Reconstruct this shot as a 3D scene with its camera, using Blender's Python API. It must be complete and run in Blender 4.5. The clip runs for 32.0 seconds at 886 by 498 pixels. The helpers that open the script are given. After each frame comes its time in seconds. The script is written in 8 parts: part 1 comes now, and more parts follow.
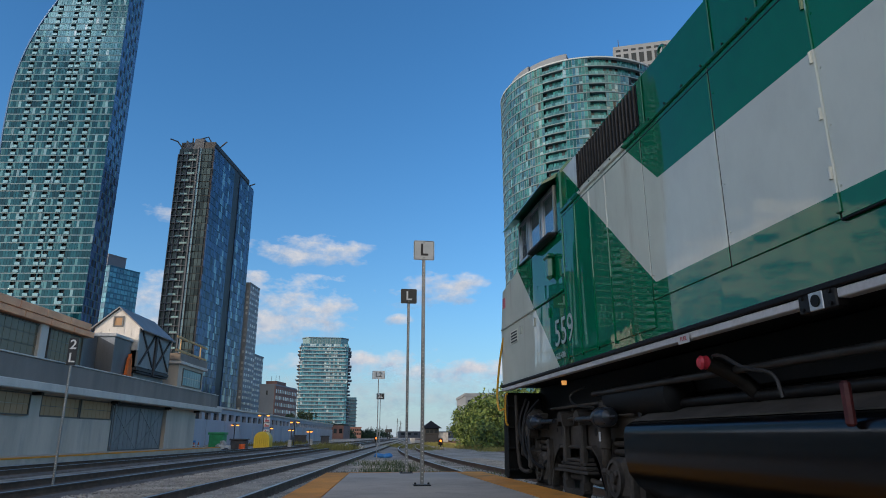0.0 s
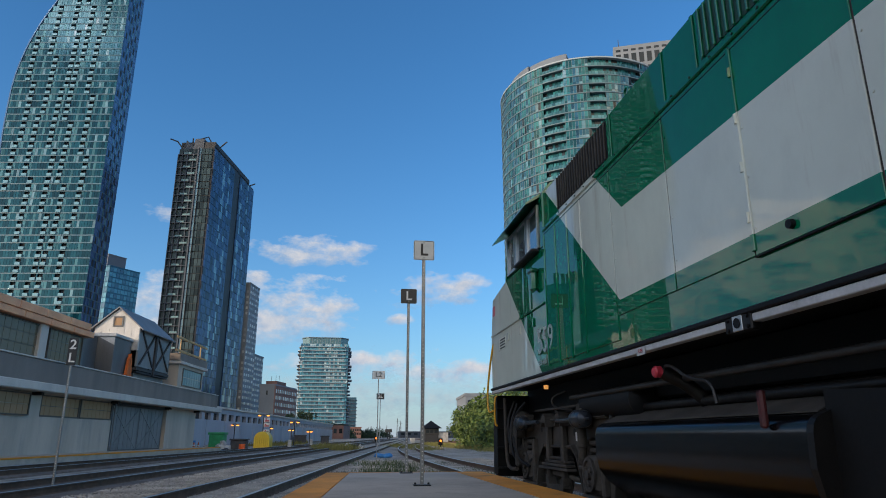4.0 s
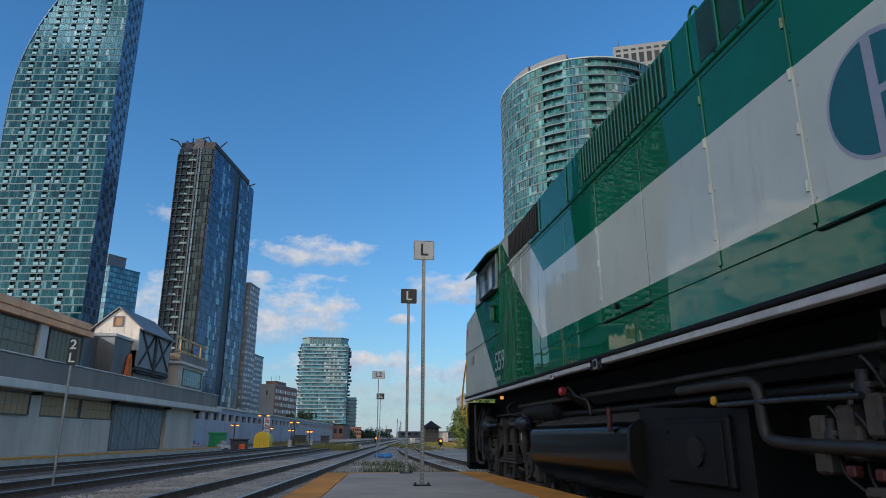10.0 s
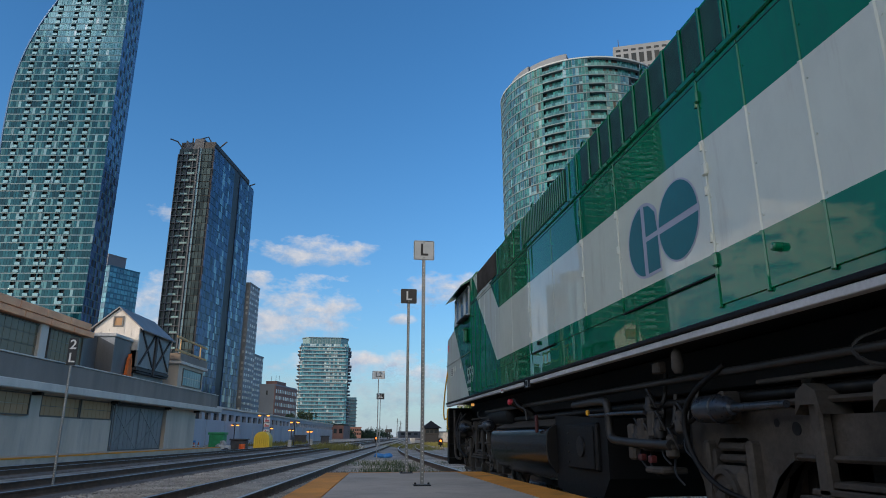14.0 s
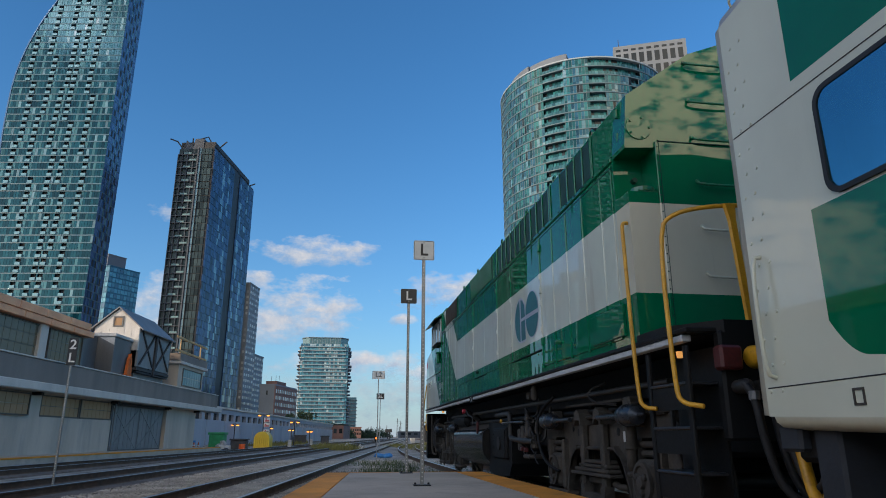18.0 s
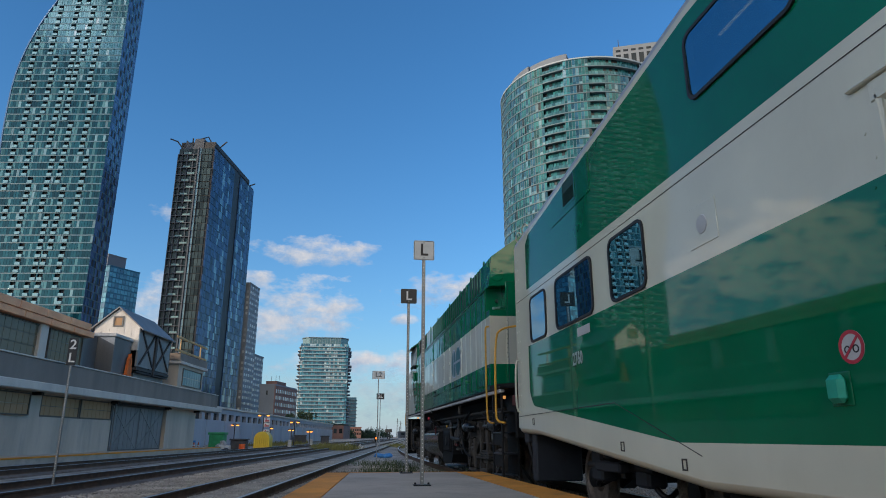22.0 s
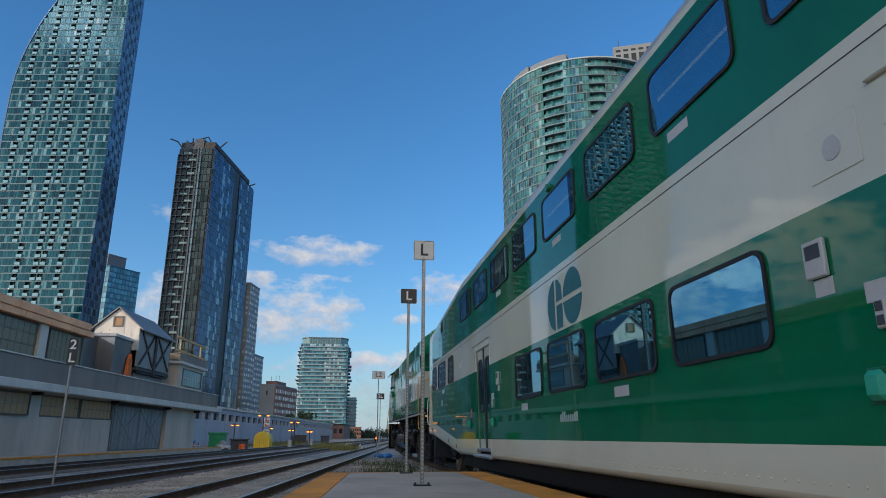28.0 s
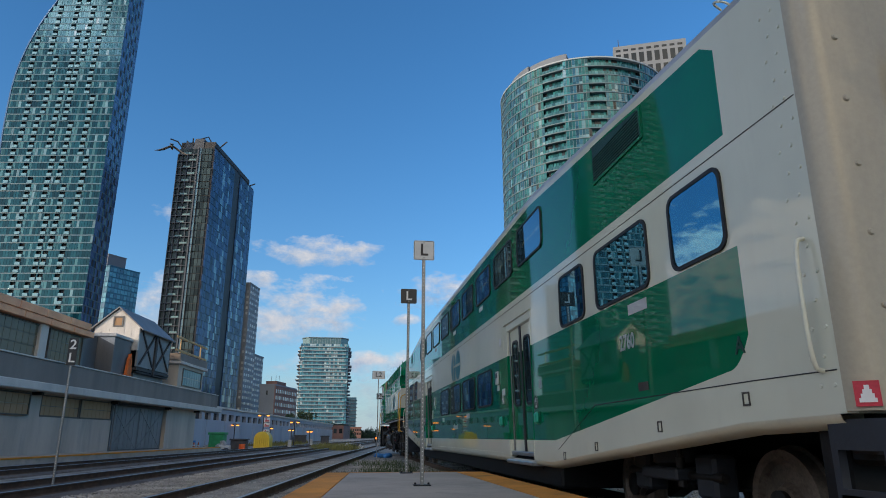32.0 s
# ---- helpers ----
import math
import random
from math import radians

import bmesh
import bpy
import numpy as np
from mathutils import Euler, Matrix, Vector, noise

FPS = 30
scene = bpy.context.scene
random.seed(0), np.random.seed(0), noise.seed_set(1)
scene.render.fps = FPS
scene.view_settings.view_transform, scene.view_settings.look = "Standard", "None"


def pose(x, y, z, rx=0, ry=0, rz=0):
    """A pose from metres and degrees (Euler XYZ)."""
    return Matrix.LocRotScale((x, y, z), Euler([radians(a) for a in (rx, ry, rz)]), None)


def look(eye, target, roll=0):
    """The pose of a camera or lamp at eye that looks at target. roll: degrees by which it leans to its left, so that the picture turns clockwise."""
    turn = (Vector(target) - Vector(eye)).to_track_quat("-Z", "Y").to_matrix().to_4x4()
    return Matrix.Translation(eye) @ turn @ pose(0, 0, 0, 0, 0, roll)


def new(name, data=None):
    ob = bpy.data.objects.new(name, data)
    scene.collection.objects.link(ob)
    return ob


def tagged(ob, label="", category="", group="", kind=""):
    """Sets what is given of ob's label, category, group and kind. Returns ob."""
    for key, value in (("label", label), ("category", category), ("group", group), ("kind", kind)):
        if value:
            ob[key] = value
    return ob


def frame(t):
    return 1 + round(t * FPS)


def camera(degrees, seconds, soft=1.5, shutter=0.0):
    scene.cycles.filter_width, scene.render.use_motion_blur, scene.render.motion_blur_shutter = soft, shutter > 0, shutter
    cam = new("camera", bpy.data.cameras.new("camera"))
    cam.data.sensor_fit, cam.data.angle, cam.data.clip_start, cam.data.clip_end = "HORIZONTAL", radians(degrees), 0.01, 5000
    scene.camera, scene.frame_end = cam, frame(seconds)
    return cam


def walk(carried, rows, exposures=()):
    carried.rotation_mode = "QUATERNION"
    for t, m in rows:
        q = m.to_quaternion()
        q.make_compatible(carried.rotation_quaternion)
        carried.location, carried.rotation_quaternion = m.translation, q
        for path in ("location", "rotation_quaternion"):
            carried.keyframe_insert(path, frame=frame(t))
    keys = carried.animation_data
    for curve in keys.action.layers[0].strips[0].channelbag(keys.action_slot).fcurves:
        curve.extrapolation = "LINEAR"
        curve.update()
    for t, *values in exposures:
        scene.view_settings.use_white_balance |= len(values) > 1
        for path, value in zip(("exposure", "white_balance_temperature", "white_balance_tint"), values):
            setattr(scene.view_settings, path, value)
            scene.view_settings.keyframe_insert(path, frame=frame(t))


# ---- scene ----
from mathutils.geometry import tessellate_polygon

# Plan: rail tops lie at z = 0, the departing train runs along +y on the line x = 4.15.
# The main line, its platform and sheds run along a line turned 6 degrees towards +x.
cam = camera(67.96, 32.0, soft=0.95)
EYE = (0.0, 0.0, 0.93)
walk(cam, [(0.0, pose(0, 0, 0.93, 105.93, 0.0, -8.48)), (32.0, pose(0, 0, 0.93, 105.93, 0.0, -8.48))], [(0.0, 0.94), (32.0, 0.94)])

TRAIN_X = 4.15
# seconds and metres gone by the train
RUN = [(0, 0.0), (1, 0.114), (2, 0.281), (3, 0.49), (4, 0.749), (5, 1.063), (6, 1.422), (7, 1.822), (8, 2.267), (9, 2.752), (10, 3.285),
       (11, 3.872), (12, 4.487), (13, 5.143), (14, 5.884), (15, 6.743), (16, 7.734), (17, 8.834), (18, 10.041), (19, 11.393), (20, 12.852),
       (21, 14.419), (22, 16.088), (23, 17.776), (24, 19.474), (25, 21.214), (26, 23.004), (27, 24.843), (28, 26.713), (29, 28.596),
       (30, 30.532), (31, 32.586), (32, 34.73)]

# ---- world and sun ----
HAZE_FALL, HAZE_COOL = 9.0, (1.85, 2.2, 2.7)
GLOW_FALL, GLOW_WIDTH, GLOW = 1.7, 3.3, (11.8, 9.4, 6.1)   # the bright sky round the low sun
SUN_EL, SUN_AZ = 9.0, 245.0   # degrees; azimuth from +y towards +x
world = bpy.data.worlds.new("sky")
world.use_nodes = True
scene.world = world
_nt = world.node_tree
_sky = _nt.nodes.new("ShaderNodeTexSky")
_sky.sky_type = "NISHITA"
_sky.sun_disc = False
_sky.sun_elevation, _sky.sun_rotation = radians(SUN_EL), radians(SUN_AZ)
_sky.air_density, _sky.dust_density, _sky.ozone_density = 1.0, 0.1, 3.5
_bg = _nt.nodes["Background"]
_bg.inputs["Strength"].default_value = 0.12
_hs = _nt.nodes.new("ShaderNodeHueSaturation")
_hs.inputs["Saturation"].default_value = 1.05
_tint = _nt.nodes.new("ShaderNodeMix")
_tint.data_type, _tint.blend_type = "RGBA", "MULTIPLY"
_tint.inputs[0].default_value = 1.0
_tint.inputs[7].default_value = (0.65, 0.95, 1.1, 1.0)
_nt.links.new(_sky.outputs[0], _hs.inputs["Color"])
_nt.links.new(_hs.outputs[0], _tint.inputs[6])
# pale haze towards the horizon, warmer round the low sun
_dir = _nt.nodes.new("ShaderNodeTexCoord")
_sep = _nt.nodes.new("ShaderNodeSeparateXYZ")
_nt.links.new(_dir.outputs["Generated"], _sep.inputs[0])


def _math(kind, a, b=None):
    n = _nt.nodes.new("ShaderNodeMath")
    n.operation = kind
    for i, q in enumerate((a, b)):
        if isinstance(q, (int, float)):
            n.inputs[i].default_value = q
        elif q is not None:
            _nt.links.new(q, n.inputs[i])
    return n.outputs[0]


def _blend(fac, a, b):
    n = _nt.nodes.new("ShaderNodeMix")
    n.data_type = "RGBA"
    _nt.links.new(fac, n.inputs[0])
    for i, q in ((6, a), (7, b)):
        if isinstance(q, tuple):
            n.inputs[i].default_value = (*q, 1.0)
        else:
            _nt.links.new(q, n.inputs[i])
    return n.outputs[2]


_low = _math("POWER", 2.718, _math("MULTIPLY", _math("MAXIMUM", _sep.outputs[2], 0.0), -HAZE_FALL))
_azi = _math("ADD", _math("MULTIPLY", _sep.outputs[0], math.sin(radians(SUN_AZ))), _math("MULTIPLY", _sep.outputs[1], math.cos(radians(SUN_AZ))))
_hazy = _blend(_math("MULTIPLY", _low, 0.92), _tint.outputs[2], HAZE_COOL)
_near = _math("POWER", _math("MAXIMUM", _azi, 0.0), GLOW_WIDTH)
_near = _math("MULTIPLY", _near, _math("POWER", 2.718, _math("MULTIPLY", _math("MAXIMUM", _sep.outputs[2], 0.0), -GLOW_FALL)))
_add = _nt.nodes.new("ShaderNodeMix")
_add.data_type, _add.blend_type = "RGBA", "ADD"
_nt.links.new(_near, _add.inputs[0])
_nt.links.new(_hazy, _add.inputs[6])
_add.inputs[7].default_value = (*GLOW, 1.0)
_nt.links.new(_add.outputs[2], _bg.inputs["Color"])
sun_data = bpy.data.lights.new("sun", "SUN")
sun_data.energy, sun_data.angle, sun_data.color = 2.0, radians(0.6), (1.0, 0.78, 0.56)
sun = new("sun", sun_data)
_sd = Vector((math.sin(radians(SUN_AZ)) * math.cos(radians(SUN_EL)), math.cos(radians(SUN_AZ)) * math.cos(radians(SUN_EL)), math.sin(radians(SUN_EL))))
sun.matrix_world = look(tuple(_sd * 100), (0, 0, 0))


# ---- node helpers ----
class Ex:
    """A value of a node tree that can be reckoned with."""

    def __init__(self, nt, sock):
        self.nt, self.sock = nt, sock

    def op(self, kind, other=None, third=None):
        n = self.nt.nodes.new("ShaderNodeMath")
        n.operation = kind
        for i, v in enumerate((self, other, third)):
            if v is None:
                continue
            if isinstance(v, Ex):
                self.nt.links.new(v.sock, n.inputs[i])
            else:
                n.inputs[i].default_value = v
        return Ex(self.nt, n.outputs[0])

    def __add__(self, o): return self.op("ADD", o)
    def __sub__(self, o): return self.op("SUBTRACT", o)
    def __mul__(self, o): return self.op("MULTIPLY", o)
    def __gt__(self, o): return self.op("GREATER_THAN", o)
    def __lt__(self, o): return self.op("LESS_THAN", o)
    def pos(self): return self.op("MAXIMUM", 0.0)
    def mag(self): return self.op("ABSOLUTE")
    def inv(self): return (self * -1.0) + 1.0
    def top(self, o): return self.op("MAXIMUM", o)


def tree(name):
    m = bpy.data.materials.new(name)
    m.use_nodes = True
    nt = m.node_tree
    return m, nt, nt.nodes["Principled BSDF"]


def coords(nt, kind="Object"):
    return nt.nodes.new("ShaderNodeTexCoord").outputs[kind]


def noise_tex(nt, vec, scale, detail=4.0, rough=0.55, stretch=None):
    n = nt.nodes.new("ShaderNodeTexNoise")
    n.inputs["Scale"].default_value, n.inputs["Detail"].default_value, n.inputs["Roughness"].default_value = scale, detail, rough
    if stretch:
        mp = nt.nodes.new("ShaderNodeMapping")
        mp.inputs["Scale"].default_value = stretch
        nt.links.new(vec, mp.inputs["Vector"])
        vec = mp.outputs[0]
    nt.links.new(vec, n.inputs["Vector"])
    return Ex(nt, n.outputs["Fac"])


def ramp(nt, fac, a, b, lo=0.3, hi=0.7):
    r = nt.nodes.new("ShaderNodeValToRGB")
    r.color_ramp.elements[0].position, r.color_ramp.elements[1].position = lo, hi
    r.color_ramp.elements[0].color, r.color_ramp.elements[1].color = (*a, 1), (*b, 1)
    nt.links.new(fac.sock, r.inputs[0])
    return r.outputs[0]


def mixc(nt, fac, a, b, how="MIX"):
    n = nt.nodes.new("ShaderNodeMix")
    n.data_type, n.blend_type = "RGBA", how
    if isinstance(fac, Ex):
        nt.links.new(fac.sock, n.inputs[0])
    else:
        n.inputs[0].default_value = fac
    for i, v in ((6, a), (7, b)):
        if isinstance(v, tuple):
            n.inputs[i].default_value = (*v, 1)
        else:
            nt.links.new(v, n.inputs[i])
    return n.outputs[2]


def bumped(nt, bs, height, strength, dist=0.01):
    b = nt.nodes.new("ShaderNodeBump")
    b.inputs["Strength"].default_value, b.inputs["Distance"].default_value = strength, dist
    nt.links.new(height.sock, b.inputs["Height"])
    nt.links.new(b.outputs[0], bs.inputs["Normal"])


def shade(c, k):
    return tuple(min(1.0, v * k) for v in c)


def surface(name, col, rough=0.6, metal=0.0, var=0.25, scale=1.5, fine=30.0, bump=0.15, coat=0.0, tint=None, amount=0.5, rand=0.0, streak=False, dist=0.01):
    """Paint, metal, stone or ground: two scales of variation, a stain colour, relief, and chance from piece to piece."""
    m, nt, bs = tree(name)
    v = coords(nt)
    big = noise_tex(nt, v, scale, 5.0, 0.6, (1, 1, 0.18) if streak else None)
    small = noise_tex(nt, v, fine, 6.0, 0.65)
    c = ramp(nt, big, shade(col, 1 - var), shade(col, 1 + var * 0.6), 0.32, 0.68)
    if tint:
        c = mixc(nt, (noise_tex(nt, v, scale * 2.3, 7.0, 0.7, (1, 1, 0.2) if streak else None) - 0.52).pos() * (6.0 * amount), c, tint)
    g = ramp(nt, small, (1 - var * 0.7,) * 3, (1.0,) * 3, 0.35, 0.65)
    c = mixc(nt, 1.0, c, g, "MULTIPLY")
    if rand:
        oi = nt.nodes.new("ShaderNodeObjectInfo")
        k = Ex(nt, oi.outputs["Random"]) * (2 * rand) + (1 - rand)
        cc = nt.nodes.new("ShaderNodeCombineColor")
        for i in range(3):
            nt.links.new(k.sock, cc.inputs[i])
        c = mixc(nt, 1.0, c, cc.outputs[0], "MULTIPLY")
    nt.links.new(c, bs.inputs["Base Color"])
    r = (small - 0.5) * 0.25 + rough
    nt.links.new(r.sock, bs.inputs["Roughness"])
    bs.inputs["Metallic"].default_value = metal
    if coat:
        bs.inputs["Coat Weight"].default_value, bs.inputs["Coat Roughness"].default_value = coat, 0.04
    if bump:
        bumped(nt, bs, small + big * 0.6, bump, dist)
    return m


def glow(name, col, strength):
    m, nt, bs = tree(name)
    bs.inputs["Base Color"].default_value = (*col, 1)
    bs.inputs["Emission Color"].default_value = (*col, 1)
    bs.inputs["Emission Strength"].default_value = strength
    return m


def glassy(name, col, rough=0.03, island=0.0, spec=0.5, alt=None, metal=0.0, wavy=0.0, sheen=None):
    """Dark reflecting glazing; each pane differs a little."""
    m, nt, bs = tree(name)
    c = None
    if island:
        gi = nt.nodes.new("ShaderNodeNewGeometry")
        k = Ex(nt, gi.outputs["Random Per Island"])
        c = ramp(nt, k, shade(col, 1 - island), alt or shade(col, 1 + island), 0.0, 1.0)
        nt.links.new(c, bs.inputs["Base Color"])
        nt.links.new((k * 0.12 + rough).sock, bs.inputs["Roughness"])
    else:
        v = coords(nt)
        c = ramp(nt, noise_tex(nt, v, 0.8), shade(col, 0.8), shade(col, 1.2))
        nt.links.new(c, bs.inputs["Base Color"])
        bs.inputs["Roughness"].default_value = rough
    bs.inputs["Specular IOR Level"].default_value = spec
    bs.inputs["Metallic"].default_value = metal
    if sheen:   # coated glass mirrors in its own hue
        bs.inputs["Specular Tint"].default_value = (*sheen, 1)
    if wavy:
        bumped(nt, bs, noise_tex(nt, coords(nt), 0.35, 2.0), wavy, 0.02)
    return m


# ---- mesh helpers ----
class Mesh:
    """Gathers boxes, prisms, tubes and turned shapes into one mesh."""

    def __init__(self):
        self.v, self.f = [], []

    def add(self, vs, fs):
        b = len(self.v)
        self.v += [tuple(p) for p in vs]
        self.f += [tuple(b + i for i in f) for f in fs]
        return self

    def box(self, x0, x1, y0, y1, z0, z1, m=None):
        vs = [(x, y, z) for z in (z0, z1) for y in (y0, y1) for x in (x0, x1)]
        if m is not None:
            vs = [m @ Vector(p) for p in vs]
        return self.add(vs, [(0, 2, 3, 1), (4, 5, 7, 6), (0, 1, 5, 4), (2, 6, 7, 3), (0, 4, 6, 2), (1, 3, 7, 5)])

    def bbox(self, x0, x1, y0, y1, z0, z1, c=0.01, m=None):
        """A box with its edges cut off."""
        c = min(c, (x1 - x0) * 0.45, (y1 - y0) * 0.45, (z1 - z0) * 0.45)
        vs, idx = [], {}
        for sx in (0, 1):
            for sy in (0, 1):
                for sz in (0, 1):
                    X, Y, Z = (x0, x1)[sx], (y0, y1)[sy], (z0, z1)[sz]
                    dx, dy, dz = (c, -c)[sx], (c, -c)[sy], (c, -c)[sz]
                    for a, p in (("x", (X, Y + dy, Z + dz)), ("y", (X + dx, Y, Z + dz)), ("z", (X + dx, Y + dy, Z))):
                        idx[sx, sy, sz, a] = len(vs)
                        vs.append(p)
        g = lambda *k: idx[k]
        fs = []
        for s in (0, 1):
            o = (lambda q: q) if s else (lambda q: q[::-1])
            fs.append(tuple(o([g(s, 0, 0, "x"), g(s, 1, 0, "x"), g(s, 1, 1, "x"), g(s, 0, 1, "x")])))
            fs.append(tuple(o([g(0, s, 0, "y"), g(0, s, 1, "y"), g(1, s, 1, "y"), g(1, s, 0, "y")])))
            fs.append(tuple(o([g(0, 0, s, "z"), g(1, 0, s, "z"), g(1, 1, s, "z"), g(0, 1, s, "z")])))
        for a in (0, 1):
            for b in (0, 1):
                w = (lambda q: q) if a == b else (lambda q: q[::-1])
                fs.append(tuple(w([g(a, b, 0, "y"), g(a, b, 0, "x"), g(a, b, 1, "x"), g(a, b, 1, "y")])))
                fs.append(tuple(w([g(a, 0, b, "x"), g(a, 0, b, "z"), g(a, 1, b, "z"), g(a, 1, b, "x")])))
                fs.append(tuple(w([g(0, a, b, "z"), g(0, a, b, "y"), g(1, a, b, "y"), g(1, a, b, "z")])))
        for sx in (0, 1):
            for sy in (0, 1):
                for sz in (0, 1):
                    q = [g(sx, sy, sz, "x"), g(sx, sy, sz, "y"), g(sx, sy, sz, "z")]
                    fs.append(tuple(q if (sx + sy + sz) % 2 else q[::-1]))
        if m is not None:
            vs = [m @ Vector(p) for p in vs]
        return self.add(vs, fs)

    def prism(self, poly, a, b, axis="x", m=None):
        """A polygon of (p, q) drawn out from a to b: axis x takes (y, z), y takes (x, z), z takes (x, y)."""
        def at(p, w):
            return {"x": (w, p[0], p[1]), "y": (p[0], w, p[1]), "z": (p[0], p[1], w)}[axis]
        n = len(poly)
        area = sum(poly[i][0] * poly[(i + 1) % n][1] - poly[(i + 1) % n][0] * poly[i][1] for i in range(n))
        if (area < 0) != (axis == "y"):
            poly = poly[::-1]
        if a > b:
            a, b = b, a
        vs = [at(p, a) for p in poly] + [at(p, b) for p in poly]
        if m is not None:
            vs = [m @ Vector(p) for p in vs]
        fs = [tuple(range(n - 1, -1, -1)), tuple(range(n, 2 * n))] + [(i, (i + 1) % n, n + (i + 1) % n, n + i) for i in range(n)]
        return self.add(vs, fs)

    def tube(self, pts, r, seg=8, cap=True):
        """A round bar along a row of points."""
        pts = [Vector(p) for p in pts]
        if not isinstance(r, (list, tuple)) and 3 <= len(pts) <= 8 and r < 0.1:
            for _ in range(2):   # bends are rounded, not mitred
                row = [pts[0]]
                for a, b in zip(pts, pts[1:]):
                    row += [a * 0.75 + b * 0.25, a * 0.25 + b * 0.75]
                pts = row + [pts[-1]]
        rings = []
        up = None
        for i, p in enumerate(pts):
            d = (pts[min(i + 1, len(pts) - 1)] - pts[max(i - 1, 0)]).normalized()
            if up is None:
                up = d.orthogonal().normalized()
            up = (up - d * up.dot(d)).normalized()
            w = d.cross(up)
            rr = r[i] if isinstance(r, (list, tuple)) else r
            rings.append([p + (up * math.cos(2 * math.pi * k / seg) + w * math.sin(2 * math.pi * k / seg)) * rr for k in range(seg)])
        vs = [q for ring in rings for q in ring]
        fs = [(i * seg + k, i * seg + (k + 1) % seg, (i + 1) * seg + (k + 1) % seg, (i + 1) * seg + k) for i in range(len(pts) - 1) for k in range(seg)]
        if cap:
            fs += [tuple(range(seg - 1, -1, -1)), tuple((len(pts) - 1) * seg + k for k in range(seg))]
        return self.add(vs, fs)

    def turned(self, prof, origin, axis="x", seg=24):
        """A profile of (along, radius) turned about an axis through origin."""
        ax = {"x": (Vector((1, 0, 0)), Vector((0, 1, 0)), Vector((0, 0, 1))), "y": (Vector((0, 1, 0)), Vector((0, 0, 1)), Vector((1, 0, 0))), "z": (Vector((0, 0, 1)), Vector((1, 0, 0)), Vector((0, 1, 0)))}[axis]
        o = Vector(origin)
        vs = [o + ax[0] * a + (ax[1] * math.cos(2 * math.pi * k / seg) + ax[2] * math.sin(2 * math.pi * k / seg)) * r for a, r in prof for k in range(seg)]
        n = len(prof)
        fs = [(i * seg + k, i * seg + (k + 1) % seg, (i + 1) * seg + (k + 1) % seg, (i + 1) * seg + k) for i in range(n - 1) for k in range(seg)]
        fs += [tuple(range(seg - 1, -1, -1)), tuple((n - 1) * seg + k for k in range(seg))]
        return self.add(vs, fs)

    def data(self, name, mat, smooth=0):
        me = bpy.data.meshes.new(name)
        me.from_pydata(self.v, [], self.f)
        bm = bmesh.new()
        bm.from_mesh(me)
        bmesh.ops.recalc_face_normals(bm, faces=bm.faces)
        if smooth:
            for f in bm.faces:
                f.smooth = True
            for e in bm.edges:
                e.smooth = len(e.link_faces) == 2 and e.calc_face_angle(0) < radians(smooth)
        bm.to_mesh(me)
        bm.free()
        for k in (mat if isinstance(mat, (list, tuple)) else (mat,)):
            me.materials.append(k)
        return me


def part(name, bm, material, parent, label="", smooth=0):
    me = bm if isinstance(bm, bpy.types.Mesh) else bm.data(name, material, smooth)
    ob = new(name, me)
    ob.parent = parent
    if label:
        tagged(ob, label)
    return ob


def thing(name, label, category, m=None, group="", kind=""):
    ob = new(name)
    ob.empty_display_size = 0.2
    if m is not None:
        ob.matrix_basis = m
    return tagged(ob, label, category, group, kind)


def solid(name, bm, material, label, category, m=None, group="", kind="", smooth=0):
    ob = new(name, bm.data(name, material, smooth))
    if m is not None:
        ob.matrix_basis = m
    return tagged(ob, label, category, group, kind)


def arc(cx, cy, r, a0, a1, n):
    return [(cx + r * math.cos(radians(a0 + (a1 - a0) * i / n)), cy + r * math.sin(radians(a0 + (a1 - a0) * i / n))) for i in range(n + 1)]


def rounded(y0, y1, z0, z1, r, n=5):
    return arc(y1 - r, z1 - r, r, 0, 90, n) + arc(y0 + r, z1 - r, r, 90, 180, n) + arc(y0 + r, z0 + r, r, 180, 270, n) + arc(y1 - r, z0 + r, r, 270, 360, n)


def ring(outer, inner, a, b, axis="x"):
    """A frame between two outlines with the same number of points."""
    me = Mesh()
    n = len(outer)
    def at(p, w):
        return {"x": (w, p[0], p[1]), "y": (p[0], w, p[1])}[axis]
    vs = [at(p, a) for p in outer] + [at(p, b) for p in outer] + [at(p, a) for p in inner] + [at(p, b) for p in inner]
    fs = []
    for i in range(n):
        j = (i + 1) % n
        fs += [(i, j, n + j, n + i), (2 * n + i, 3 * n + i, 3 * n + j, 2 * n + j), (i, 2 * n + i, 2 * n + j, j), (n + i, n + j, 3 * n + j, 3 * n + i)]
    return me.add(vs, fs)


def lettering(name, text, size, m, mat, parent, label="", bold=0.0, squeeze=1.0, depth=0.002):
    """Raised letters; m carries the text's x to the right and y up, facing +z."""
    cu = bpy.data.curves.new(name, "FONT")
    cu.body, cu.size, cu.align_x, cu.align_y, cu.extrude, cu.offset = text, size, "CENTER", "CENTER", depth, bold
    cu.resolution_u = 3
    tmp = bpy.data.objects.new("tmp", cu)
    scene.collection.objects.link(tmp)
    bpy.context.view_layer.update()
    me = bpy.data.meshes.new_from_object(tmp.evaluated_get(bpy.context.evaluated_depsgraph_get()))
    bpy.data.objects.remove(tmp)
    me.transform(m @ Matrix.Diagonal((squeeze, 1, 1, 1)))
    me.materials.clear()
    me.materials.append(mat)
    ob = new(name, me)
    ob.parent = parent
    return tagged(ob, label) if label else ob


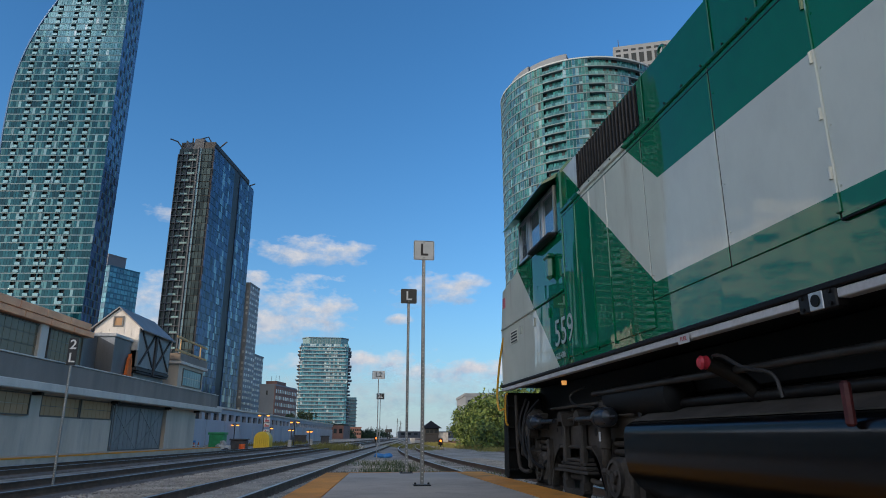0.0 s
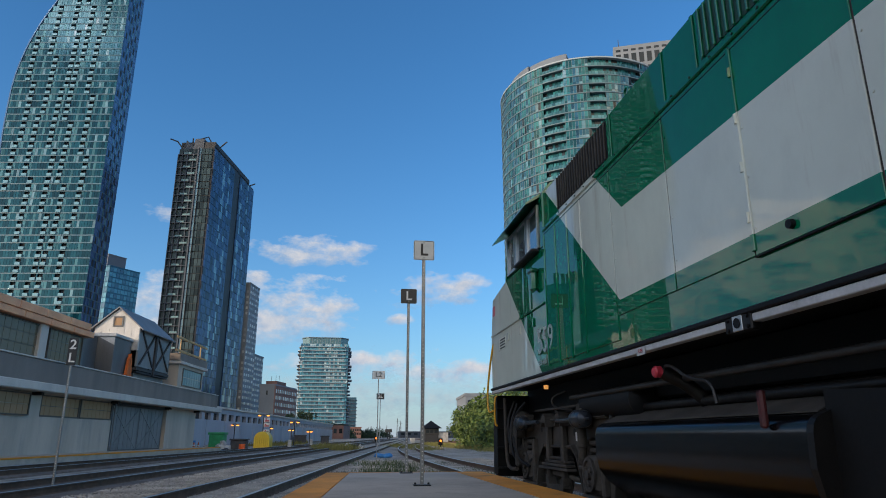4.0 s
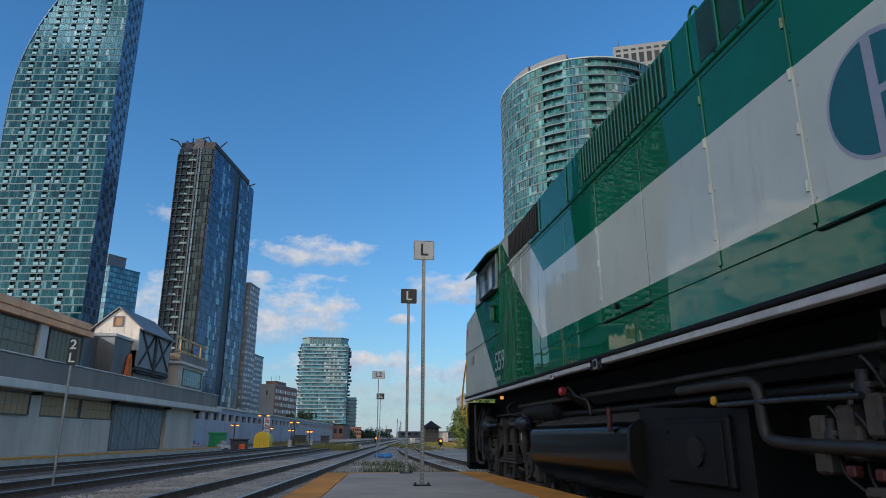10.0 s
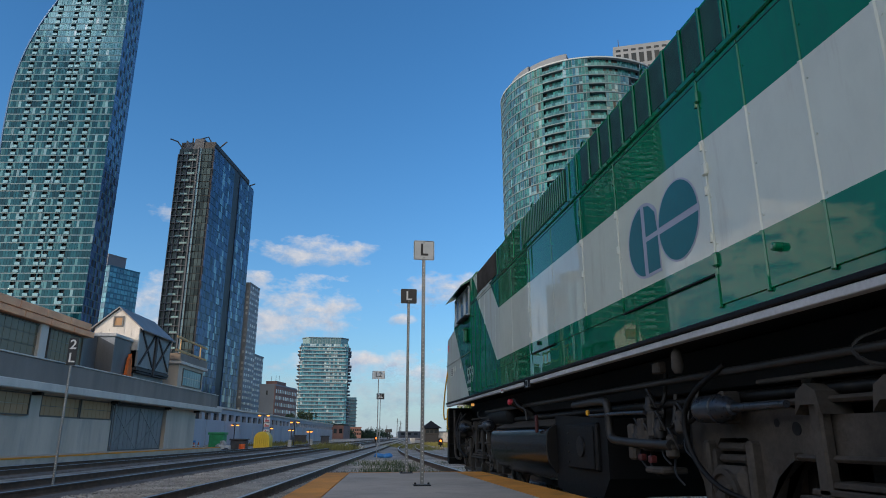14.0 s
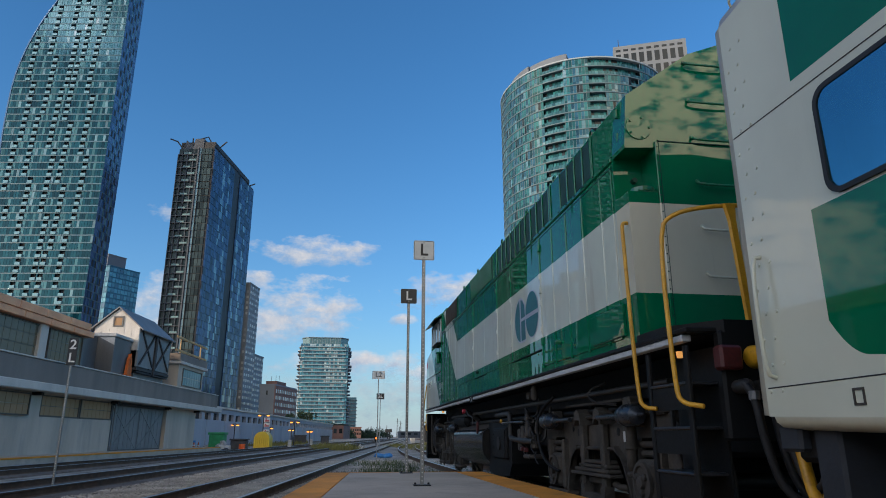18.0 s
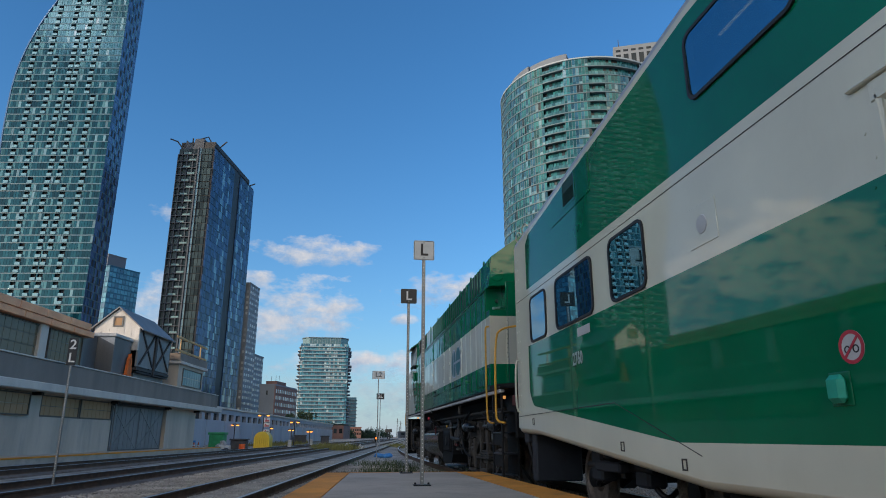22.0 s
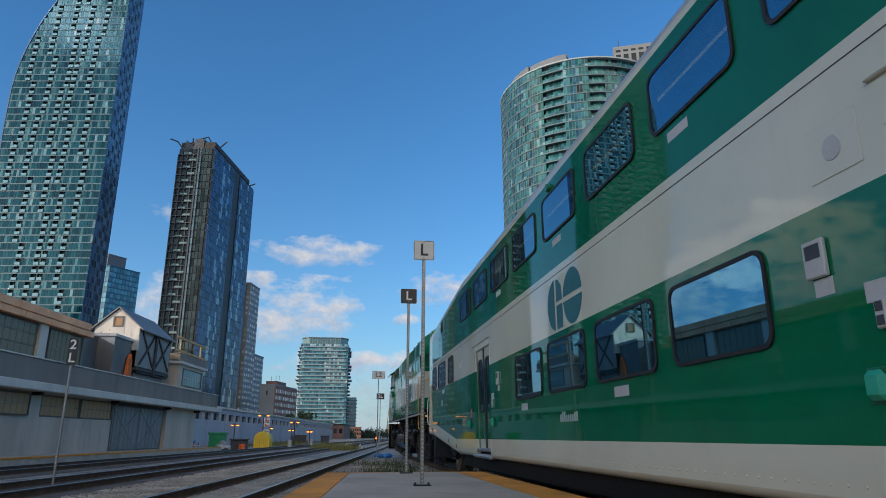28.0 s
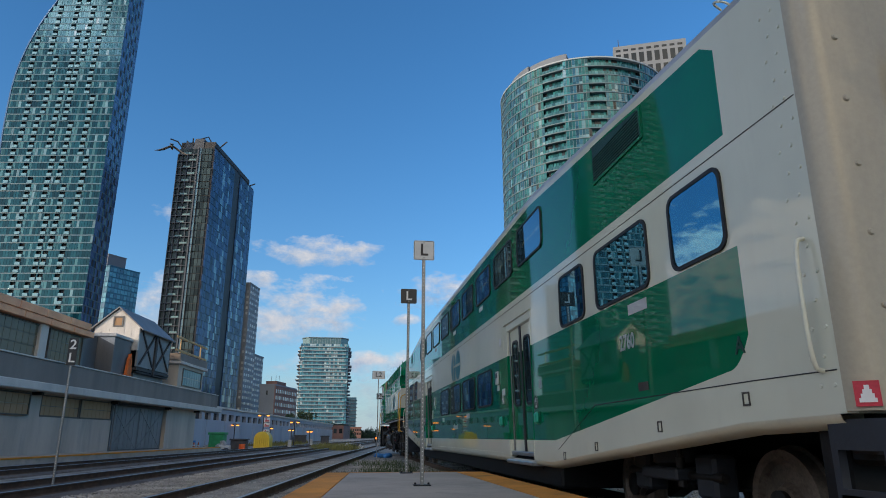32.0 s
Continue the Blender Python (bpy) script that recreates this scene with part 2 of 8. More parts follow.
FACE_W = Matrix(((0, 0, -1, 0), (-1, 0, 0, 0), (0, 1, 0, 0), (0, 0, 0, 1)))   # letters that face -x
FACE_S = Matrix(((1, 0, 0, 0), (0, 0, -1, 0), (0, 1, 0, 0), (0, 0, 0, 1)))    # letters that face -y


def main_line(off, y=0.0, z=0.0):
    """A place beside the main line: off metres across at y = 0, y metres along."""
    return pose(off + 0.105 * y, y, z, 0, 0, -6.0)


# ---- materials ----
CONCRETE = surface("platform_concrete", (0.5, 0.425, 0.34), 0.85, var=0.22, scale=0.7, fine=45, bump=0.25, tint=(0.16, 0.15, 0.14), amount=0.35)
TACTILE = surface("tactile_yellow", (0.8, 0.31, 0.025), 0.75, var=0.25, scale=1.2, fine=60, bump=0.3, tint=(0.28, 0.14, 0.04), amount=0.5)
BALLAST = surface("ballast_ground", (0.45, 0.41, 0.345), 0.95, var=0.45, scale=0.6, fine=26, bump=1.0, tint=(0.1, 0.085, 0.07), amount=0.5, dist=0.05)
STONES = surface("ballast_stones", (0.46, 0.425, 0.365), 0.9, var=0.4, scale=1.1, fine=55, bump=0.3, tint=(0.12, 0.1, 0.085), amount=0.5)
RAIL_SIDE = surface("rail_rust", (0.12, 0.075, 0.048), 0.95, 0.0, var=0.35, scale=4, fine=60, bump=0.2, tint=(0.1, 0.05, 0.025), amount=0.4)
RAIL_TOP = surface("rail_steel", (0.42, 0.41, 0.4), 0.34, 1.0, var=0.15, scale=3, fine=40, bump=0.03)
TIE = surface("tie_wood", (0.17, 0.14, 0.115), 0.9, var=0.4, scale=3, fine=30, bump=0.4, rand=0.25)
GALV = surface("galvanised_steel", (0.28, 0.285, 0.285), 0.45, 0.75, var=0.25, scale=6, fine=70, bump=0.06)
SIGN_WHITE = surface("sign_white", (0.62, 0.62, 0.6), 0.5, var=0.1, scale=5, fine=40, bump=0.03)
SIGN_BLACK = surface("sign_black", (0.015, 0.015, 0.017), 0.4, var=0.2, scale=5, fine=40, bump=0.03)
LETTER_BLACK = surface("letter_black", (0.012, 0.012, 0.013), 0.5, var=0.1, bump=0)
LETTER_WHITE = surface("letter_white", (0.75, 0.75, 0.73), 0.5, var=0.1, bump=0)
LETTER_GREY = surface("letter_grey", (0.36, 0.42, 0.41), 0.45, var=0.1, bump=0)
DARK_STEEL = surface("dark_steel", (0.012, 0.0105, 0.0095), 0.5, 0.3, var=0.4, scale=3, fine=35, bump=0.2, tint=(0.05, 0.04, 0.03), amount=0.5)
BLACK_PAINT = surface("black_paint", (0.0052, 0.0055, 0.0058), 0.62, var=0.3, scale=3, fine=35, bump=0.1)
BLACK_PAINT.node_tree.nodes["Principled BSDF"].inputs["Specular IOR Level"].default_value = 0.3   # weaker sheen at grazing angles
TANK_PAINT = surface("tank_paint", (0.004, 0.004, 0.005), 0.2, var=0.4, scale=1.4, fine=25, bump=0.05, tint=(0.02, 0.014, 0.01), amount=0.15)
TRUCK_GREY = surface("truck_grey", (0.072, 0.061, 0.049), 0.75, 0.1, var=0.45, scale=2.6, fine=30, bump=0.3, tint=(0.04, 0.03, 0.022), amount=0.7)
GRIME = surface("grimy_brown", (0.068, 0.058, 0.048), 0.8, 0.1, var=0.4, scale=3, fine=30, bump=0.3, tint=(0.03, 0.025, 0.02), amount=0.6)
CYLINDER = surface("cylinder_paint", (0.05, 0.06, 0.075), 0.3, 0.4, var=0.4, scale=4, fine=40, bump=0.1, tint=(0.06, 0.04, 0.025), amount=0.5)
STEP_STEEL = surface("step_steel", (0.07, 0.075, 0.085), 0.35, 0.6, var=0.3, scale=6, fine=60, bump=0.2)
WHEEL_STEEL = surface("wheel_steel", (0.24, 0.19, 0.15), 0.5, 0.3, var=0.35, scale=5, fine=40, bump=0.15, tint=(0.05, 0.036, 0.025), amount=0.6)
SILL_WHITE = surface("sill_white", (0.56, 0.56, 0.56), 0.45, var=0.22, scale=1.6, fine=30, bump=0.08, tint=(0.3, 0.26, 0.22), amount=0.4)
YELLOW = surface("rail_yellow", (0.72, 0.36, 0.02), 0.4, var=0.18, scale=5, fine=50, bump=0.06, tint=(0.1, 0.05, 0.02), amount=0.3)
RED = surface("red_paint", (0.5, 0.03, 0.05), 0.4, var=0.25, scale=5, fine=40, bump=0.08)
RED_DARK = surface("dark_red_paint", (0.09, 0.014, 0.014), 0.5, var=0.35, scale=5, fine=40, bump=0.1)
RUBBER = surface("rubber", (0.014, 0.014, 0.015), 0.6, var=0.3, scale=6, fine=50, bump=0.08)
COPPER_PIPE = surface("pipe_grey", (0.044, 0.042, 0.039), 0.5, 0.4, var=0.35, scale=5, fine=40, bump=0.1, tint=(0.05, 0.036, 0.025), amount=0.6)


def see_through(name, col, clear):
    """Tinted mirror-like window glass through which a little of the inside shows."""
    m, nt, bs = tree(name)
    c = ramp(nt, noise_tex(nt, coords(nt), 0.8), shade(col, 0.9), shade(col, 1.1))
    nt.links.new(c, bs.inputs["Base Color"])
    bs.inputs["Metallic"].default_value, bs.inputs["Roughness"].default_value = 0.95, 0.01
    tr = nt.nodes.new("ShaderNodeBsdfTransparent")
    tr.inputs[0].default_value = (0.75, 0.85, 0.85, 1)
    mx = nt.nodes.new("ShaderNodeMixShader")
    mx.inputs[0].default_value = clear
    nt.links.new(bs.outputs[0], mx.inputs[1])
    nt.links.new(tr.outputs[0], mx.inputs[2])
    nt.links.new(mx.outputs[0], nt.nodes["Material Output"].inputs[0])
    return m


DOOR_GLASS = see_through("door_glass", (0.16, 0.33, 0.44), 0.42)
ORANGE_PANEL = surface("orange_panel", (0.8, 0.3, 0.06), 0.5, var=0.15, scale=3, fine=40, bump=0.03)
TRAIN_GLASS = see_through("train_glass", (0.13, 0.37, 0.5), 0.22)
CAB_GLASS = glassy("cab_glass", (0.28, 0.32, 0.34), 0.02, spec=0.8, metal=0.8)
GRILLE_DARK = surface("grille_dark", (0.008, 0.065, 0.045), 0.6, 0.2, var=0.4, scale=4, fine=80, bump=0.4)
ALU = surface("aluminium", (0.55, 0.56, 0.57), 0.35, 0.9, var=0.15, scale=4, fine=50, bump=0.04)
STICKER = surface("sticker_white", (0.5, 0.5, 0.48), 0.5, var=0.12, bump=0)

GREEN = (0.0, 0.15, 0.062)
WHITE = (0.65, 0.645, 0.51)
LOGO_GREEN = surface("logo_green", (0.0, 0.13, 0.155), 0.45, var=0.12, scale=2, fine=30, bump=0.02)
LOGO_EDGE = surface("logo_edge", (0.36, 0.37, 0.45), 0.4, var=0.1, bump=0)


def livery(name, pick, dirt=0.35, coat=0.9, warp=(1.1, 0.9), relief=0.1, white=WHITE, gloss=0.015):
    """Two-colour vehicle paint; pick gives 1 where it is green, from the place on the body."""
    m, nt, bs = tree(name)
    v = coords(nt)
    sp = nt.nodes.new("ShaderNodeSeparateXYZ")
    nt.links.new(v, sp.inputs[0])
    x, y, z = (Ex(nt, sp.outputs[i]) for i in range(3))
    g = pick(y, z)
    big = noise_tex(nt, v, 0.8, 4)
    gr = ramp(nt, big, shade(GREEN, 0.82), shade(GREEN, 1.12))
    wh = ramp(nt, big, shade(white, 0.9), shade(white, 1.04))
    rust = (noise_tex(nt, v, 3.0, 7, 0.7, (1, 1.0, 0.12)) - 0.56).pos() * (5 * dirt)
    wh = mixc(nt, rust, wh, (0.36, 0.29, 0.22))
    gr = mixc(nt, rust * 0.6, gr, (0.02, 0.075, 0.055))
    c = mixc(nt, g, wh, gr)
    soot = ramp(nt, noise_tex(nt, v, 9.0, 7, 0.7, (1, 0.5, 0.3)), (0.9,) * 3, (1.0,) * 3, 0.3, 0.55)
    c = mixc(nt, dirt, c, mixc(nt, 1.0, c, soot, "MULTIPLY"))
    nt.links.new(c, bs.inputs["Base Color"])
    small = noise_tex(nt, v, 35, 5)
    r = (small - 0.5) * 0.08 + noise_tex(nt, v, 1.1, 3) * 0.12 + 0.3
    nt.links.new(r.sock, bs.inputs["Roughness"])
    bs.inputs["Coat Weight"].default_value, bs.inputs["Coat Roughness"].default_value = coat, gloss
    bs.inputs["Coat IOR"].default_value = 1.52
    bs.inputs["Specular IOR Level"].default_value = 0.0
    dents = noise_tex(nt, v, warp[0], 2, 0.4, (1, 1, warp[1]))
    b = nt.nodes.new("ShaderNodeBump")
    b.inputs["Strength"].default_value, b.inputs["Distance"].default_value = relief, 0.02
    nt.links.new(dents.sock, b.inputs["Height"])
    nt.links.new(b.outputs[0], bs.inputs["Normal"])
    nt.links.new(b.outputs[0], bs.inputs["Coat Normal"])
    return m


def loco_pick(y, z):
    nose = (y > (z - 1.73) * 1.098 + 7.66) * (z < 3.42)
    band = (z > 2.17) * (y < (z - 2.17) * 1.18 + 5.03)
    inner = (z > 3.03) * (y < (z - 3.03) * 1.12 + 4.84)
    return nose.top(band * inner.inv()).inv()


def coach_pick(y, z):
    end = (y + 18.76).mag()
    within = end < 11.97
    up = (z > 3.03) * (z < ((end - 7.0).pos() * -0.085 + (end - 11.8).pos() * -0.6 + 4.25))
    low_edge = (y + 11.0).pos() * 0.113 + ((y * -1.0) - 26.5).pos() * 0.121 + 0.885 + ((end - 11.72).pos() * (end - 11.72).pos()) * 3.0
    return within * (up + (z < 2.195) * (z > low_edge))


LOCO_PAINT = livery("locomotive_paint", loco_pick, 0.6, 0.9, (2.0, 0.22), 0.24, (0.6, 0.625, 0.535))
LOCO_END = livery("locomotive_end_paint", loco_pick, 0.3, 1.0, (0.9, 0.9), 0.08, (0.66, 0.61, 0.47))
COACH_PAINT = livery("coach_paint", coach_pick, 0.1, 0.95, (0.9, 0.7), 0.12, gloss=0.03)
COACH_WHITE = surface("coach_white", WHITE, 0.35, var=0.08, scale=1.2, fine=30, bump=0.05, tint=(0.42, 0.38, 0.33), amount=0.2, coat=0.5)
# streaky white made darker and warmer for how light falls on the ends
END_SHADED = surface("coach_end_shaded_white", (0.42, 0.37, 0.27), 0.45, var=0.12, scale=1.2, fine=30, bump=0.05, tint=(0.3, 0.26, 0.2), amount=0.35, coat=0.3, streak=True)
LAMP_GREEN = surface("lamp_green", (0.02, 0.36, 0.24), 0.4, var=0.15, scale=3, fine=30, bump=0.05)
BOX_SLATE = surface("slate_box", (0.026, 0.03, 0.038), 0.7, var=0.3, scale=2, fine=25, bump=0.2)
FEATHER = surface("feather_grey", (0.2, 0.19, 0.18), 0.8, var=0.3, scale=8, fine=40, bump=0.2)
GREEN_PAINT = surface("green_paint", GREEN, 0.32, var=0.2, scale=1.5, fine=30, bump=0.06, coat=0.6)
ROOF_GREY = surface("coach_roof", (0.42, 0.42, 0.42), 0.5, 0.2, var=0.2, scale=1, fine=30, bump=0.08)

SHED_WALL = surface("shed_render", (0.52, 0.455, 0.375), 0.85, var=0.2, scale=0.5, fine=25, bump=0.2, tint=(0.2, 0.21, 0.23), amount=0.4, streak=True)
SHED_TRIM = surface("shed_fascia", (0.6, 0.555, 0.495), 0.7, var=0.18, scale=0.6, fine=25, bump=0.1, tint=(0.25, 0.26, 0.28), amount=0.3, streak=True)
SHED_BAND = surface("shed_band", (0.23, 0.2, 0.175), 0.8, var=0.25, scale=0.6, fine=25, bump=0.15, streak=True)
# very bright base colour stands in for sky mirrored in the new copper
COPPER = surface("copper_fascia", (1.0, 0.4, 0.18), 0.4, 0.0, var=0.25, scale=0.8, fine=20, bump=0.1, tint=(0.85, 0.34, 0.16), amount=0.3)
FASCIA_YELLOW = surface("yellow_fascia", (0.75, 0.45, 0.06), 0.5, var=0.2, scale=0.8, fine=20, bump=0.1)
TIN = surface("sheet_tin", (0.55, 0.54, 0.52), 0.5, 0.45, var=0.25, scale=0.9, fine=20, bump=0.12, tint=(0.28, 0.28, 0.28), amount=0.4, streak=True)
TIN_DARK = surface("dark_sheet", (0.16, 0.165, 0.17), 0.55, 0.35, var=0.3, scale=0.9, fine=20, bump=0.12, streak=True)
BRACE = surface("brace_iron", (0.05, 0.05, 0.052), 0.7, 0.2, var=0.3, scale=3, fine=25, bump=0.15)
OLD_PANE = glassy("old_pane", (0.3, 0.18, 0.1), 0.25, island=0.5, spec=0.25, alt=(0.5, 0.31, 0.17))
OLD_PANE_DARK = glassy("old_pane_dark", (0.1, 0.085, 0.06), 0.2, island=0.5, spec=0.4, alt=(0.22, 0.18, 0.12))
SASH = surface("old_sash", (0.13, 0.12, 0.105), 0.8, var=0.3, scale=2, fine=20, bump=0.1)
LUMBER = surface("lumber", (0.55, 0.36, 0.17), 0.8, var=0.2, scale=3, fine=30, bump=0.2)
ORANGE_NET = surface("orange_net", (0.6, 0.14, 0.03), 0.8, var=0.2, scale=4, fine=40, bump=0.3)
FAR_WALL = surface("far_wall_paint", (0.36, 0.385, 0.44), 0.85, var=0.12, scale=0.3, fine=12, bump=0.1, streak=True)
BRICK_RED = surface("brick_red", (0.235, 0.13, 0.11), 0.9, var=0.2, scale=0.3, fine=8, bump=0.1)
CONC_MID = surface("slab_block_grey", (0.21, 0.235, 0.265), 0.85, var=0.12, scale=0.1, fine=3, bump=0.05)
GLASS_WHITE = glassy("blind_white", (0.34, 0.38, 0.4), 0.2, island=0.5, spec=0.4, alt=(0.55, 0.58, 0.58))
CONC_GREY = surface("tower_concrete", (0.15, 0.175, 0.21), 0.85, var=0.12, scale=0.1, fine=3, bump=0.05)
CONC_BROWN = surface("tower_brown", (0.065, 0.078, 0.1), 0.8, var=0.15, scale=0.1, fine=3, bump=0.05)
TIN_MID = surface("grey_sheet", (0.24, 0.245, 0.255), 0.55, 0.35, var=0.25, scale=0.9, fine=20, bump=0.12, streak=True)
CONC_DARK = surface("tower_dark", (0.026, 0.029, 0.034), 0.7, var=0.2, scale=0.1, fine=3, bump=0.05)
CONC_BEIGE = surface("tower_beige", (0.18, 0.205, 0.235), 0.85, var=0.1, scale=0.1, fine=3, bump=0.05)
SLAB_LIGHT = surface("slab_edge", (0.1, 0.155, 0.185), 0.7, var=0.1, scale=0.1, fine=3, bump=0.03)
SLAB_PALE = surface("slab_pale", (0.3, 0.36, 0.41), 0.7, var=0.1, scale=0.1, fine=3, bump=0.03)
SLAB_SAIL = surface("sail_slab", (0.05, 0.13, 0.185), 0.5, var=0.12, scale=0.1, fine=3, bump=0.03)
SLAB_TEAL = surface("slab_teal", (0.1, 0.21, 0.24), 0.5, var=0.12, scale=0.1, fine=3, bump=0.03)
GLASS_TEAL = glassy("glass_teal", (0.002, 0.028, 0.046), 0.04, island=0.5, spec=0.45, alt=(0.008, 0.065, 0.095), sheen=(0.45, 0.9, 1.0))
GLASS_STRIP = glassy("glass_strip", (0.035, 0.12, 0.15), 0.06, island=0.4, spec=0.4, alt=(0.08, 0.2, 0.24), sheen=(0.45, 0.9, 1.0))
GLASS_OFFICE = glassy("glass_office", (0.02, 0.1, 0.2), 0.06, island=0.5, spec=0.9, alt=(0.06, 0.26, 0.36))
GLASS_FLANK = glassy("glass_flank", (0.05, 0.13, 0.27), 0.1, island=0.4, spec=0.5, alt=(0.1, 0.2, 0.38))
GLASS_SMOKE = glassy("glass_smoke", (0.02, 0.036, 0.044), 0.15, island=0.5, spec=0.12, alt=(0.05, 0.08, 0.092))
GLASS_NAVY = glassy("glass_navy", (0.005, 0.018, 0.05), 0.28, island=0.5, spec=0.2, alt=(0.014, 0.04, 0.1))
GLASS_CURVE = glassy("glass_curve", (0.015, 0.08, 0.1), 0.05, island=0.6, spec=0.45, alt=(0.035, 0.17, 0.19), sheen=(0.45, 0.9, 1.0))
GLASS_AZURE = glassy("glass_azure", (0.02, 0.075, 0.12), 0.05, island=0.5, spec=0.5, alt=(0.035, 0.12, 0.19), sheen=(0.45, 0.9, 1.0))
GLASS_BLUE = glassy("glass_blue", (0.014, 0.048, 0.14), 0.22, island=0.4, spec=0.2, alt=(0.028, 0.085, 0.22))
GLASS_GREY = glassy("glass_grey", (0.012, 0.017, 0.022), 0.1, island=0.6, spec=0.25, alt=(0.03, 0.042, 0.052))
BALCONY_GLASS = glassy("balcony_glass", (0.12, 0.27, 0.34), 0.15, island=0.3, spec=0.6)
GLASS_PALE = glassy("glass_pale", (0.09, 0.2, 0.25), 0.12, island=0.35, spec=0.8)
# pale base colour stands in for sky mirrored in the panes
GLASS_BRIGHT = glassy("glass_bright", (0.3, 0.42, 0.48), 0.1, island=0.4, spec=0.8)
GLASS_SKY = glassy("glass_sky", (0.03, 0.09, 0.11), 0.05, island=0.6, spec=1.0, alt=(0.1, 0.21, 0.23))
# near-black stands in for shade inside recesses and behind glazing
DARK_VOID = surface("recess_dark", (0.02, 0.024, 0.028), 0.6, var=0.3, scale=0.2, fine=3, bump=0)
AMBER = glow("amber_lamp", (1.0, 0.3, 0.04), 1.3)
SIGNAL = glow("signal_lamp", (1.0, 0.2, 0.02), 1.5)
CABIN_LAMP = glow("cabin_lamp", (1.0, 0.82, 0.5), 0.7)
SEAT = surface("seat_cloth", (0.02, 0.05, 0.045), 0.9, var=0.2, scale=6, fine=60, bump=0.2)
TAIL = glow("marker_lamp", (1.0, 0.45, 0.12), 0.3)
POLY_YELLOW = surface("cover_yellow", (0.72, 0.5, 0.04), 0.5, var=0.12, scale=1, fine=20, bump=0.08)
PLASTIC_BLUE = surface("tarp_blue", (0.05, 0.22, 0.5), 0.6, var=0.25, scale=3, fine=20, bump=0.4)
PLASTIC_GREEN = surface("plastic_green", (0.03, 0.3, 0.12), 0.5, var=0.2, scale=3, fine=20, bump=0.1)
PLASTIC_DARK = surface("plastic_dark", (0.05, 0.055, 0.065), 0.6, var=0.3, scale=2, fine=20, bump=0.2)
PLASTIC_PALE = surface("plastic_pale", (0.5, 0.5, 0.48), 0.6, var=0.3, scale=2, fine=20, bump=0.2)
CONE_ORANGE = surface("cone_orange", (0.75, 0.12, 0.02), 0.5, var=0.1, scale=5, fine=30, bump=0.05)
DIRT_BED = surface("dirty_bed", (0.19, 0.16, 0.135), 0.95, var=0.4, scale=0.6, fine=20, bump=0.8, tint=(0.05, 0.04, 0.03), amount=0.5, dist=0.04)
RUST_BED = surface("rusty_bed", (0.15, 0.085, 0.06), 0.95, var=0.4, scale=0.5, fine=14, bump=0.6)


def leafy(name, a, b):
    m, nt, bs = tree(name)
    gi = nt.nodes.new("ShaderNodeNewGeometry")
    k = Ex(nt, gi.outputs["Random Per Island"])
    c = mixc(nt, 1.0, ramp(nt, k, a, b, 0, 1), ramp(nt, noise_tex(nt, coords(nt), 0.6, 3), (0.6,) * 3, (1.1,) * 3), "MULTIPLY")
    nt.links.new(c, bs.inputs["Base Color"])
    bs.inputs["Roughness"].default_value = 0.65
    bs.inputs["Subsurface Weight"].default_value = 0.0
    return m


LEAF = leafy("leaves", (0.04, 0.085, 0.012), (0.16, 0.21, 0.035))
LEAF_DARK = leafy("leaves_dark", (0.015, 0.035, 0.012), (0.04, 0.07, 0.02))
GRASS = leafy("grass_blades", (0.03, 0.062, 0.014), (0.09, 0.12, 0.03))
WEED_DRY = leafy("weeds_yellow", (0.12, 0.13, 0.03), (0.26, 0.24, 0.06))
BARK = surface("bark", (0.08, 0.06, 0.045), 0.9, var=0.3, scale=4, fine=30, bump=0.5)


# ---- ground, tracks, platforms ----
def build_ground():
    me = Mesh()
    me.box(-2200, 2200, -900, 4200, -0.6, -0.2)
    solid("ground", me, BALLAST, "grey crushed-stone railway ground reaching to the horizon", "ground", kind="structure")


def stones(name, region, count, seed, size=(0.018, 0.042)):
    """Loose ballast stones: region(rng) gives x, y, z."""
    rng = random.Random(seed)
    me = Mesh()
    for _ in range(count):
        x, y, z = region(rng)
        r = rng.uniform(*size)
        a = rng.uniform(0, 6.3)
        ca, sa = math.cos(a), math.sin(a)
        k = [rng.uniform(0.7, 1.3) * r for _ in range(6)]
        loc = [(k[0], 0.2 * k[1], 0), (-k[1], 0, 0.1 * r), (0.1 * r, k[2], 0), (0, -k[3], 0.15 * r), (0.1 * r, 0.1 * r, 0.8 * k[4]), (0, 0, -0.8 * k[5])]
        vs = [(x + p[0] * ca - p[1] * sa, y + p[0] * sa + p[1] * ca, z + p[2]) for p in loc]
        me.add(vs, [(0, 2, 4), (2, 1, 4), (1, 3, 4), (3, 0, 4), (2, 0, 5), (1, 2, 5), (3, 1, 5), (0, 3, 5)])
    me2 = bpy.data.meshes.new(name)
    me2.from_pydata(me.v, [], me.f)
    me2.materials.append(STONES)
    return tagged(new(name, me2), "loose grey crushed stone between the rails", "ballast", kind="stuff")


RAIL_PROFILE = [(-0.07, -0.17), (0.07, -0.17), (0.07, -0.155), (0.012, -0.13), (0.012, -0.045), (0.036, -0.03), (0.036, -0.006), (-0.036, -0.006), (-0.036, -0.03), (-0.012, -0.045), (-0.012, -0.13), (-0.07, -0.155)]
TIE_MESH = {}


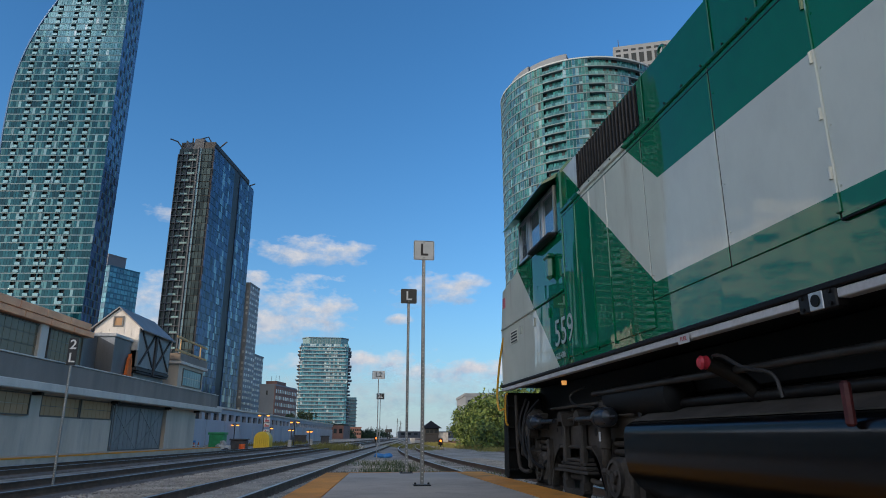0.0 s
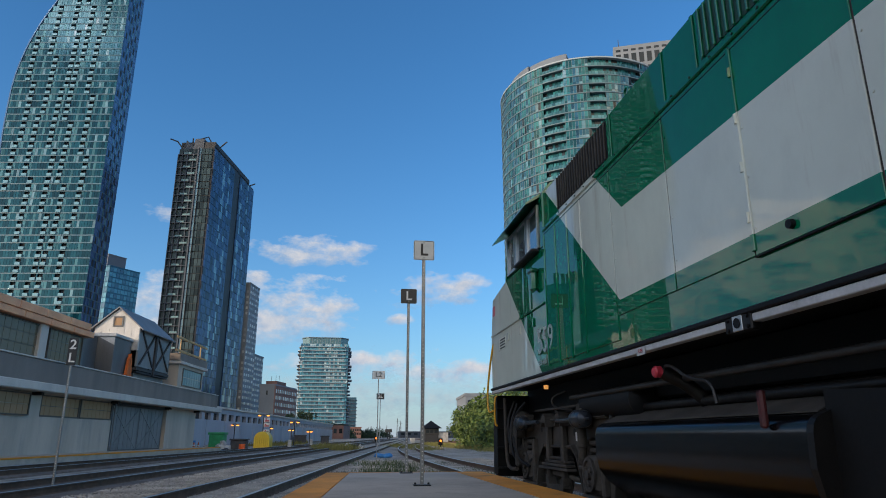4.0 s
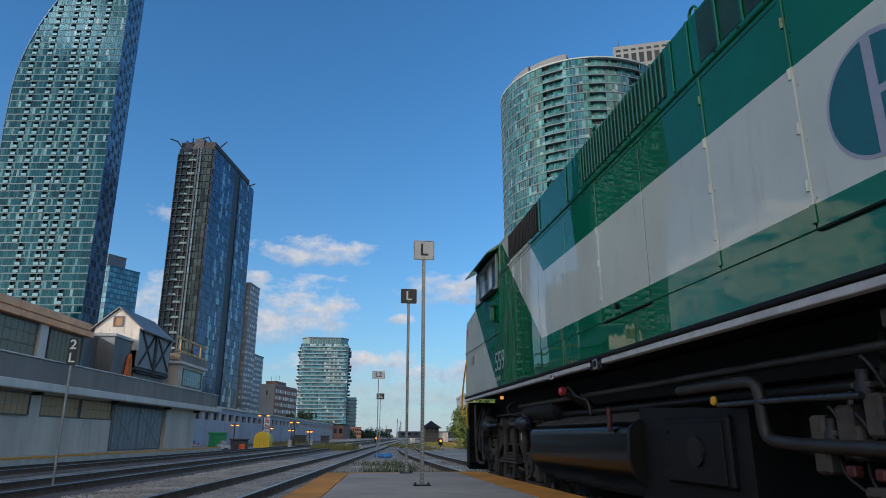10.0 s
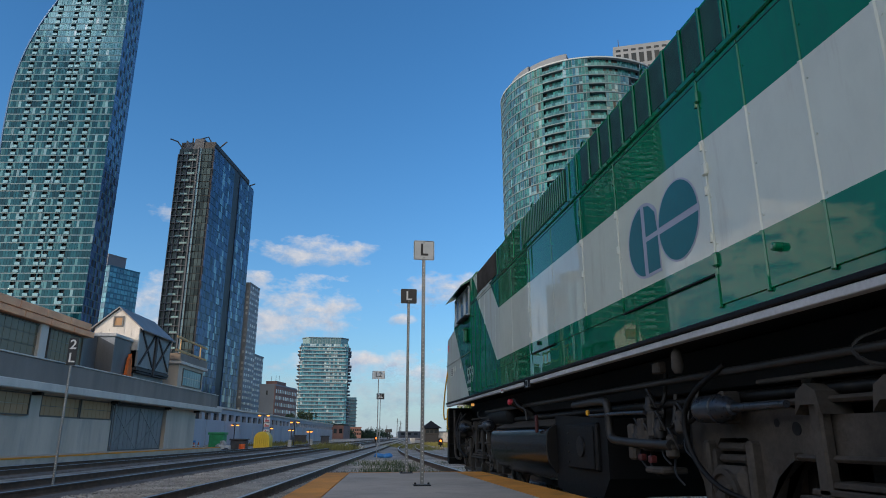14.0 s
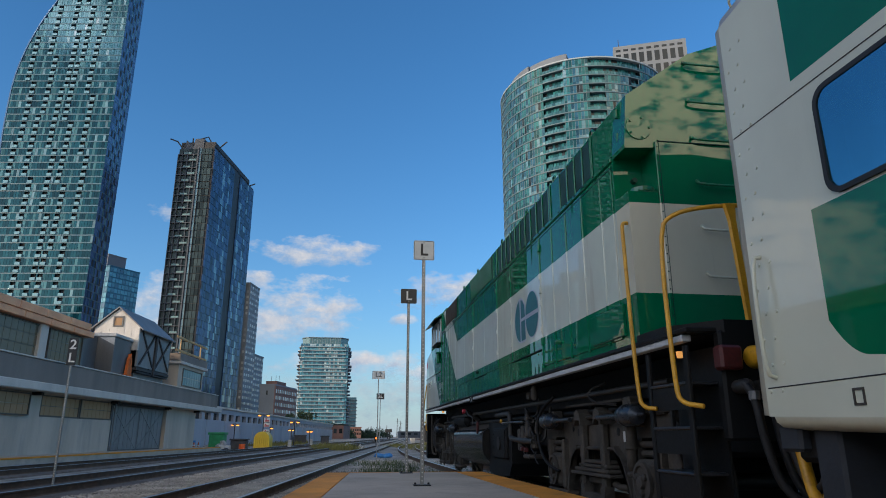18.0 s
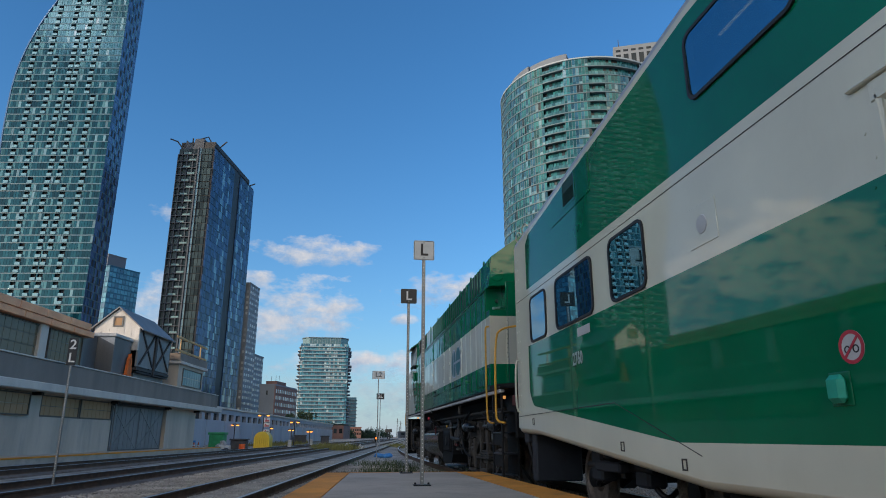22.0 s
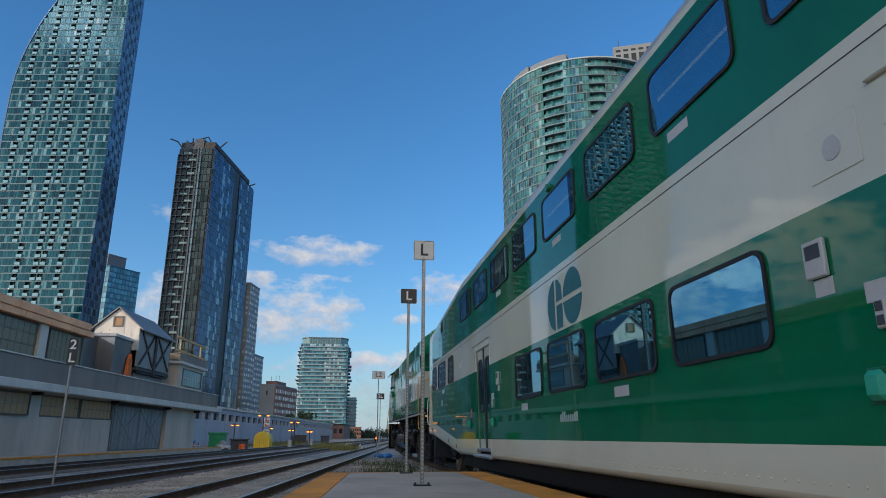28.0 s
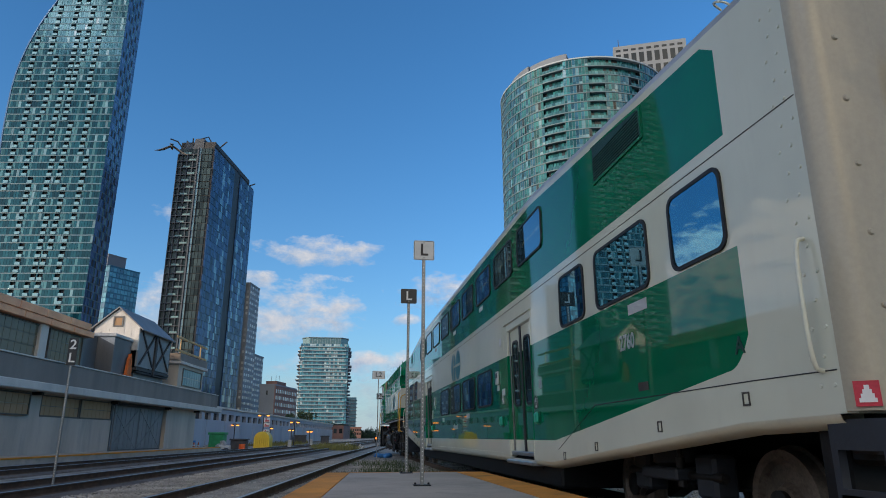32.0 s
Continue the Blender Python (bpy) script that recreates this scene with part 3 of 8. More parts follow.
def track(line, y0, y1, ties, label, rail_mat=None, step=4.0, name="railway_track"):
    """Two rails along x = line(y), with wooden ties from ties[0] to ties[1]."""
    t = thing(name, label, "railway track", kind="structure")
    n = max(2, int((y1 - y0) / step))
    ys = [y0 + (y1 - y0) * i / n for i in range(n + 1)]
    for side in (-1, 1):
        body, head = Mesh(), Mesh()
        for prof, me in ((RAIL_PROFILE, body), ([(-0.032, -0.006), (0.032, -0.006), (0.026, 0.0), (-0.026, 0.0)], head)):
            vs, k = [], len(prof)
            for y in ys:
                c = line(y) + side * 0.754
                vs += [(c + p[0], y, p[1]) for p in prof]
            fs = [(i * k + j, i * k + (j + 1) % k, (i + 1) * k + (j + 1) % k, (i + 1) * k + j) for i in range(n) for j in range(k)]
            me.add(vs, fs + [tuple(range(k)), tuple(n * k + j for j in range(k))])
        r = part("rail", body, RAIL_SIDE, t)
        part("rail_head", head, rail_mat or RAIL_TOP, r, "bright worn running surface")
    if "tie" not in TIE_MESH:
        TIE_MESH["tie"] = Mesh().bbox(-1.3, 1.3, -0.11, 0.11, -0.32, -0.165, 0.015).data("tie", TIE)
    y = ties[0]
    rng = random.Random(int(abs(line(0)) * 100))
    while y < ties[1]:
        o = part("tie", TIE_MESH["tie"], None, t)
        sl = (line(y + 1) - line(y - 1)) / 2
        o.matrix_basis = pose(line(y) + rng.uniform(-0.04, 0.04), y, rng.uniform(-0.01, 0.01), 0, 0, -math.degrees(math.atan(sl)) + rng.uniform(-1, 1))
        y += 0.56
    return t


def line_train(y):
    return TRAIN_X + (max(0.0, y - 24.0) ** 2) * 0.00125


def line_a(y):
    return -3.55 + 0.107 * y


def line_b(y):
    return -7.9 + 0.105 * y


def line_c(y):
    return -12.6 + 0.105 * y


def line_r(y):
    return 9.6 + 0.08 * y


def line_r2(y):
    return 14.2 + 0.07 * y


def bed(name, line, y0, y1, half, mat, label, top=-0.2):
    """A raised strip of ballast with sloping shoulders under a track."""
    me = Mesh()
    n = 24
    vs = []
    for i in range(n + 1):
        y = y0 + (y1 - y0) * i / n
        c = line(y)
        vs += [(c - half - 0.35, y, -0.21), (c - half, y, top), (c + half, y, top), (c + half + 0.35, y, -0.21)]
    me.add(vs, [(i * 4 + j, i * 4 + j + 1, i * 4 + j + 5, i * 4 + j + 4) for i in range(n) for j in range(3)])
    solid(name, me, mat, label, "track bed", kind="structure")


def build_tracks():
    track(line_train, -40, 320, (-3, 60), "railway track beside the platform on wooden ties")
    track(line_a, -20, 320, (6, 62), "curving railway track on grey ballast")
    track(line_b, -20, 330, (8, 62), "railway track on grey ballast")
    track(line_c, -20, 330, (14, 62), "railway track along the shed platform")
    track(line_r, -20, 330, (18, 62), "rusty railway track beyond the train", RAIL_SIDE)
    track(line_r2, -20, 330, (20, 60), "rusty railway track beside the trees", RAIL_SIDE)
    for ln, m in ((line_train, BALLAST), (line_a, BALLAST), (line_b, DIRT_BED), (line_c, DIRT_BED), (line_r, RUST_BED), (line_r2, RUST_BED)):
        bed("track_bed", ln, -20, 300, 1.1 if m is DIRT_BED else 1.45, m, "rust-stained ballast bed" if m is RUST_BED else "dark oily track bed" if m is DIRT_BED else "grey ballast bed under the rails", -0.15 if m is DIRT_BED else -0.16)
    stones("ballast_stones", lambda r: (lambda y: (r.uniform(-6.6 + 0.104 * y, -0.9 + 0.07 * y if y < 13 else 2.6 + 0.03 * y), y, -0.168))(7.5 + 26 * r.random() ** 1.6), 46000, 5, (0.014, 0.034))
    stones("ballast_stones", lambda r: (lambda y: (line_train(y) + r.uniform(-1.3, 3.2), y, -0.165))(3 + 32 * r.random() ** 1.3), 12000, 6, (0.014, 0.034))


PLAT_Z = 0.33


def build_platform():
    """The end of the island platform with its yellow edges."""
    def left(y): return -1.1 + 0.0725 * y
    right = 2.5
    t = thing("platform", "grey concrete station platform end with worn yellow edges", "platform", kind="structure")
    y0, y1 = -9.0, 12.15
    def sheet(xa, xb, ya, yb, z0, z1, r=None):
        me = Mesh()
        poly = [(xa(ya), ya), (xb(ya), ya), (xb(yb), yb), (xa(yb), yb)]
        return me.prism(poly, z0, z1, "z")
    part("slab", sheet(lambda y: left(y) + 0.015, lambda y: right - 0.015, y0, y1 - 0.02, -0.3, PLAT_Z - 0.006), CONCRETE, t)
    # paving bays with joints between them
    ys = [y0 + 1.92 * i for i in range(12)] + [y1 - 0.1]
    for a, b in zip(ys, ys[1:]):
        part("paving_bay", sheet(lambda y: left(y) + 0.4, lambda y: right - 0.47, a + 0.006, b - 0.006, PLAT_Z - 0.05, PLAT_Z), CONCRETE, t)
        part("edge_strip", sheet(left, lambda y: left(y) + 0.39, a + 0.004, b - 0.004, PLAT_Z - 0.06, PLAT_Z + 0.004), TACTILE, t, "worn yellow-orange tactile strip")
        part("edge_strip", sheet(lambda y: right - 0.46, lambda y: right, a + 0.004, b - 0.004, PLAT_Z - 0.06, PLAT_Z + 0.004), TACTILE, t, "worn yellow-orange tactile strip")
    part("end_edge", Mesh().box(left(y1) + 0.02, right - 0.02, y1 - 0.09, y1, PLAT_Z - 0.06, PLAT_Z + 0.003), TACTILE, t, "thin yellow line across the end")
    me = Mesh().bbox(0.3, 1.9, 14.4, 15.2, -0.2, 0.0, 0.03)
    solid("concrete_footing", me, CONCRETE, "low grey concrete slab beyond the platform end", "slab")


def post_with_sign(x, y, z0, z1, text, dark, w, h, zc, lines=False, post=0.045, turn=0.0, name="track_sign", size=None):
    t = thing(name, ("black sign with white letters" if dark else "white sign with black letters") + " on a perforated steel post", "sign", pose(x, y, 0, 0, 0, turn))
    p = part("post", Mesh().bbox(-post / 2, post / 2, -post / 2, post / 2, z0, z1, 0.004), GALV, t, "galvanised square steel post")
    if "hole" not in TIE_MESH:
        TIE_MESH["hole"] = Mesh().turned([(0.0, 0.007), (0.001, 0.007)], (0, -0.0015, 0), "y", 6).data("hole", LETTER_WHITE)
    z = z0 + 0.06
    while z < z1 - 0.05:
        o = part("hole", TIE_MESH["hole"], None, p)
        o.matrix_basis = pose(0, -post / 2, z)
        z += 0.0508
    part("base_plate", Mesh().bbox(-0.11, 0.11, -0.08, 0.08, z0, z0 + 0.015, 0.004), DARK_STEEL, t, "rusty bolted base plate")
    for bx in (-0.085, 0.085):
        part("bolt", Mesh().turned([(0, 0.014), (0.02, 0.014), (0.025, 0.008)], (bx, 0, z0 + 0.015), "z", 8), DARK_STEEL, t)
    pl = part("sign_plate", Mesh().prism(rounded(-w / 2, w / 2, zc - h / 2, zc + h / 2, 0.02, 3), -post / 2 - 0.008, -post / 2 - 0.004, "y"), SIGN_BLACK if dark else SIGN_WHITE, t)
    ink = LETTER_WHITE if dark else LETTER_BLACK
    if not dark:
        o, i = rounded(-w / 2 + 0.006, w / 2 - 0.006, zc - h / 2 + 0.006, zc + h / 2 - 0.006, 0.018, 3), rounded(-w / 2 + 0.011, w / 2 - 0.011, zc - h / 2 + 0.011, zc + h / 2 - 0.011, 0.014, 3)
        part("sign_border", ring(o, i, -post / 2 - 0.0095, -post / 2 - 0.008, "y"), LETTER_BLACK, pl, "thin black border")
    size = size or h * 0.85
    if lines:
        for k, ch in enumerate(text):
            lettering("letter", ch, size, Matrix.Translation((0, -post / 2 - 0.011, zc + h * (0.24 - 0.48 * k))) @ FACE_S, ink, pl, bold=0.004)
    else:
        lettering("letter", text, size, Matrix.Translation((0, -post / 2 - 0.011, zc)) @ FACE_S, ink, pl, bold=0.004)
    for bz in (zc - h * 0.38, zc + h * 0.38):
        part("sign_bolt", Mesh().turned([(0, 0.009), (0.008, 0.007)], (0, -post / 2 - 0.017, bz), "y", 8), GALV, pl)
    return t


def build_signs():
    post_with_sign(1.04, 8.8, PLAT_Z, 3.5, "L", False, 0.29, 0.28, 3.43)
    post_with_sign(1.12, 11.77, PLAT_Z, 3.45, "L", True, 0.29, 0.27, 3.395)
    post_with_sign(-6.08, 16.02, -0.2, 3.05, "2L", True, 0.2, 0.62, 2.78, lines=True, size=0.3)
    post_with_sign(1.75, 33.75, -0.2, 3.75, "L2", False, 0.64, 0.4, 3.92)
    post_with_sign(2.69, 48.65, -0.2, 3.6, "2L", True, 0.56, 0.42, 3.72)


build_ground()
build_tracks()
build_platform()
build_signs()


# ---- buildings ----
def fast_part(name, me, mat, parent, label="", stuff=False):
    m = bpy.data.meshes.new(name)
    m.from_pydata(me.v, [], me.f)
    m.materials.append(mat)
    o = new(name, m)
    o.parent = parent
    if label:
        tagged(o, label)
    if stuff:
        tagged(o, kind="stuff")
    return o


def sail_tower():
    """A tall glass tower whose far edge swells and leans in towards the top; local x runs along its front to the left."""
    t = thing("glass_tower", "tall blue-green glass apartment tower with stepped balconies", "tower", pose(-95.0, 252.7, 0, 0, 0, 180 - 8.5))
    rng = random.Random(11)
    fh, n = 2.95, 64
    def width(z):
        return 42.1 - 0.0058 * max(0.0, z - 131) ** 2 - min(7.0, 0.0028 * max(0.0, 122 - z) ** 2)
    panes, strip, voids, flank, slots, blinds = Mesh(), Mesh(), Mesh(), Mesh(), Mesh(), Mesh()
    bal = Mesh().bbox(0, 1.95, 0, 0.5, 0.0, 1.15, 0.03).data("balcony", BALCONY_GLASS)
    cols = [7.5, 14.5, 19.0, 26.5, 33.5]
    for k in range(n):
        z = k * fh
        w = width(z + fh)
        part("floor_slab", Mesh().box(0, w, -12, 0.16, z - 0.3, z + 0.14), SLAB_SAIL, t)
        # each balcony column drifts over nine storeys, then jumps back
        where = []
        for ci, c0 in enumerate(cols):
            x = c0 + ((k + ci * 4) % 9) * -0.16 + ((k + ci * 4) // 9 % 3) * 1.4
            if x < w - 3.5:
                where.append(x)
        for x in where:
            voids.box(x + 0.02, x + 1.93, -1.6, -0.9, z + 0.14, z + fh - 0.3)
            o = part("balcony", bal, None, t)
            o.matrix_basis = pose(x, 0.0, z + 0.14)
        # glazing between the balconies, with pale strips of blind panes beside them
        edges = [0.0] + [e for x in where for e in (x, x + 1.95)] + [w]
        for a, b in zip(edges[::2], edges[1::2]):
            m = max(1, round((b - a) / 1.05))
            pale_at = (m - 1, m // 2) if rng.random() < 0.6 else (m - 1,)
            for i in range(m):
                u0, u1 = a + (b - a) * i / m, a + (b - a) * (i + 1) / m
                tgt = strip if i in pale_at and rng.random() < 0.8 else blinds if rng.random() < 0.06 else panes
                tgt.box(u0 + 0.04, u1 - 0.04, -0.4, 0.05, z + 0.18, z + fh - 0.32)
        # narrow side: pale blue panels with columns of dark slots
        for i in range(10):
            a = -12 + 1.2 * i
            if i in (2, 4, 6) and (k + i // 2) % 2 == 0 or i == 8 and k % 3 == 0:
                slots.box(-0.02, 0.3, a + 0.1, a + 1.1, z + 0.2, z + fh - 0.3)
            elif i in (2, 4, 6):
                blinds.box(-0.05, 0.3, a + 0.15, a + 1.05, z + 0.2, z + fh - 0.3)
            else:
                flank.box(-0.05, 0.3, a + 0.05, a + 1.15, z + 0.14, z + fh - 0.24)
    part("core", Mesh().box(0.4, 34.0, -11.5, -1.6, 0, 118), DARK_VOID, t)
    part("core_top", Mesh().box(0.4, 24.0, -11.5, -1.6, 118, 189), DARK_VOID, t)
    for k in range(n):
        z0, z1 = k * fh, (k + 1) * fh
        part("edge_fin", Mesh().prism([(width(z0) - 0.35, z0), (width(z0) + 0.15, z0), (width(z1) + 0.15, z1), (width(z1) - 0.35, z1)], -12, 0.25, "y"), GLASS_FLANK, t)
    fast_part("glazing", panes, GLASS_TEAL, t, "blue-green glass panes", True)
    fast_part("pale_glazing", strip, GLASS_STRIP, t, "pale strips of blind panes", True)
    fast_part("blinds", blinds, GLASS_PALE, t, "panes with drawn blinds", True)
    fast_part("side_glazing", flank, GLASS_FLANK, t, "blue glass panes of the narrow side", True)
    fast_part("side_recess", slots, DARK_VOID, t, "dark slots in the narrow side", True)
    fast_part("dark_recess", voids, DARK_VOID, t, "balcony recesses with shade put into their near-black", True)


def dark_tower():
    """A tall dark slab tower; local y runs along its long side, away."""
    t = thing("dark_tower", "tall dark slab tower with blue glass side, topped by cranes", "tower", pose(-57.0, 264.0, 0, 0, 0, -11))
    H, fh, W, L = 120.0, 3.0, 15.2, 51.0
    rng = random.Random(4)
    part("core", Mesh().box(-W + 0.5, -0.4, 0.5, L, 6, H - 2), CONC_DARK, t)
    part("crown", Mesh().prism([(-13.2, H - 8), (-5, H - 8), (-5, H + 1.5), (-8.8, H + 1.5), (-9.2, H - 2), (-12.6, H + 1)], 0.3, 20, "y"), CONC_BROWN, t)
    part("plinth", Mesh().box(-W + 2, -2, 2, L - 2, 0, 6), CONC_DARK, t)
    for i in range(8):
        part("column", Mesh().bbox(-0.9, -0.2, 1 + i * 6.8, 1.7 + i * 6.8, 0, 6.2, 0.05), CONC_GREY, t)
    front, strip, blue, blue2, pale = Mesh(), Mesh(), Mesh(), Mesh(), Mesh()
    n = int((H - 14) / fh) + 2
    slab = Mesh().box(-15.2, -6.4, -1.1, 0.3, 0.0, 0.32).data("balcony_slab", CONC_BROWN)
    rail = Mesh().bbox(-10.4, -7.4, -1.15, -1.1, 0.3, 1.0, 0.01).data("balcony_front", SLAB_TEAL)
    for k in range(n):
        z = 6 + k * fh
        o = part("balcony_slab", slab, None, t)
        o.matrix_basis = pose(0, 0.6, z)
        o = part("balcony_front", rail, None, t)
        o.matrix_basis = pose(0 if k % 2 else -2.2, 0.6, z)
        for a, b in ((-15.1, -13.4), (-13.2, -11.2), (-11.0, -8.8), (-8.6, -6.6)):
            front.box(a, b, 0.25, 0.5, z + 0.4, z + fh - 0.1)
        strip.box(-6.3, -5.6, -0.1, 0.4, z + 0.1, z + fh - 0.1)
        for a in (-5.4, -3.9, -2.4):
            front.box(a, a + 1.3, 0.1, 0.5, z + 0.25, z + fh - 0.1)
        m = 34
        for i in range(m):
            a = 0.6 + (L - 1.0) * i / m
            if 16 <= i <= 20 and z < H - 5:
                continue
            r = rng.random()
            col = pale if (i in (7, 8, 11, 12, 22, 23, 27, 28) and r < 0.42) else (blue if r < 0.7 else blue2)
            col.box(-0.45, 0.0, a + 0.05, a + (L - 1.0) / m - 0.05, z + 0.08, z + fh - 0.06)
    part("fin", Mesh().box(-7.0, -6.45, -0.6, 0.5, 6, H - 3), CONC_BROWN, t)
    for x in (-15.15, -13.3, -11.1, -8.7):
        part("fin", Mesh().box(x - 0.12, x + 0.12, -0.5, 0.5, 6, H - 6), CONC_BROWN, t)
    part("fin", Mesh().box(-5.5, -5.3, -0.3, 0.5, 6, H - 6), CONC_DARK, t)
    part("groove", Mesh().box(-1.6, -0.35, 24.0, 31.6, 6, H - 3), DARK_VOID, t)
    part("roof_step", Mesh().box(-W + 0.5, -0.2, 0.6, 44, H - 2, H), CONC_DARK, t)
    fast_part("front_glazing", front, GLASS_SMOKE, t, "dark balcony windows", True)
    fast_part("strip_glazing", strip, GLASS_PALE, t, "pale upright strip of glass", True)
    fast_part("side_glazing", blue, GLASS_BLUE, t, "blue reflecting panes", True)
    fast_part("side_glazing", blue2, GLASS_NAVY, t, "dark panes", True)
    fast_part("blinds", pale, GLASS_PALE, t, "pale panes with blinds", True)
    for pts in ([(-12, 5, H - 2), (-12, 5, H + 4)], [(-14, 2, H - 3), (-17, 1.5, H + 1), (-20, 1, H + 2)], [(-3, 6, H), (-5, 4, H + 4), (-8, 3, H + 2.5)], [(-2, 8, H), (2, 7, H + 3)], [(-1, 44, H - 3), (2, 46, H - 1)]):
        part("crane_arm", Mesh().tube(pts, 0.3, 6), BRACE, t, "rooftop crane arm")


def terrace_tower():
    """A broad far tower ringed by white balcony slabs."""
    t = thing("balcony_tower", "white apartment tower ringed with balcony slabs", "tower", pose(-14.0, 480.0, 0))
    fh, n = 2.75, 22
    glass, pale = Mesh(), Mesh()
    rng = random.Random(8)
    def outline(w, d, c=3.0):
        return [(-w + c, 0), (w - c, 0), (w, c), (w, d - c), (w - c, d), (-w + c, d), (-w, d - c), (-w, c)]
    part("core", Mesh().prism(outline(17.3, 22), 6, 64, "z"), DARK_VOID, t)
    for k in range(n):
        z = 9.5 + k * fh * 0.92
        part("balcony_slab", Mesh().prism(outline(19.0 + 0.7 * math.sin(k * 1.7) + 0.4 * math.sin(k * 0.6), 25, 4), z - 0.2, z + 0.15, "z", Matrix.Translation((0, -1.5, 0))), SLAB_PALE, t)
        part("balustrade", Mesh().box(-15.2, 15.2, -1.5, -1.42, z + 0.15, z + 0.6), BALCONY_GLASS, t)
        for i in range(22):
            a = -16.8 + 33.6 * i / 22
            # bays and floors where the painted sky reflection falls
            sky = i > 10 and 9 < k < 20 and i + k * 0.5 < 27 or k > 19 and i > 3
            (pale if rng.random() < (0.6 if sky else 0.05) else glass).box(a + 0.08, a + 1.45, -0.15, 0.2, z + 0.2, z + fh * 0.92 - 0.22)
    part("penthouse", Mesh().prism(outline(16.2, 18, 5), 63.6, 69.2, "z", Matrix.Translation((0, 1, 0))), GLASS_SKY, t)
    for i in range(13):
        part("penthouse_mullion", Mesh().box(-11.0 + i * 1.83 - 0.08, -11.0 + i * 1.83 + 0.08, 0.86, 1.02, 63.8, 69.2), SLAB_PALE, t)
    part("penthouse_roof", Mesh().prism(outline(16.7, 19, 5), 69.2, 69.8, "z", Matrix.Translation((0, 0.5, 0))), SLAB_LIGHT, t)
    for i in range(9):
        part("column", Mesh().bbox(-15 + i * 3.6, -14.3 + i * 3.6, 0.5, 1.2, 0, 9.4, 0.05), SLAB_LIGHT, t)
    part("lobby", Mesh().box(-15, 15, 3, 20, 0, 9.3), GLASS_GREY, t)
    fast_part("glazing", glass, GLASS_OFFICE, t, "blue glass behind the balconies", True)
    fast_part("pale_glazing", pale, GLASS_BRIGHT, t, "paler panes with reflected sky put into their colour", True)
    b = thing("balcony_tower", "slim white balcony tower behind another tower", "tower", pose(6.2, 505, 0))
    part("core", Mesh().box(-4, 4, 0, 14, 0, 29), GLASS_OFFICE, b)
    for k in range(10):
        part("balcony_slab", Mesh().box(-4.6, 4.6, -1.2, 14.4, 4 + k * 2.55, 4.3 + k * 2.55), SLAB_PALE, b)


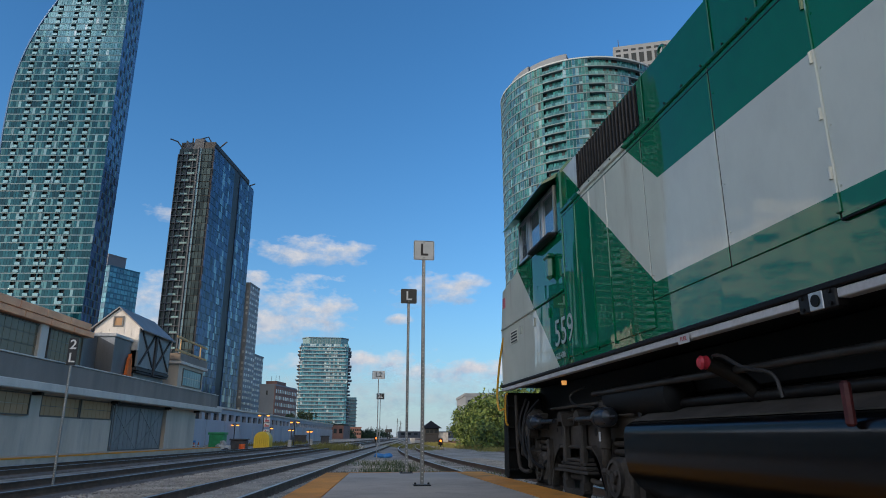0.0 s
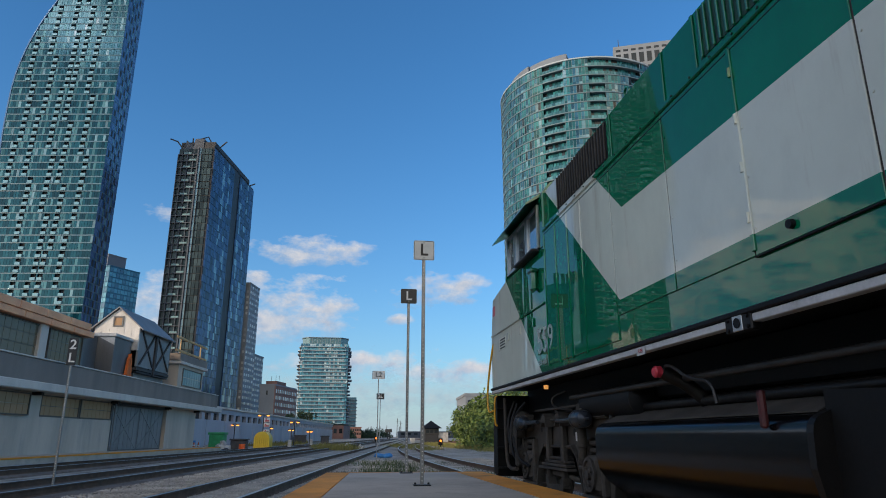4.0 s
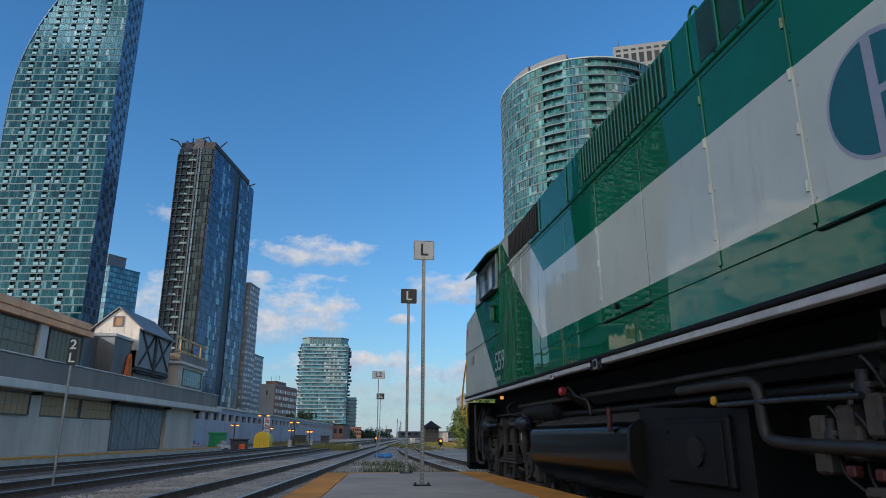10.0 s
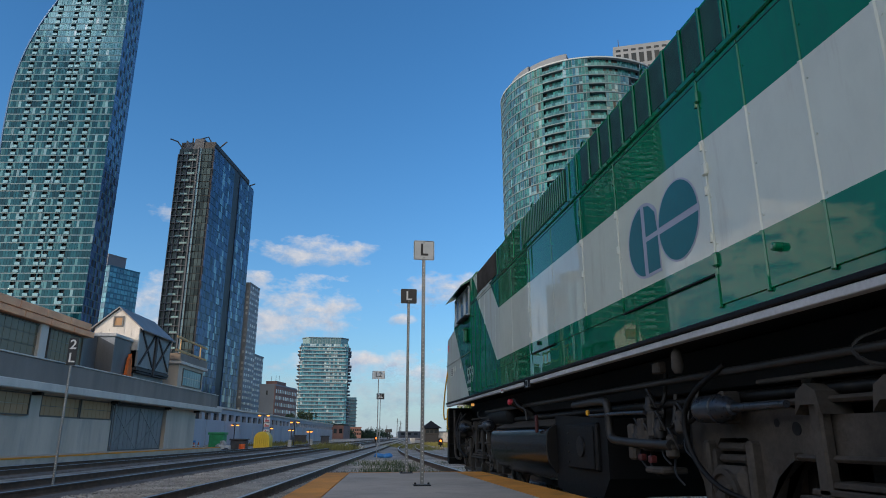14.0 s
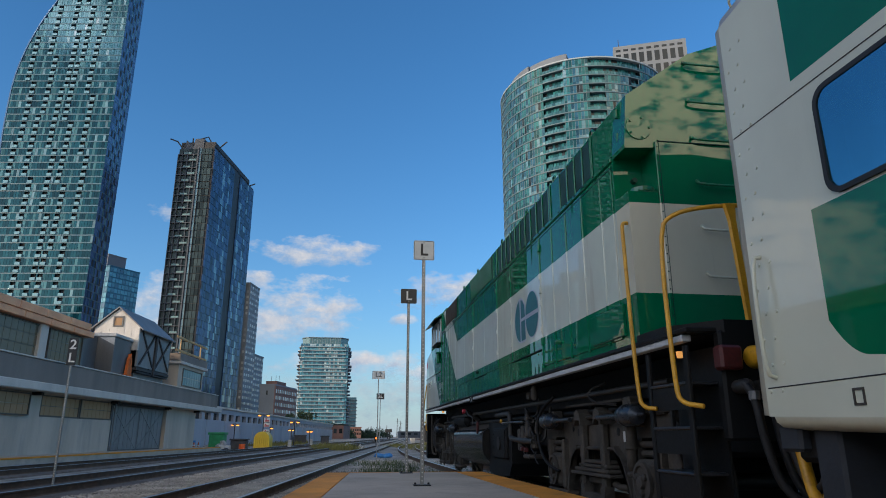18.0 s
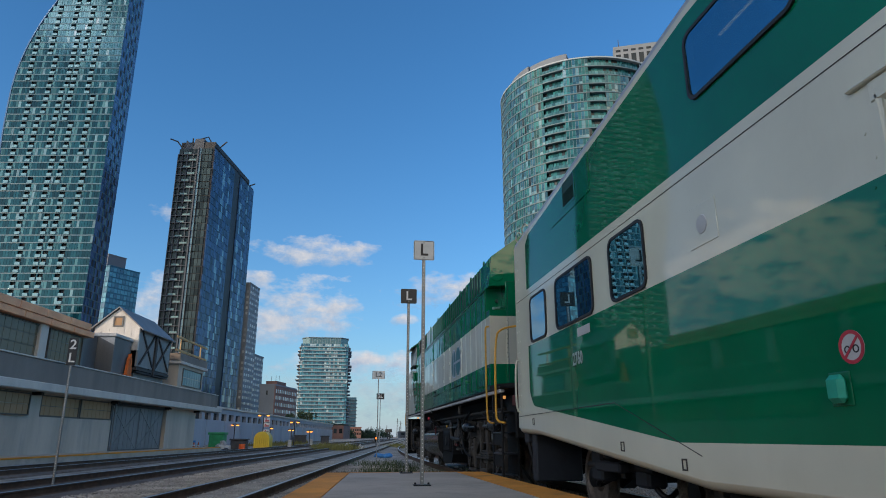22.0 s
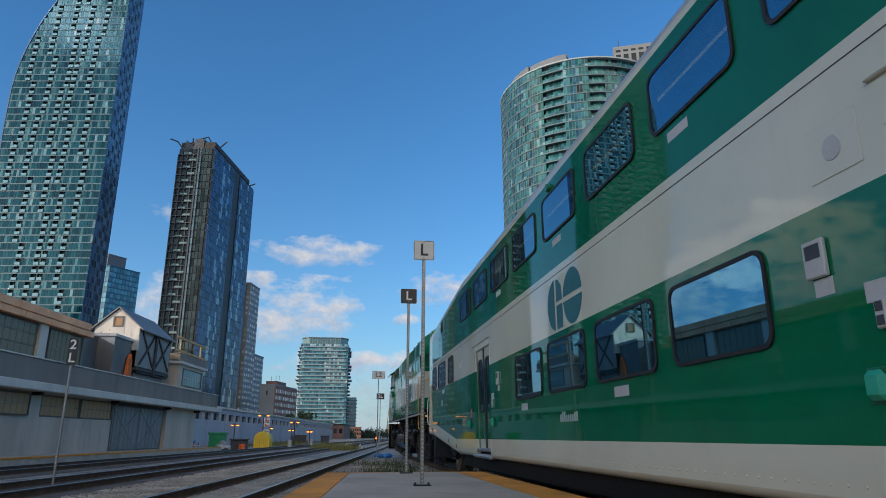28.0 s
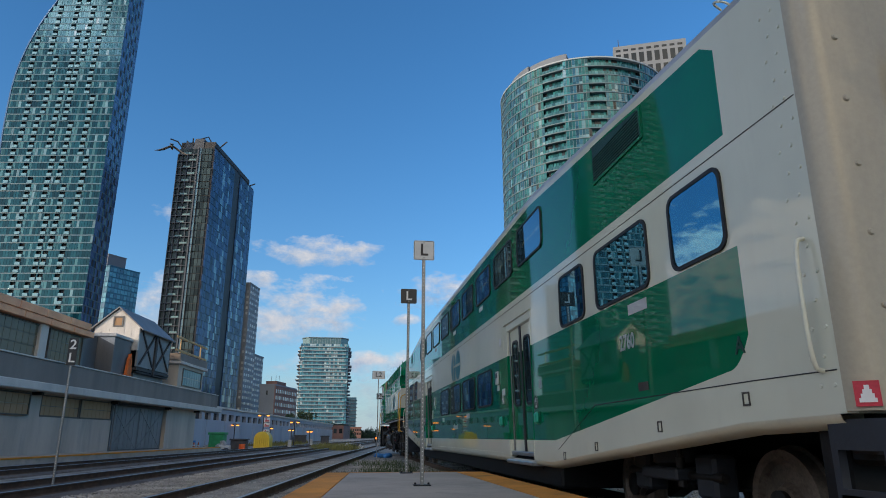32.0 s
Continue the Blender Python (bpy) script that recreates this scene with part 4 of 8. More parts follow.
def curved_tower():
    """A rounded glass tower with recessed balconies and a beige block on top."""
    t = thing("curved_tower", "rounded glass apartment tower with recessed balconies", "tower", pose(77.3, 195.0, 0, 0, 0, -22))
    R, fh, n = 27.5, 2.95, 38
    glass, pale, dark, mull, blue = Mesh(), Mesh(), Mesh(), Mesh(), Mesh()
    rng = random.Random(21)
    def at(a, r, z):
        return (r * math.sin(a), -r * math.cos(a), z)
    seg = 90
    a0, a1 = radians(-118), radians(62)
    disc = [(R * 1.006 * math.sin(a0 + (a1 - a0) * i / seg), -R * 1.006 * math.cos(a0 + (a1 - a0) * i / seg)) for i in range(seg + 1)] + [(20, 24), (-10, 26)]
    slab = Mesh().prism(disc, 0, 0.32, "z").data("floor_slab", SLAB_LIGHT)
    inner = [(x * 0.93, y * 0.93) for x, y in disc]
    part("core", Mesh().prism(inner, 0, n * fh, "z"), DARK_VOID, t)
    bals = Mesh()
    for k in range(n):
        z = k * fh
        o = part("floor_slab", slab, None, t)
        o.matrix_basis = pose(0, 0, z)
        for i in range(seg):
            b0, b1 = a0 + (a1 - a0) * i / seg, a0 + (a1 - a0) * (i + 1) / seg
            deg = math.degrees((b0 + b1) / 2)
            recess = -25 < deg < -11 or 5.5 < deg < (42 if k >= n - 2 else 16.5) or 33 < deg < 39
            g = 0.06 / R
            q = lambda r, z0, z1: [at(b0 + g, r, z0), at(b1 - g, r, z0), at(b1 - g, r, z1), at(b0 + g, r, z1), at(b0 + g, r - 0.2, z0), at(b1 - g, r - 0.2, z0), at(b1 - g, r - 0.2, z1), at(b0 + g, r - 0.2, z1)]
            fs = [(0, 1, 2, 3), (0, 4, 5, 1), (3, 2, 6, 7), (0, 3, 7, 4), (1, 5, 6, 2)]
            if recess:
                bals.add(q(R, z + 0.32, z + 1.3), fs)
                (dark if rng.random() < 0.2 else glass).add(q(R - 1.0, z + 0.32, z + fh), fs)
            else:
                r = rng.random()
                tall = blue if i % 5 == 2 or r < 0.16 else dark if r < 0.22 else pale if r < 0.3 else glass
                (pale if r < 0.12 else tall).add(q(R, z + 0.34, z + 1.15), fs)
                tall.add(q(R, z + 1.2, z + fh - 0.04), fs)
                mull.add([at(b0 - g, R + 0.06, z + 0.3), at(b0 + g, R + 0.06, z + 0.3), at(b0 + g, R + 0.06, z + fh), at(b0 - g, R + 0.06, z + fh), at(b0 - g, R - 0.1, z + 0.3), at(b0 + g, R - 0.1, z + 0.3), at(b0 + g, R - 0.1, z + fh), at(b0 - g, R - 0.1, z + fh)], fs)
    fast_part("glazing", glass, GLASS_CURVE, t, "curved blue-green panes", True)
    fast_part("pale_glazing", pale, GLASS_PALE, t, "pale spandrel panes", True)
    fast_part("blue_glazing", blue, GLASS_AZURE, t, "columns of blue panes", True)
    fast_part("mullions", mull, SLAB_LIGHT, t, "thin pale upright mullions", True)
    fast_part("dark_glazing", dark, GLASS_GREY, t, "dark open panes", True)
    fast_part("balcony_glass", bals, GLASS_STRIP, t, "glass balcony fronts", True)
    part("roof_slab", Mesh().prism([(x * 1.003, y * 1.003) for x, y in disc], n * fh, n * fh + 0.45, "z"), SLAB_PALE, t)
    part("parapet_wall", Mesh().prism([(x * 0.9 - 1, y * 0.9) for x, y in disc], n * fh + 0.4, n * fh + 1.2, "z"), CONC_BROWN, t)
    blk = part("roof_block", Mesh().box(12, 36, 0, 28, n * fh - 40, n * fh + 19.6), CONC_BEIGE, t, "beige concrete block")
    for i in range(9):
        for k in range(3):
            part("roof_window", Mesh().bbox(12.8 + i * 2.55, 14.4 + i * 2.55, -0.1, 0.1, n * fh + 16.4 - k * 5.2 - 3.8, n * fh + 16.4 - k * 5.2, 0.03), GLASS_GREY, blk)
        part("roof_vent", Mesh().bbox(12.8 + i * 2.55, 14.4 + i * 2.55, -0.1, 0.1, n * fh + 17.4, n * fh + 18.2, 0.03), GLASS_GREY, blk)
    for a, b, h in ((-100, -78, 3.4), (-76, -40, 4.8), (-38, -8, 4.2)):
        arc_pts = [(0.9 * R * math.sin(radians(a + (b - a) * i / 8)), -0.9 * R * math.cos(radians(a + (b - a) * i / 8))) for i in range(9)]
        part("roof_plant", Mesh().prism(arc_pts + [(x * 0.6, y * 0.6) for x, y in reversed(arc_pts)], n * fh + 0.3, n * fh + h, "z"), CONC_GREY, t, "grey rooftop plant wall")
    part("antenna", Mesh().tube([(14, 2, n * fh + 19.5), (14, 2, n * fh + 23.5)], 0.12, 6), BRACE, t)


def block(name, label, m, w, d, h, mat, glass, cols, rows, z0=4.0, side=None, win=(0.55, 0.55)):
    """A plain far building: walls and rows of windows on the face at y = 0 and on the side at x = w."""
    t = thing(name, label, "building", m)
    part("wall", Mesh().box(0, w, 0, d, 0, h), mat, t)
    part("roof_edge", Mesh().box(-0.2, w + 0.2, -0.2, d + 0.2, h, h + 0.6), mat, t)
    me = Mesh()
    for i in range(cols):
        for k in range(rows):
            cx, cz = w * (i + 0.5) / cols, z0 + (h - z0) * (k + 0.5) / rows
            a, b = w / cols * win[0] / 2, (h - z0) / rows * win[1] / 2
            me.box(cx - a, cx + a, -0.12, 0.05, cz - b, cz + b)
    if side:
        for i in range(side):
            for k in range(rows):
                cy, cz = d * (i + 0.5) / side, z0 + (h - z0) * (k + 0.5) / rows
                a, b = d / side * win[0] / 2, (h - z0) / rows * win[1] / 2
                me.box(w - 0.05, w + 0.12, cy - a, cy + a, cz - b, cz + b)
    fast_part("windows", me, glass, t, "rows of windows", True)
    return t


def build_far_blocks():
    block("slab_block", "grey concrete apartment slab with small windows", pose(-66, 322, 0, 0, 0, -11), 20.5, 14, 71.5, CONC_MID, GLASS_WHITE, 11, 26, side=5, win=(0.5, 0.45))
    block("slab_block", "lower grey concrete apartment wing", pose(-52, 333, 0, 0, 0, -11), 9.0, 14, 39, CONC_MID, GLASS_WHITE, 5, 14, side=4, win=(0.5, 0.45))
    block("glass_office", "teal glass office tower", pose(-143, 395, 0, 0, 0, -35), 10, 20, 95, GLASS_AZURE, GLASS_OFFICE, 4, 30, side=9, win=(0.9, 0.75))
    block("glass_office", "grey top of an office tower", pose(-144, 398, 0, 0, 0, -35), 7, 12, 103, CONC_GREY, GLASS_GREY, 2, 2, 97)
    t = block("brick_block", "brown brick apartment block with white windows", pose(-35.5, 298, 0, 0, 0, -14), 6.5, 30, 22.2, CONC_MID, GLASS_GREY, 1, 1, 16, None, (0.1, 0.3))
    me = Mesh()
    part("brick_side", Mesh().box(6.5, 6.9, 0, 30, 0, 22.2), BRICK_RED, t)
    for i in range(12):
        for k in range(7):
            me.box(6.8, 7.0, 0.8 + i * 2.42, 2.0 + i * 2.42, 2.4 + k * 2.8, 3.9 + k * 2.8)
    fast_part("windows", me, GLASS_WHITE, t, "rows of pale windows", True)
    part("plant_room", Mesh().box(1, 6, 4, 16, 22.2, 24.4), BRICK_RED, t)
    for x in (2, 4, 5.5):
        part("mast", Mesh().tube([(x, 8, 24.3), (x, 8, 27)], 0.08, 5), BRACE, t)
    block("brick_hall", "low red brick hall at the foot of a tower", pose(-11, 300, 0, 0, 0, -6), 12, 30, 5.0, BRICK_RED, GLASS_GREY, 5, 1, 1.5)
    block("brick_hall", "distant red brick block", pose(4, 420, 0), 8, 20, 6.0, BRICK_RED, GLASS_GREY, 6, 2, 1.5)
    block("brick_hall", "distant low grey warehouse", pose(44, 520, 0), 60, 20, 4.2, CONC_BROWN, GLASS_GREY, 12, 1, 1.5)
    block("brick_hall", "pale low office roof beyond the trees", pose(27.5, 150, 0, 0, 0, -4), 18, 20, 9.8, CONC_BEIGE, GLASS_GREY, 8, 2, 1.5)


def frame_window(parent, x, y0, y1, z0, z1, ny, nz, bar=0.05, glass=None):
    """An old steel window of many panes on a wall that faces +x."""
    w = part("window", ring([(y0, z0), (y1, z0), (y1, z1), (y0, z1)], [(y0 + bar, z0 + bar), (y1 - bar, z0 + bar), (y1 - bar, z1 - bar), (y0 + bar, z1 - bar)], x - 0.06, x + 0.03), SASH, parent, "old many-paned steel window")
    for i in range(ny):
        for k in range(nz):
            a, b = y0 + (y1 - y0) * i / ny, y0 + (y1 - y0) * (i + 1) / ny
            c, d = z0 + (z1 - z0) * k / nz, z0 + (z1 - z0) * (k + 1) / nz
            part("pane", Mesh().box(x - 0.04, x - 0.02, a + 0.012, b - 0.012, c + 0.012, d - 0.012), glass or OLD_PANE, w)
    return w


def build_shed():
    """The goods shed beside the main line; local y runs along the line, +x faces the tracks."""
    t = thing("goods_shed", "long pale blue-grey goods shed with a canopy ledge and copper fascia", "building", main_line(-15.9))
    part("wall", Mesh().box(-0.35, 0, -20, 30.0, 0.2, 2.72), SHED_WALL, t)
    part("wall", Mesh().box(-0.35, 0, 30.0, 37.9, 0.2, 1.74), SHED_WALL, t)
    part("wall", Mesh().box(-0.35, 0, 30.0, 37.9, 2.66, 2.72), SHED_WALL, t)
    part("wall", Mesh().box(-0.35, 0, 30.0, 31.0, 1.74, 2.66), SHED_WALL, t)
    part("wall", Mesh().box(-0.35, 0, 45.8, 51.6, 0.2, 2.72), SHED_WALL, t)
    part("end_wall", Mesh().box(-9, -0.35, 51.3, 51.6, 0.2, 2.72), SHED_WALL, t)
    part("inner_wall", Mesh().box(-1.2, -0.9, -20, 51.3, 0.2, 6.0), TIN_DARK, t)
    for a, b, n in ((24.3, 27.2, 6), (27.5, 30.0, 6), (31.0, 34.4, 8), (34.5, 37.85, 8)):
        frame_window(t, -0.02 if a > 30.5 else 0.09, a, b, 1.76, 2.65, n, 2)
    # canopy ledge and parapet
    part("canopy", Mesh().bbox(-0.4, 0.75, -20, 55.6, 2.72, 3.06, 0.03), SHED_TRIM, t, "pale projecting canopy edge")
    part("parapet", Mesh().bbox(-0.35, 0.35, -20, 55.6, 3.06, 4.02, 0.03), SHED_BAND, t, "dark grey band above the canopy")
    part("parapet_cap", Mesh().bbox(-0.4, 0.4, -20, 55.6, 4.02, 4.08, 0.015), SHED_TRIM, t)
    for y in (30.3, 37.7, 45.4, 51.2):
        part("lamp_bracket", Mesh().bbox(-0.0, 0.4, y - 0.12, y + 0.12, 2.58, 2.71, 0.02), DARK_STEEL, t)
    part("gutter_pipe", Mesh().tube([(0.12, 37.95, 2.72), (0.12, 37.95, 0.2)], 0.035, 8), TIN_DARK, t, "downpipe")
    # sliding door
    d = part("sliding_door", Mesh().box(-0.3, -0.2, 38.1, 45.7, 0.2, 2.55), TIN_DARK, t, "wide grey sliding door with cross braces")
    for a, b in ((38.4, 41.8), (42.0, 45.5)):
        for k in range(6):
            part("plank", Mesh().box(-0.2, -0.17, a + (b - a) * k / 6 + 0.02, a + (b - a) * (k + 1) / 6 - 0.02, 0.25, 2.5), TIN_MID, d)
        part("brace", Mesh().prism([(a, 0.3), (a + 0.12, 0.3), (b, 2.4), (b - 0.12, 2.4)], -0.17, -0.14, "x"), TIN_MID, d)
        part("brace", Mesh().prism([(b, 0.3), (b - 0.12, 0.3), (a, 2.4), (a + 0.12, 2.4)], -0.17, -0.145, "x"), TIN_MID, d)
    part("door_rail", Mesh().bbox(-0.15, 0.05, 38.0, 46.0, 2.55, 2.66, 0.01), BRACE, d)
    # upper storey with glazing and copper fascia
    up = part("upper_wall", Mesh().box(-0.6, -0.3, -20, 34.6, 4.08, 5.7), TIN_DARK, t)
    for k in range(13):
        y1 = 34.2 - k * 4.0
        if k % 2 == 0:
            frame_window(t, -0.22, y1 - 3.0, y1, 4.12, 5.55, 8, 3, 0.05, OLD_PANE_DARK)
        else:
            frame_window(t, -0.22, y1 - 3.6, y1 + 0.4, 4.12, 5.55, 9, 3, 0.05, OLD_PANE_DARK)
        part("pier", Mesh().bbox(-0.4, -0.1, y1 - 3.9, y1 - 3.3, 4.08, 5.6, 0.02), SHED_TRIM, t)
    for k in range(27):
        part("fascia_sheet", Mesh().bbox(-0.45, 0.06, 34.7 - (k + 1) * 2.0 + 0.008, 34.7 - k * 2.0 - 0.008, 5.58, 5.86, 0.02), COPPER if k < 6 else FASCIA_YELLOW, t, "copper-brown fascia sheet" if k < 6 else "yellow fascia sheet")
        part("fascia_sheet", Mesh().bbox(-0.5, 0.1, 34.2 - (k + 1) * 2.0 + 0.008, 34.2 - k * 2.0 - 0.008, 5.865, 6.2, 0.02), COPPER if k < 6 else FASCIA_YELLOW, t, "copper-brown fascia sheet" if k < 6 else "yellow fascia sheet")
    part("roof", Mesh().box(-9, -0.4, -20, 34.6, 5.9, 6.05), TIN, t)
    part("roof", Mesh().box(-9, -0.3, 34.6, 55.3, 3.9, 4.04), TIN, t)
    # gabled loft standing over the canopy
    g = thing("gabled_loft", "small tin gabled hoist loft with braced side", "loft", Matrix.Translation(Vector(EYE) * -0.09) @ Matrix.Scale(1.09, 4) @ main_line(-15.9))
    x0, x1, ya, yb, ze, zp = -0.7, 1.6, 36.2, 40.8, 6.35, 7.35
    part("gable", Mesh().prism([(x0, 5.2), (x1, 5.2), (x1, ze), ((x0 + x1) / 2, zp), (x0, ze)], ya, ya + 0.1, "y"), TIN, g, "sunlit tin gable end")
    for k in range(6):
        part("gable_sheet", Mesh().box(x0 + 0.02 + k * 0.38, x0 + 0.37 + k * 0.38, ya - 0.012, ya, 5.2, ze - 0.02), TIN, g)
    part("gable_window", ring([(0.2, 6.4), (0.72, 6.4), (0.72, 6.95), (0.2, 6.95)], [(0.27, 6.47), (0.65, 6.47), (0.65, 6.88), (0.27, 6.88)], ya - 0.05, ya, "y"), TIN_DARK, g, "small framed gable window")
    part("pane", Mesh().box(0.27, 0.65, ya - 0.02, ya - 0.01, 6.47, 6.88), OLD_PANE, g)
    # sides take darker tin than the gable, standing in for their shade
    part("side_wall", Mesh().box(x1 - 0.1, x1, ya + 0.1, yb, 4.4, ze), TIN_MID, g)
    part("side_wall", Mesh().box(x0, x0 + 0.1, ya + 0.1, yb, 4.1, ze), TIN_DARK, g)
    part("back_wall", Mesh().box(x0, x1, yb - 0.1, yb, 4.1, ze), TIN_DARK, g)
    part("loft_floor", Mesh().box(x0, x1 + 0.05, ya, yb, 4.2, 4.35), BRACE, g)
    for s in (0, 1):
        xm = (x0 + x1) / 2
        poly = [(x0 - 0.2, ze - 0.14), (xm, zp + 0.04), (xm, zp + 0.1), (x0 - 0.22, ze - 0.08)] if s == 0 else [(x1 + 0.2, ze - 0.14), (xm, zp + 0.04), (xm, zp + 0.1), (x1 + 0.22, ze - 0.08)]
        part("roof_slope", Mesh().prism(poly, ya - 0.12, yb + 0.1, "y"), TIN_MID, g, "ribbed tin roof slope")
    ym = (ya + yb) / 2
    for a, b in ((ya + 0.25, ym - 0.1), (ym + 0.1, yb - 0.1)):
        part("brace", Mesh().prism([(a, 4.5), (a + 0.14, 4.5), (b, ze - 0.1), (b - 0.14, ze - 0.1)], x1, x1 + 0.07, "x"), BRACE, g, "dark diagonal brace")
        part("brace", Mesh().prism([(b, 4.5), (b - 0.14, 4.5), (a, ze - 0.1), (a + 0.14, ze - 0.1)], x1, x1 + 0.06, "x"), BRACE, g, "dark diagonal brace")
    part("post", Mesh().bbox(x1 - 0.02, x1 + 0.1, ym - 0.12, ym + 0.12, 4.08, ze, 0.02), BRACE, g, "dark central post")
    part("knee", Mesh().prism([(ym - 0.6, 4.4), (ym - 0.4, 4.4), (ym, 4.1), (ym - 0.1, 4.08)], x1 - 0.06, x1 + 0.04, "x"), BRACE, g)
    part("beam", Mesh().bbox(0.4, x1, ya + 0.2, yb - 0.1, 4.08, 4.18, 0.02), BRACE, g)
    part("beam", Mesh().bbox(x1 - 0.2, x1, ya + 0.2, yb, 4.22, 4.34, 0.02), BRACE, g)
    # lean-to box in front of the gable
    part("loft_base", Mesh().box(x0, x1 - 0.2, ya + 0.3, yb - 0.2, 3.6, 4.22), TIN_DARK, g)
    # dark tin carries the shade on the box front
    part("box_front", Mesh().bbox(0.3, 1.3, 34.2, 36.15, 3.6, 5.6, 0.02), TIN_DARK, g, "sheet-metal box with shade put into its dark tin")
    part("box_cap", Mesh().bbox(0.22, 1.38, 34.1, 36.18, 5.6, 5.76, 0.03), TIN, g, "pale metal cap")
    # triangle of paler tin painted where the sun catches the box
    part("box_panel", Mesh().prism([(0.5, 5.6), (1.29, 5.6), (1.29, 5.2)], 34.185, 34.198, "y"), TIN, g)
    part("tarp", Mesh().prism([(35.5, 3.8), (36.1, 3.8), (35.95, 4.7), (35.8, 4.95), (35.65, 4.6)], 1.35, 1.5, "x"), ORANGE_NET, g, "orange netting")
    # low room beyond the loft with lumber rail
    r = thing("roof_room", "small pale roof room with a paned window", "roof room", main_line(-15.9))
    part("wall", Mesh().box(-3, 0.3, 46.2, 51.4, 4.08, 5.55), SHED_WALL, r)
    part("eave", Mesh().bbox(-3.1, 0.5, 46.0, 51.8, 5.55, 5.75, 0.03), SHED_TRIM, r)
    part("eave_band", Mesh().bbox(-3.1, 0.42, 46.0, 51.8, 5.75, 6.25, 0.03), SHED_BAND, r)
    frame_window(r, 0.33, 47.0, 51.0, 4.2, 5.35, 8, 2, 0.05, GLASS_PALE)
    for z in (6.3, 7.15):
        part("rail", Mesh().bbox(0.3, 0.4, 45.2, 51.6, z, z + 0.14, 0.01), LUMBER, r, "bare lumber guard rail")
    for y in (46.2, 50.4):
        part("rail_post", Mesh().bbox(0.22, 0.3, y, y + 0.09, 5.8, 7.35, 0.01), LUMBER, r)
    # platform in front with a yellow edge
    p = thing("shed_platform", "low concrete platform with a yellow edge along the shed", "platform", main_line(-15.9), kind="structure")
    part("slab", Mesh().box(0.0, 1.7, -20, 52.5, -0.25, 0.2), CONCRETE, p)
    part("edge_line", Mesh().box(1.45, 1.72, -20, 52.5, 0.15, 0.206), TACTILE, p, "worn yellow edge line")


def build_far_wall():
    """A long blue-grey wall with a row of openings under its top edge."""
    t = thing("retaining_building", "long blue-grey wall with a row of high square openings", "building", main_line(-20.5))
    part("wall", Mesh().box(-6, 0, 54, 175, 0, 2.55), FAR_WALL, t)
    part("wall_top", Mesh().box(-6, 0, 54, 175, 3.25, 3.75), FAR_WALL, t)
    part("back", Mesh().box(-6, -0.9, 54, 175, 2.55, 3.25), DARK_VOID, t)
    part("cornice", Mesh().bbox(-6, 0.2, 53.9, 175, 3.75, 3.95, 0.03), SHED_TRIM, t)
    n = 42
    for i in range(n):
        y = 54 + 121 * i / n
        part("pier", Mesh().box(-0.9, 0, y, y + 0.95, 2.55, 3.25), FAR_WALL, t)
        o = part("opening_pane", Mesh().box(-0.32, -0.28, y + 0.95, y + 121 / n, 2.56, 3.24), GLASS_GREY, t)
    for k in range(18):
        part("stain_rib", Mesh().bbox(0.0, 0.05, 57 + k * 6.5, 57.2 + k * 6.5, 0.0, 2.55, 0.01), FAR_WALL, t)


def build_skeleton():
    """A concrete tower under construction beyond the shed, seen mirrored in the coach windows."""
    t = thing("unfinished_tower", "grey concrete tower frame under construction with open floors", "tower", pose(-176, 150, 0, 0, 0, 20))
    slab = Mesh().box(-13, 13, -9, 9, 0, 0.35).data("floor_slab", CONC_BROWN)
    post = Mesh().box(-0.4, 0.4, -0.4, 0.4, 0.35, 3.0).data("column", CONC_DARK)
    for k in range(21):
        o = part("floor_slab", slab, None, t)
        o.matrix_basis = pose(0, 0, 3.0 * k)
        for x in (-12, -7, -2, 3, 8, 12):
            for y in (-8, 0, 8):
                o = part("column", post, None, t)
                o.matrix_basis = pose(x, y, 3.0 * k)
    part("core", Mesh().box(-4, 4, -3, 3, 0, 68), CONC_DARK, t)


def build_shade():
    """Unseen blocks added behind the shed so that their shadow covers the platform."""
    t = thing("shade_block", "unseen plain block added to shade the platform and train", "building", pose(-45, 0, 0), kind="structure")
    part("wall", Mesh().box(-14, 0, -115, 12, 0, 14.5), SHED_WALL, t)
    # lower here, so the added shade stops below the loft's gable
    part("low_shade_block", Mesh().box(-14, 0, 12, 33, 0, 11.9), SHED_WALL, t)


sail_tower()
dark_tower()
terrace_tower()
curved_tower()
build_far_blocks()
build_shed()
build_far_wall()
build_skeleton()
build_shade()


# ---- the train ----
CX, LX = -1.506, -1.589      # the sides towards the camera, of the coach and of the locomotive
CARS, WHEELS = [], []


def wheelset(parent, y, r, axle_w=0.76):
    """Two wheels on an axle; local origin at the axle's middle."""
    e = new("wheelset")
    e.parent = parent
    e.matrix_basis = pose(0, y, r)
    for s in (-1, 1):
        prof = [(-0.07, r * 0.2), (-0.07, r * 0.34), (-0.02, r * 0.42), (-0.015, r * 0.76), (-0.065, r * 0.82), (-0.068, r * 0.985), (0.03, r), (0.04, r + 0.028), (0.065, r + 0.025), (0.067, r * 0.84), (0.03, r * 0.76), (0.02, r * 0.3), (0.07, r * 0.2)]
        prof = [(a * -s, b) for a, b in prof]
        part("wheel", Mesh().turned(prof if s < 0 else prof, (s * axle_w, 0, 0), "x", 32), WHEEL_STEEL, e, "rust-stained steel wheel", 35)
    part("axle", Mesh().turned([(-0.85, 0.08), (0.85, 0.08)], (0, 0, 0), "x", 16), DARK_STEEL, e, "", 40)
    WHEELS.append((e, y, r))
    return e


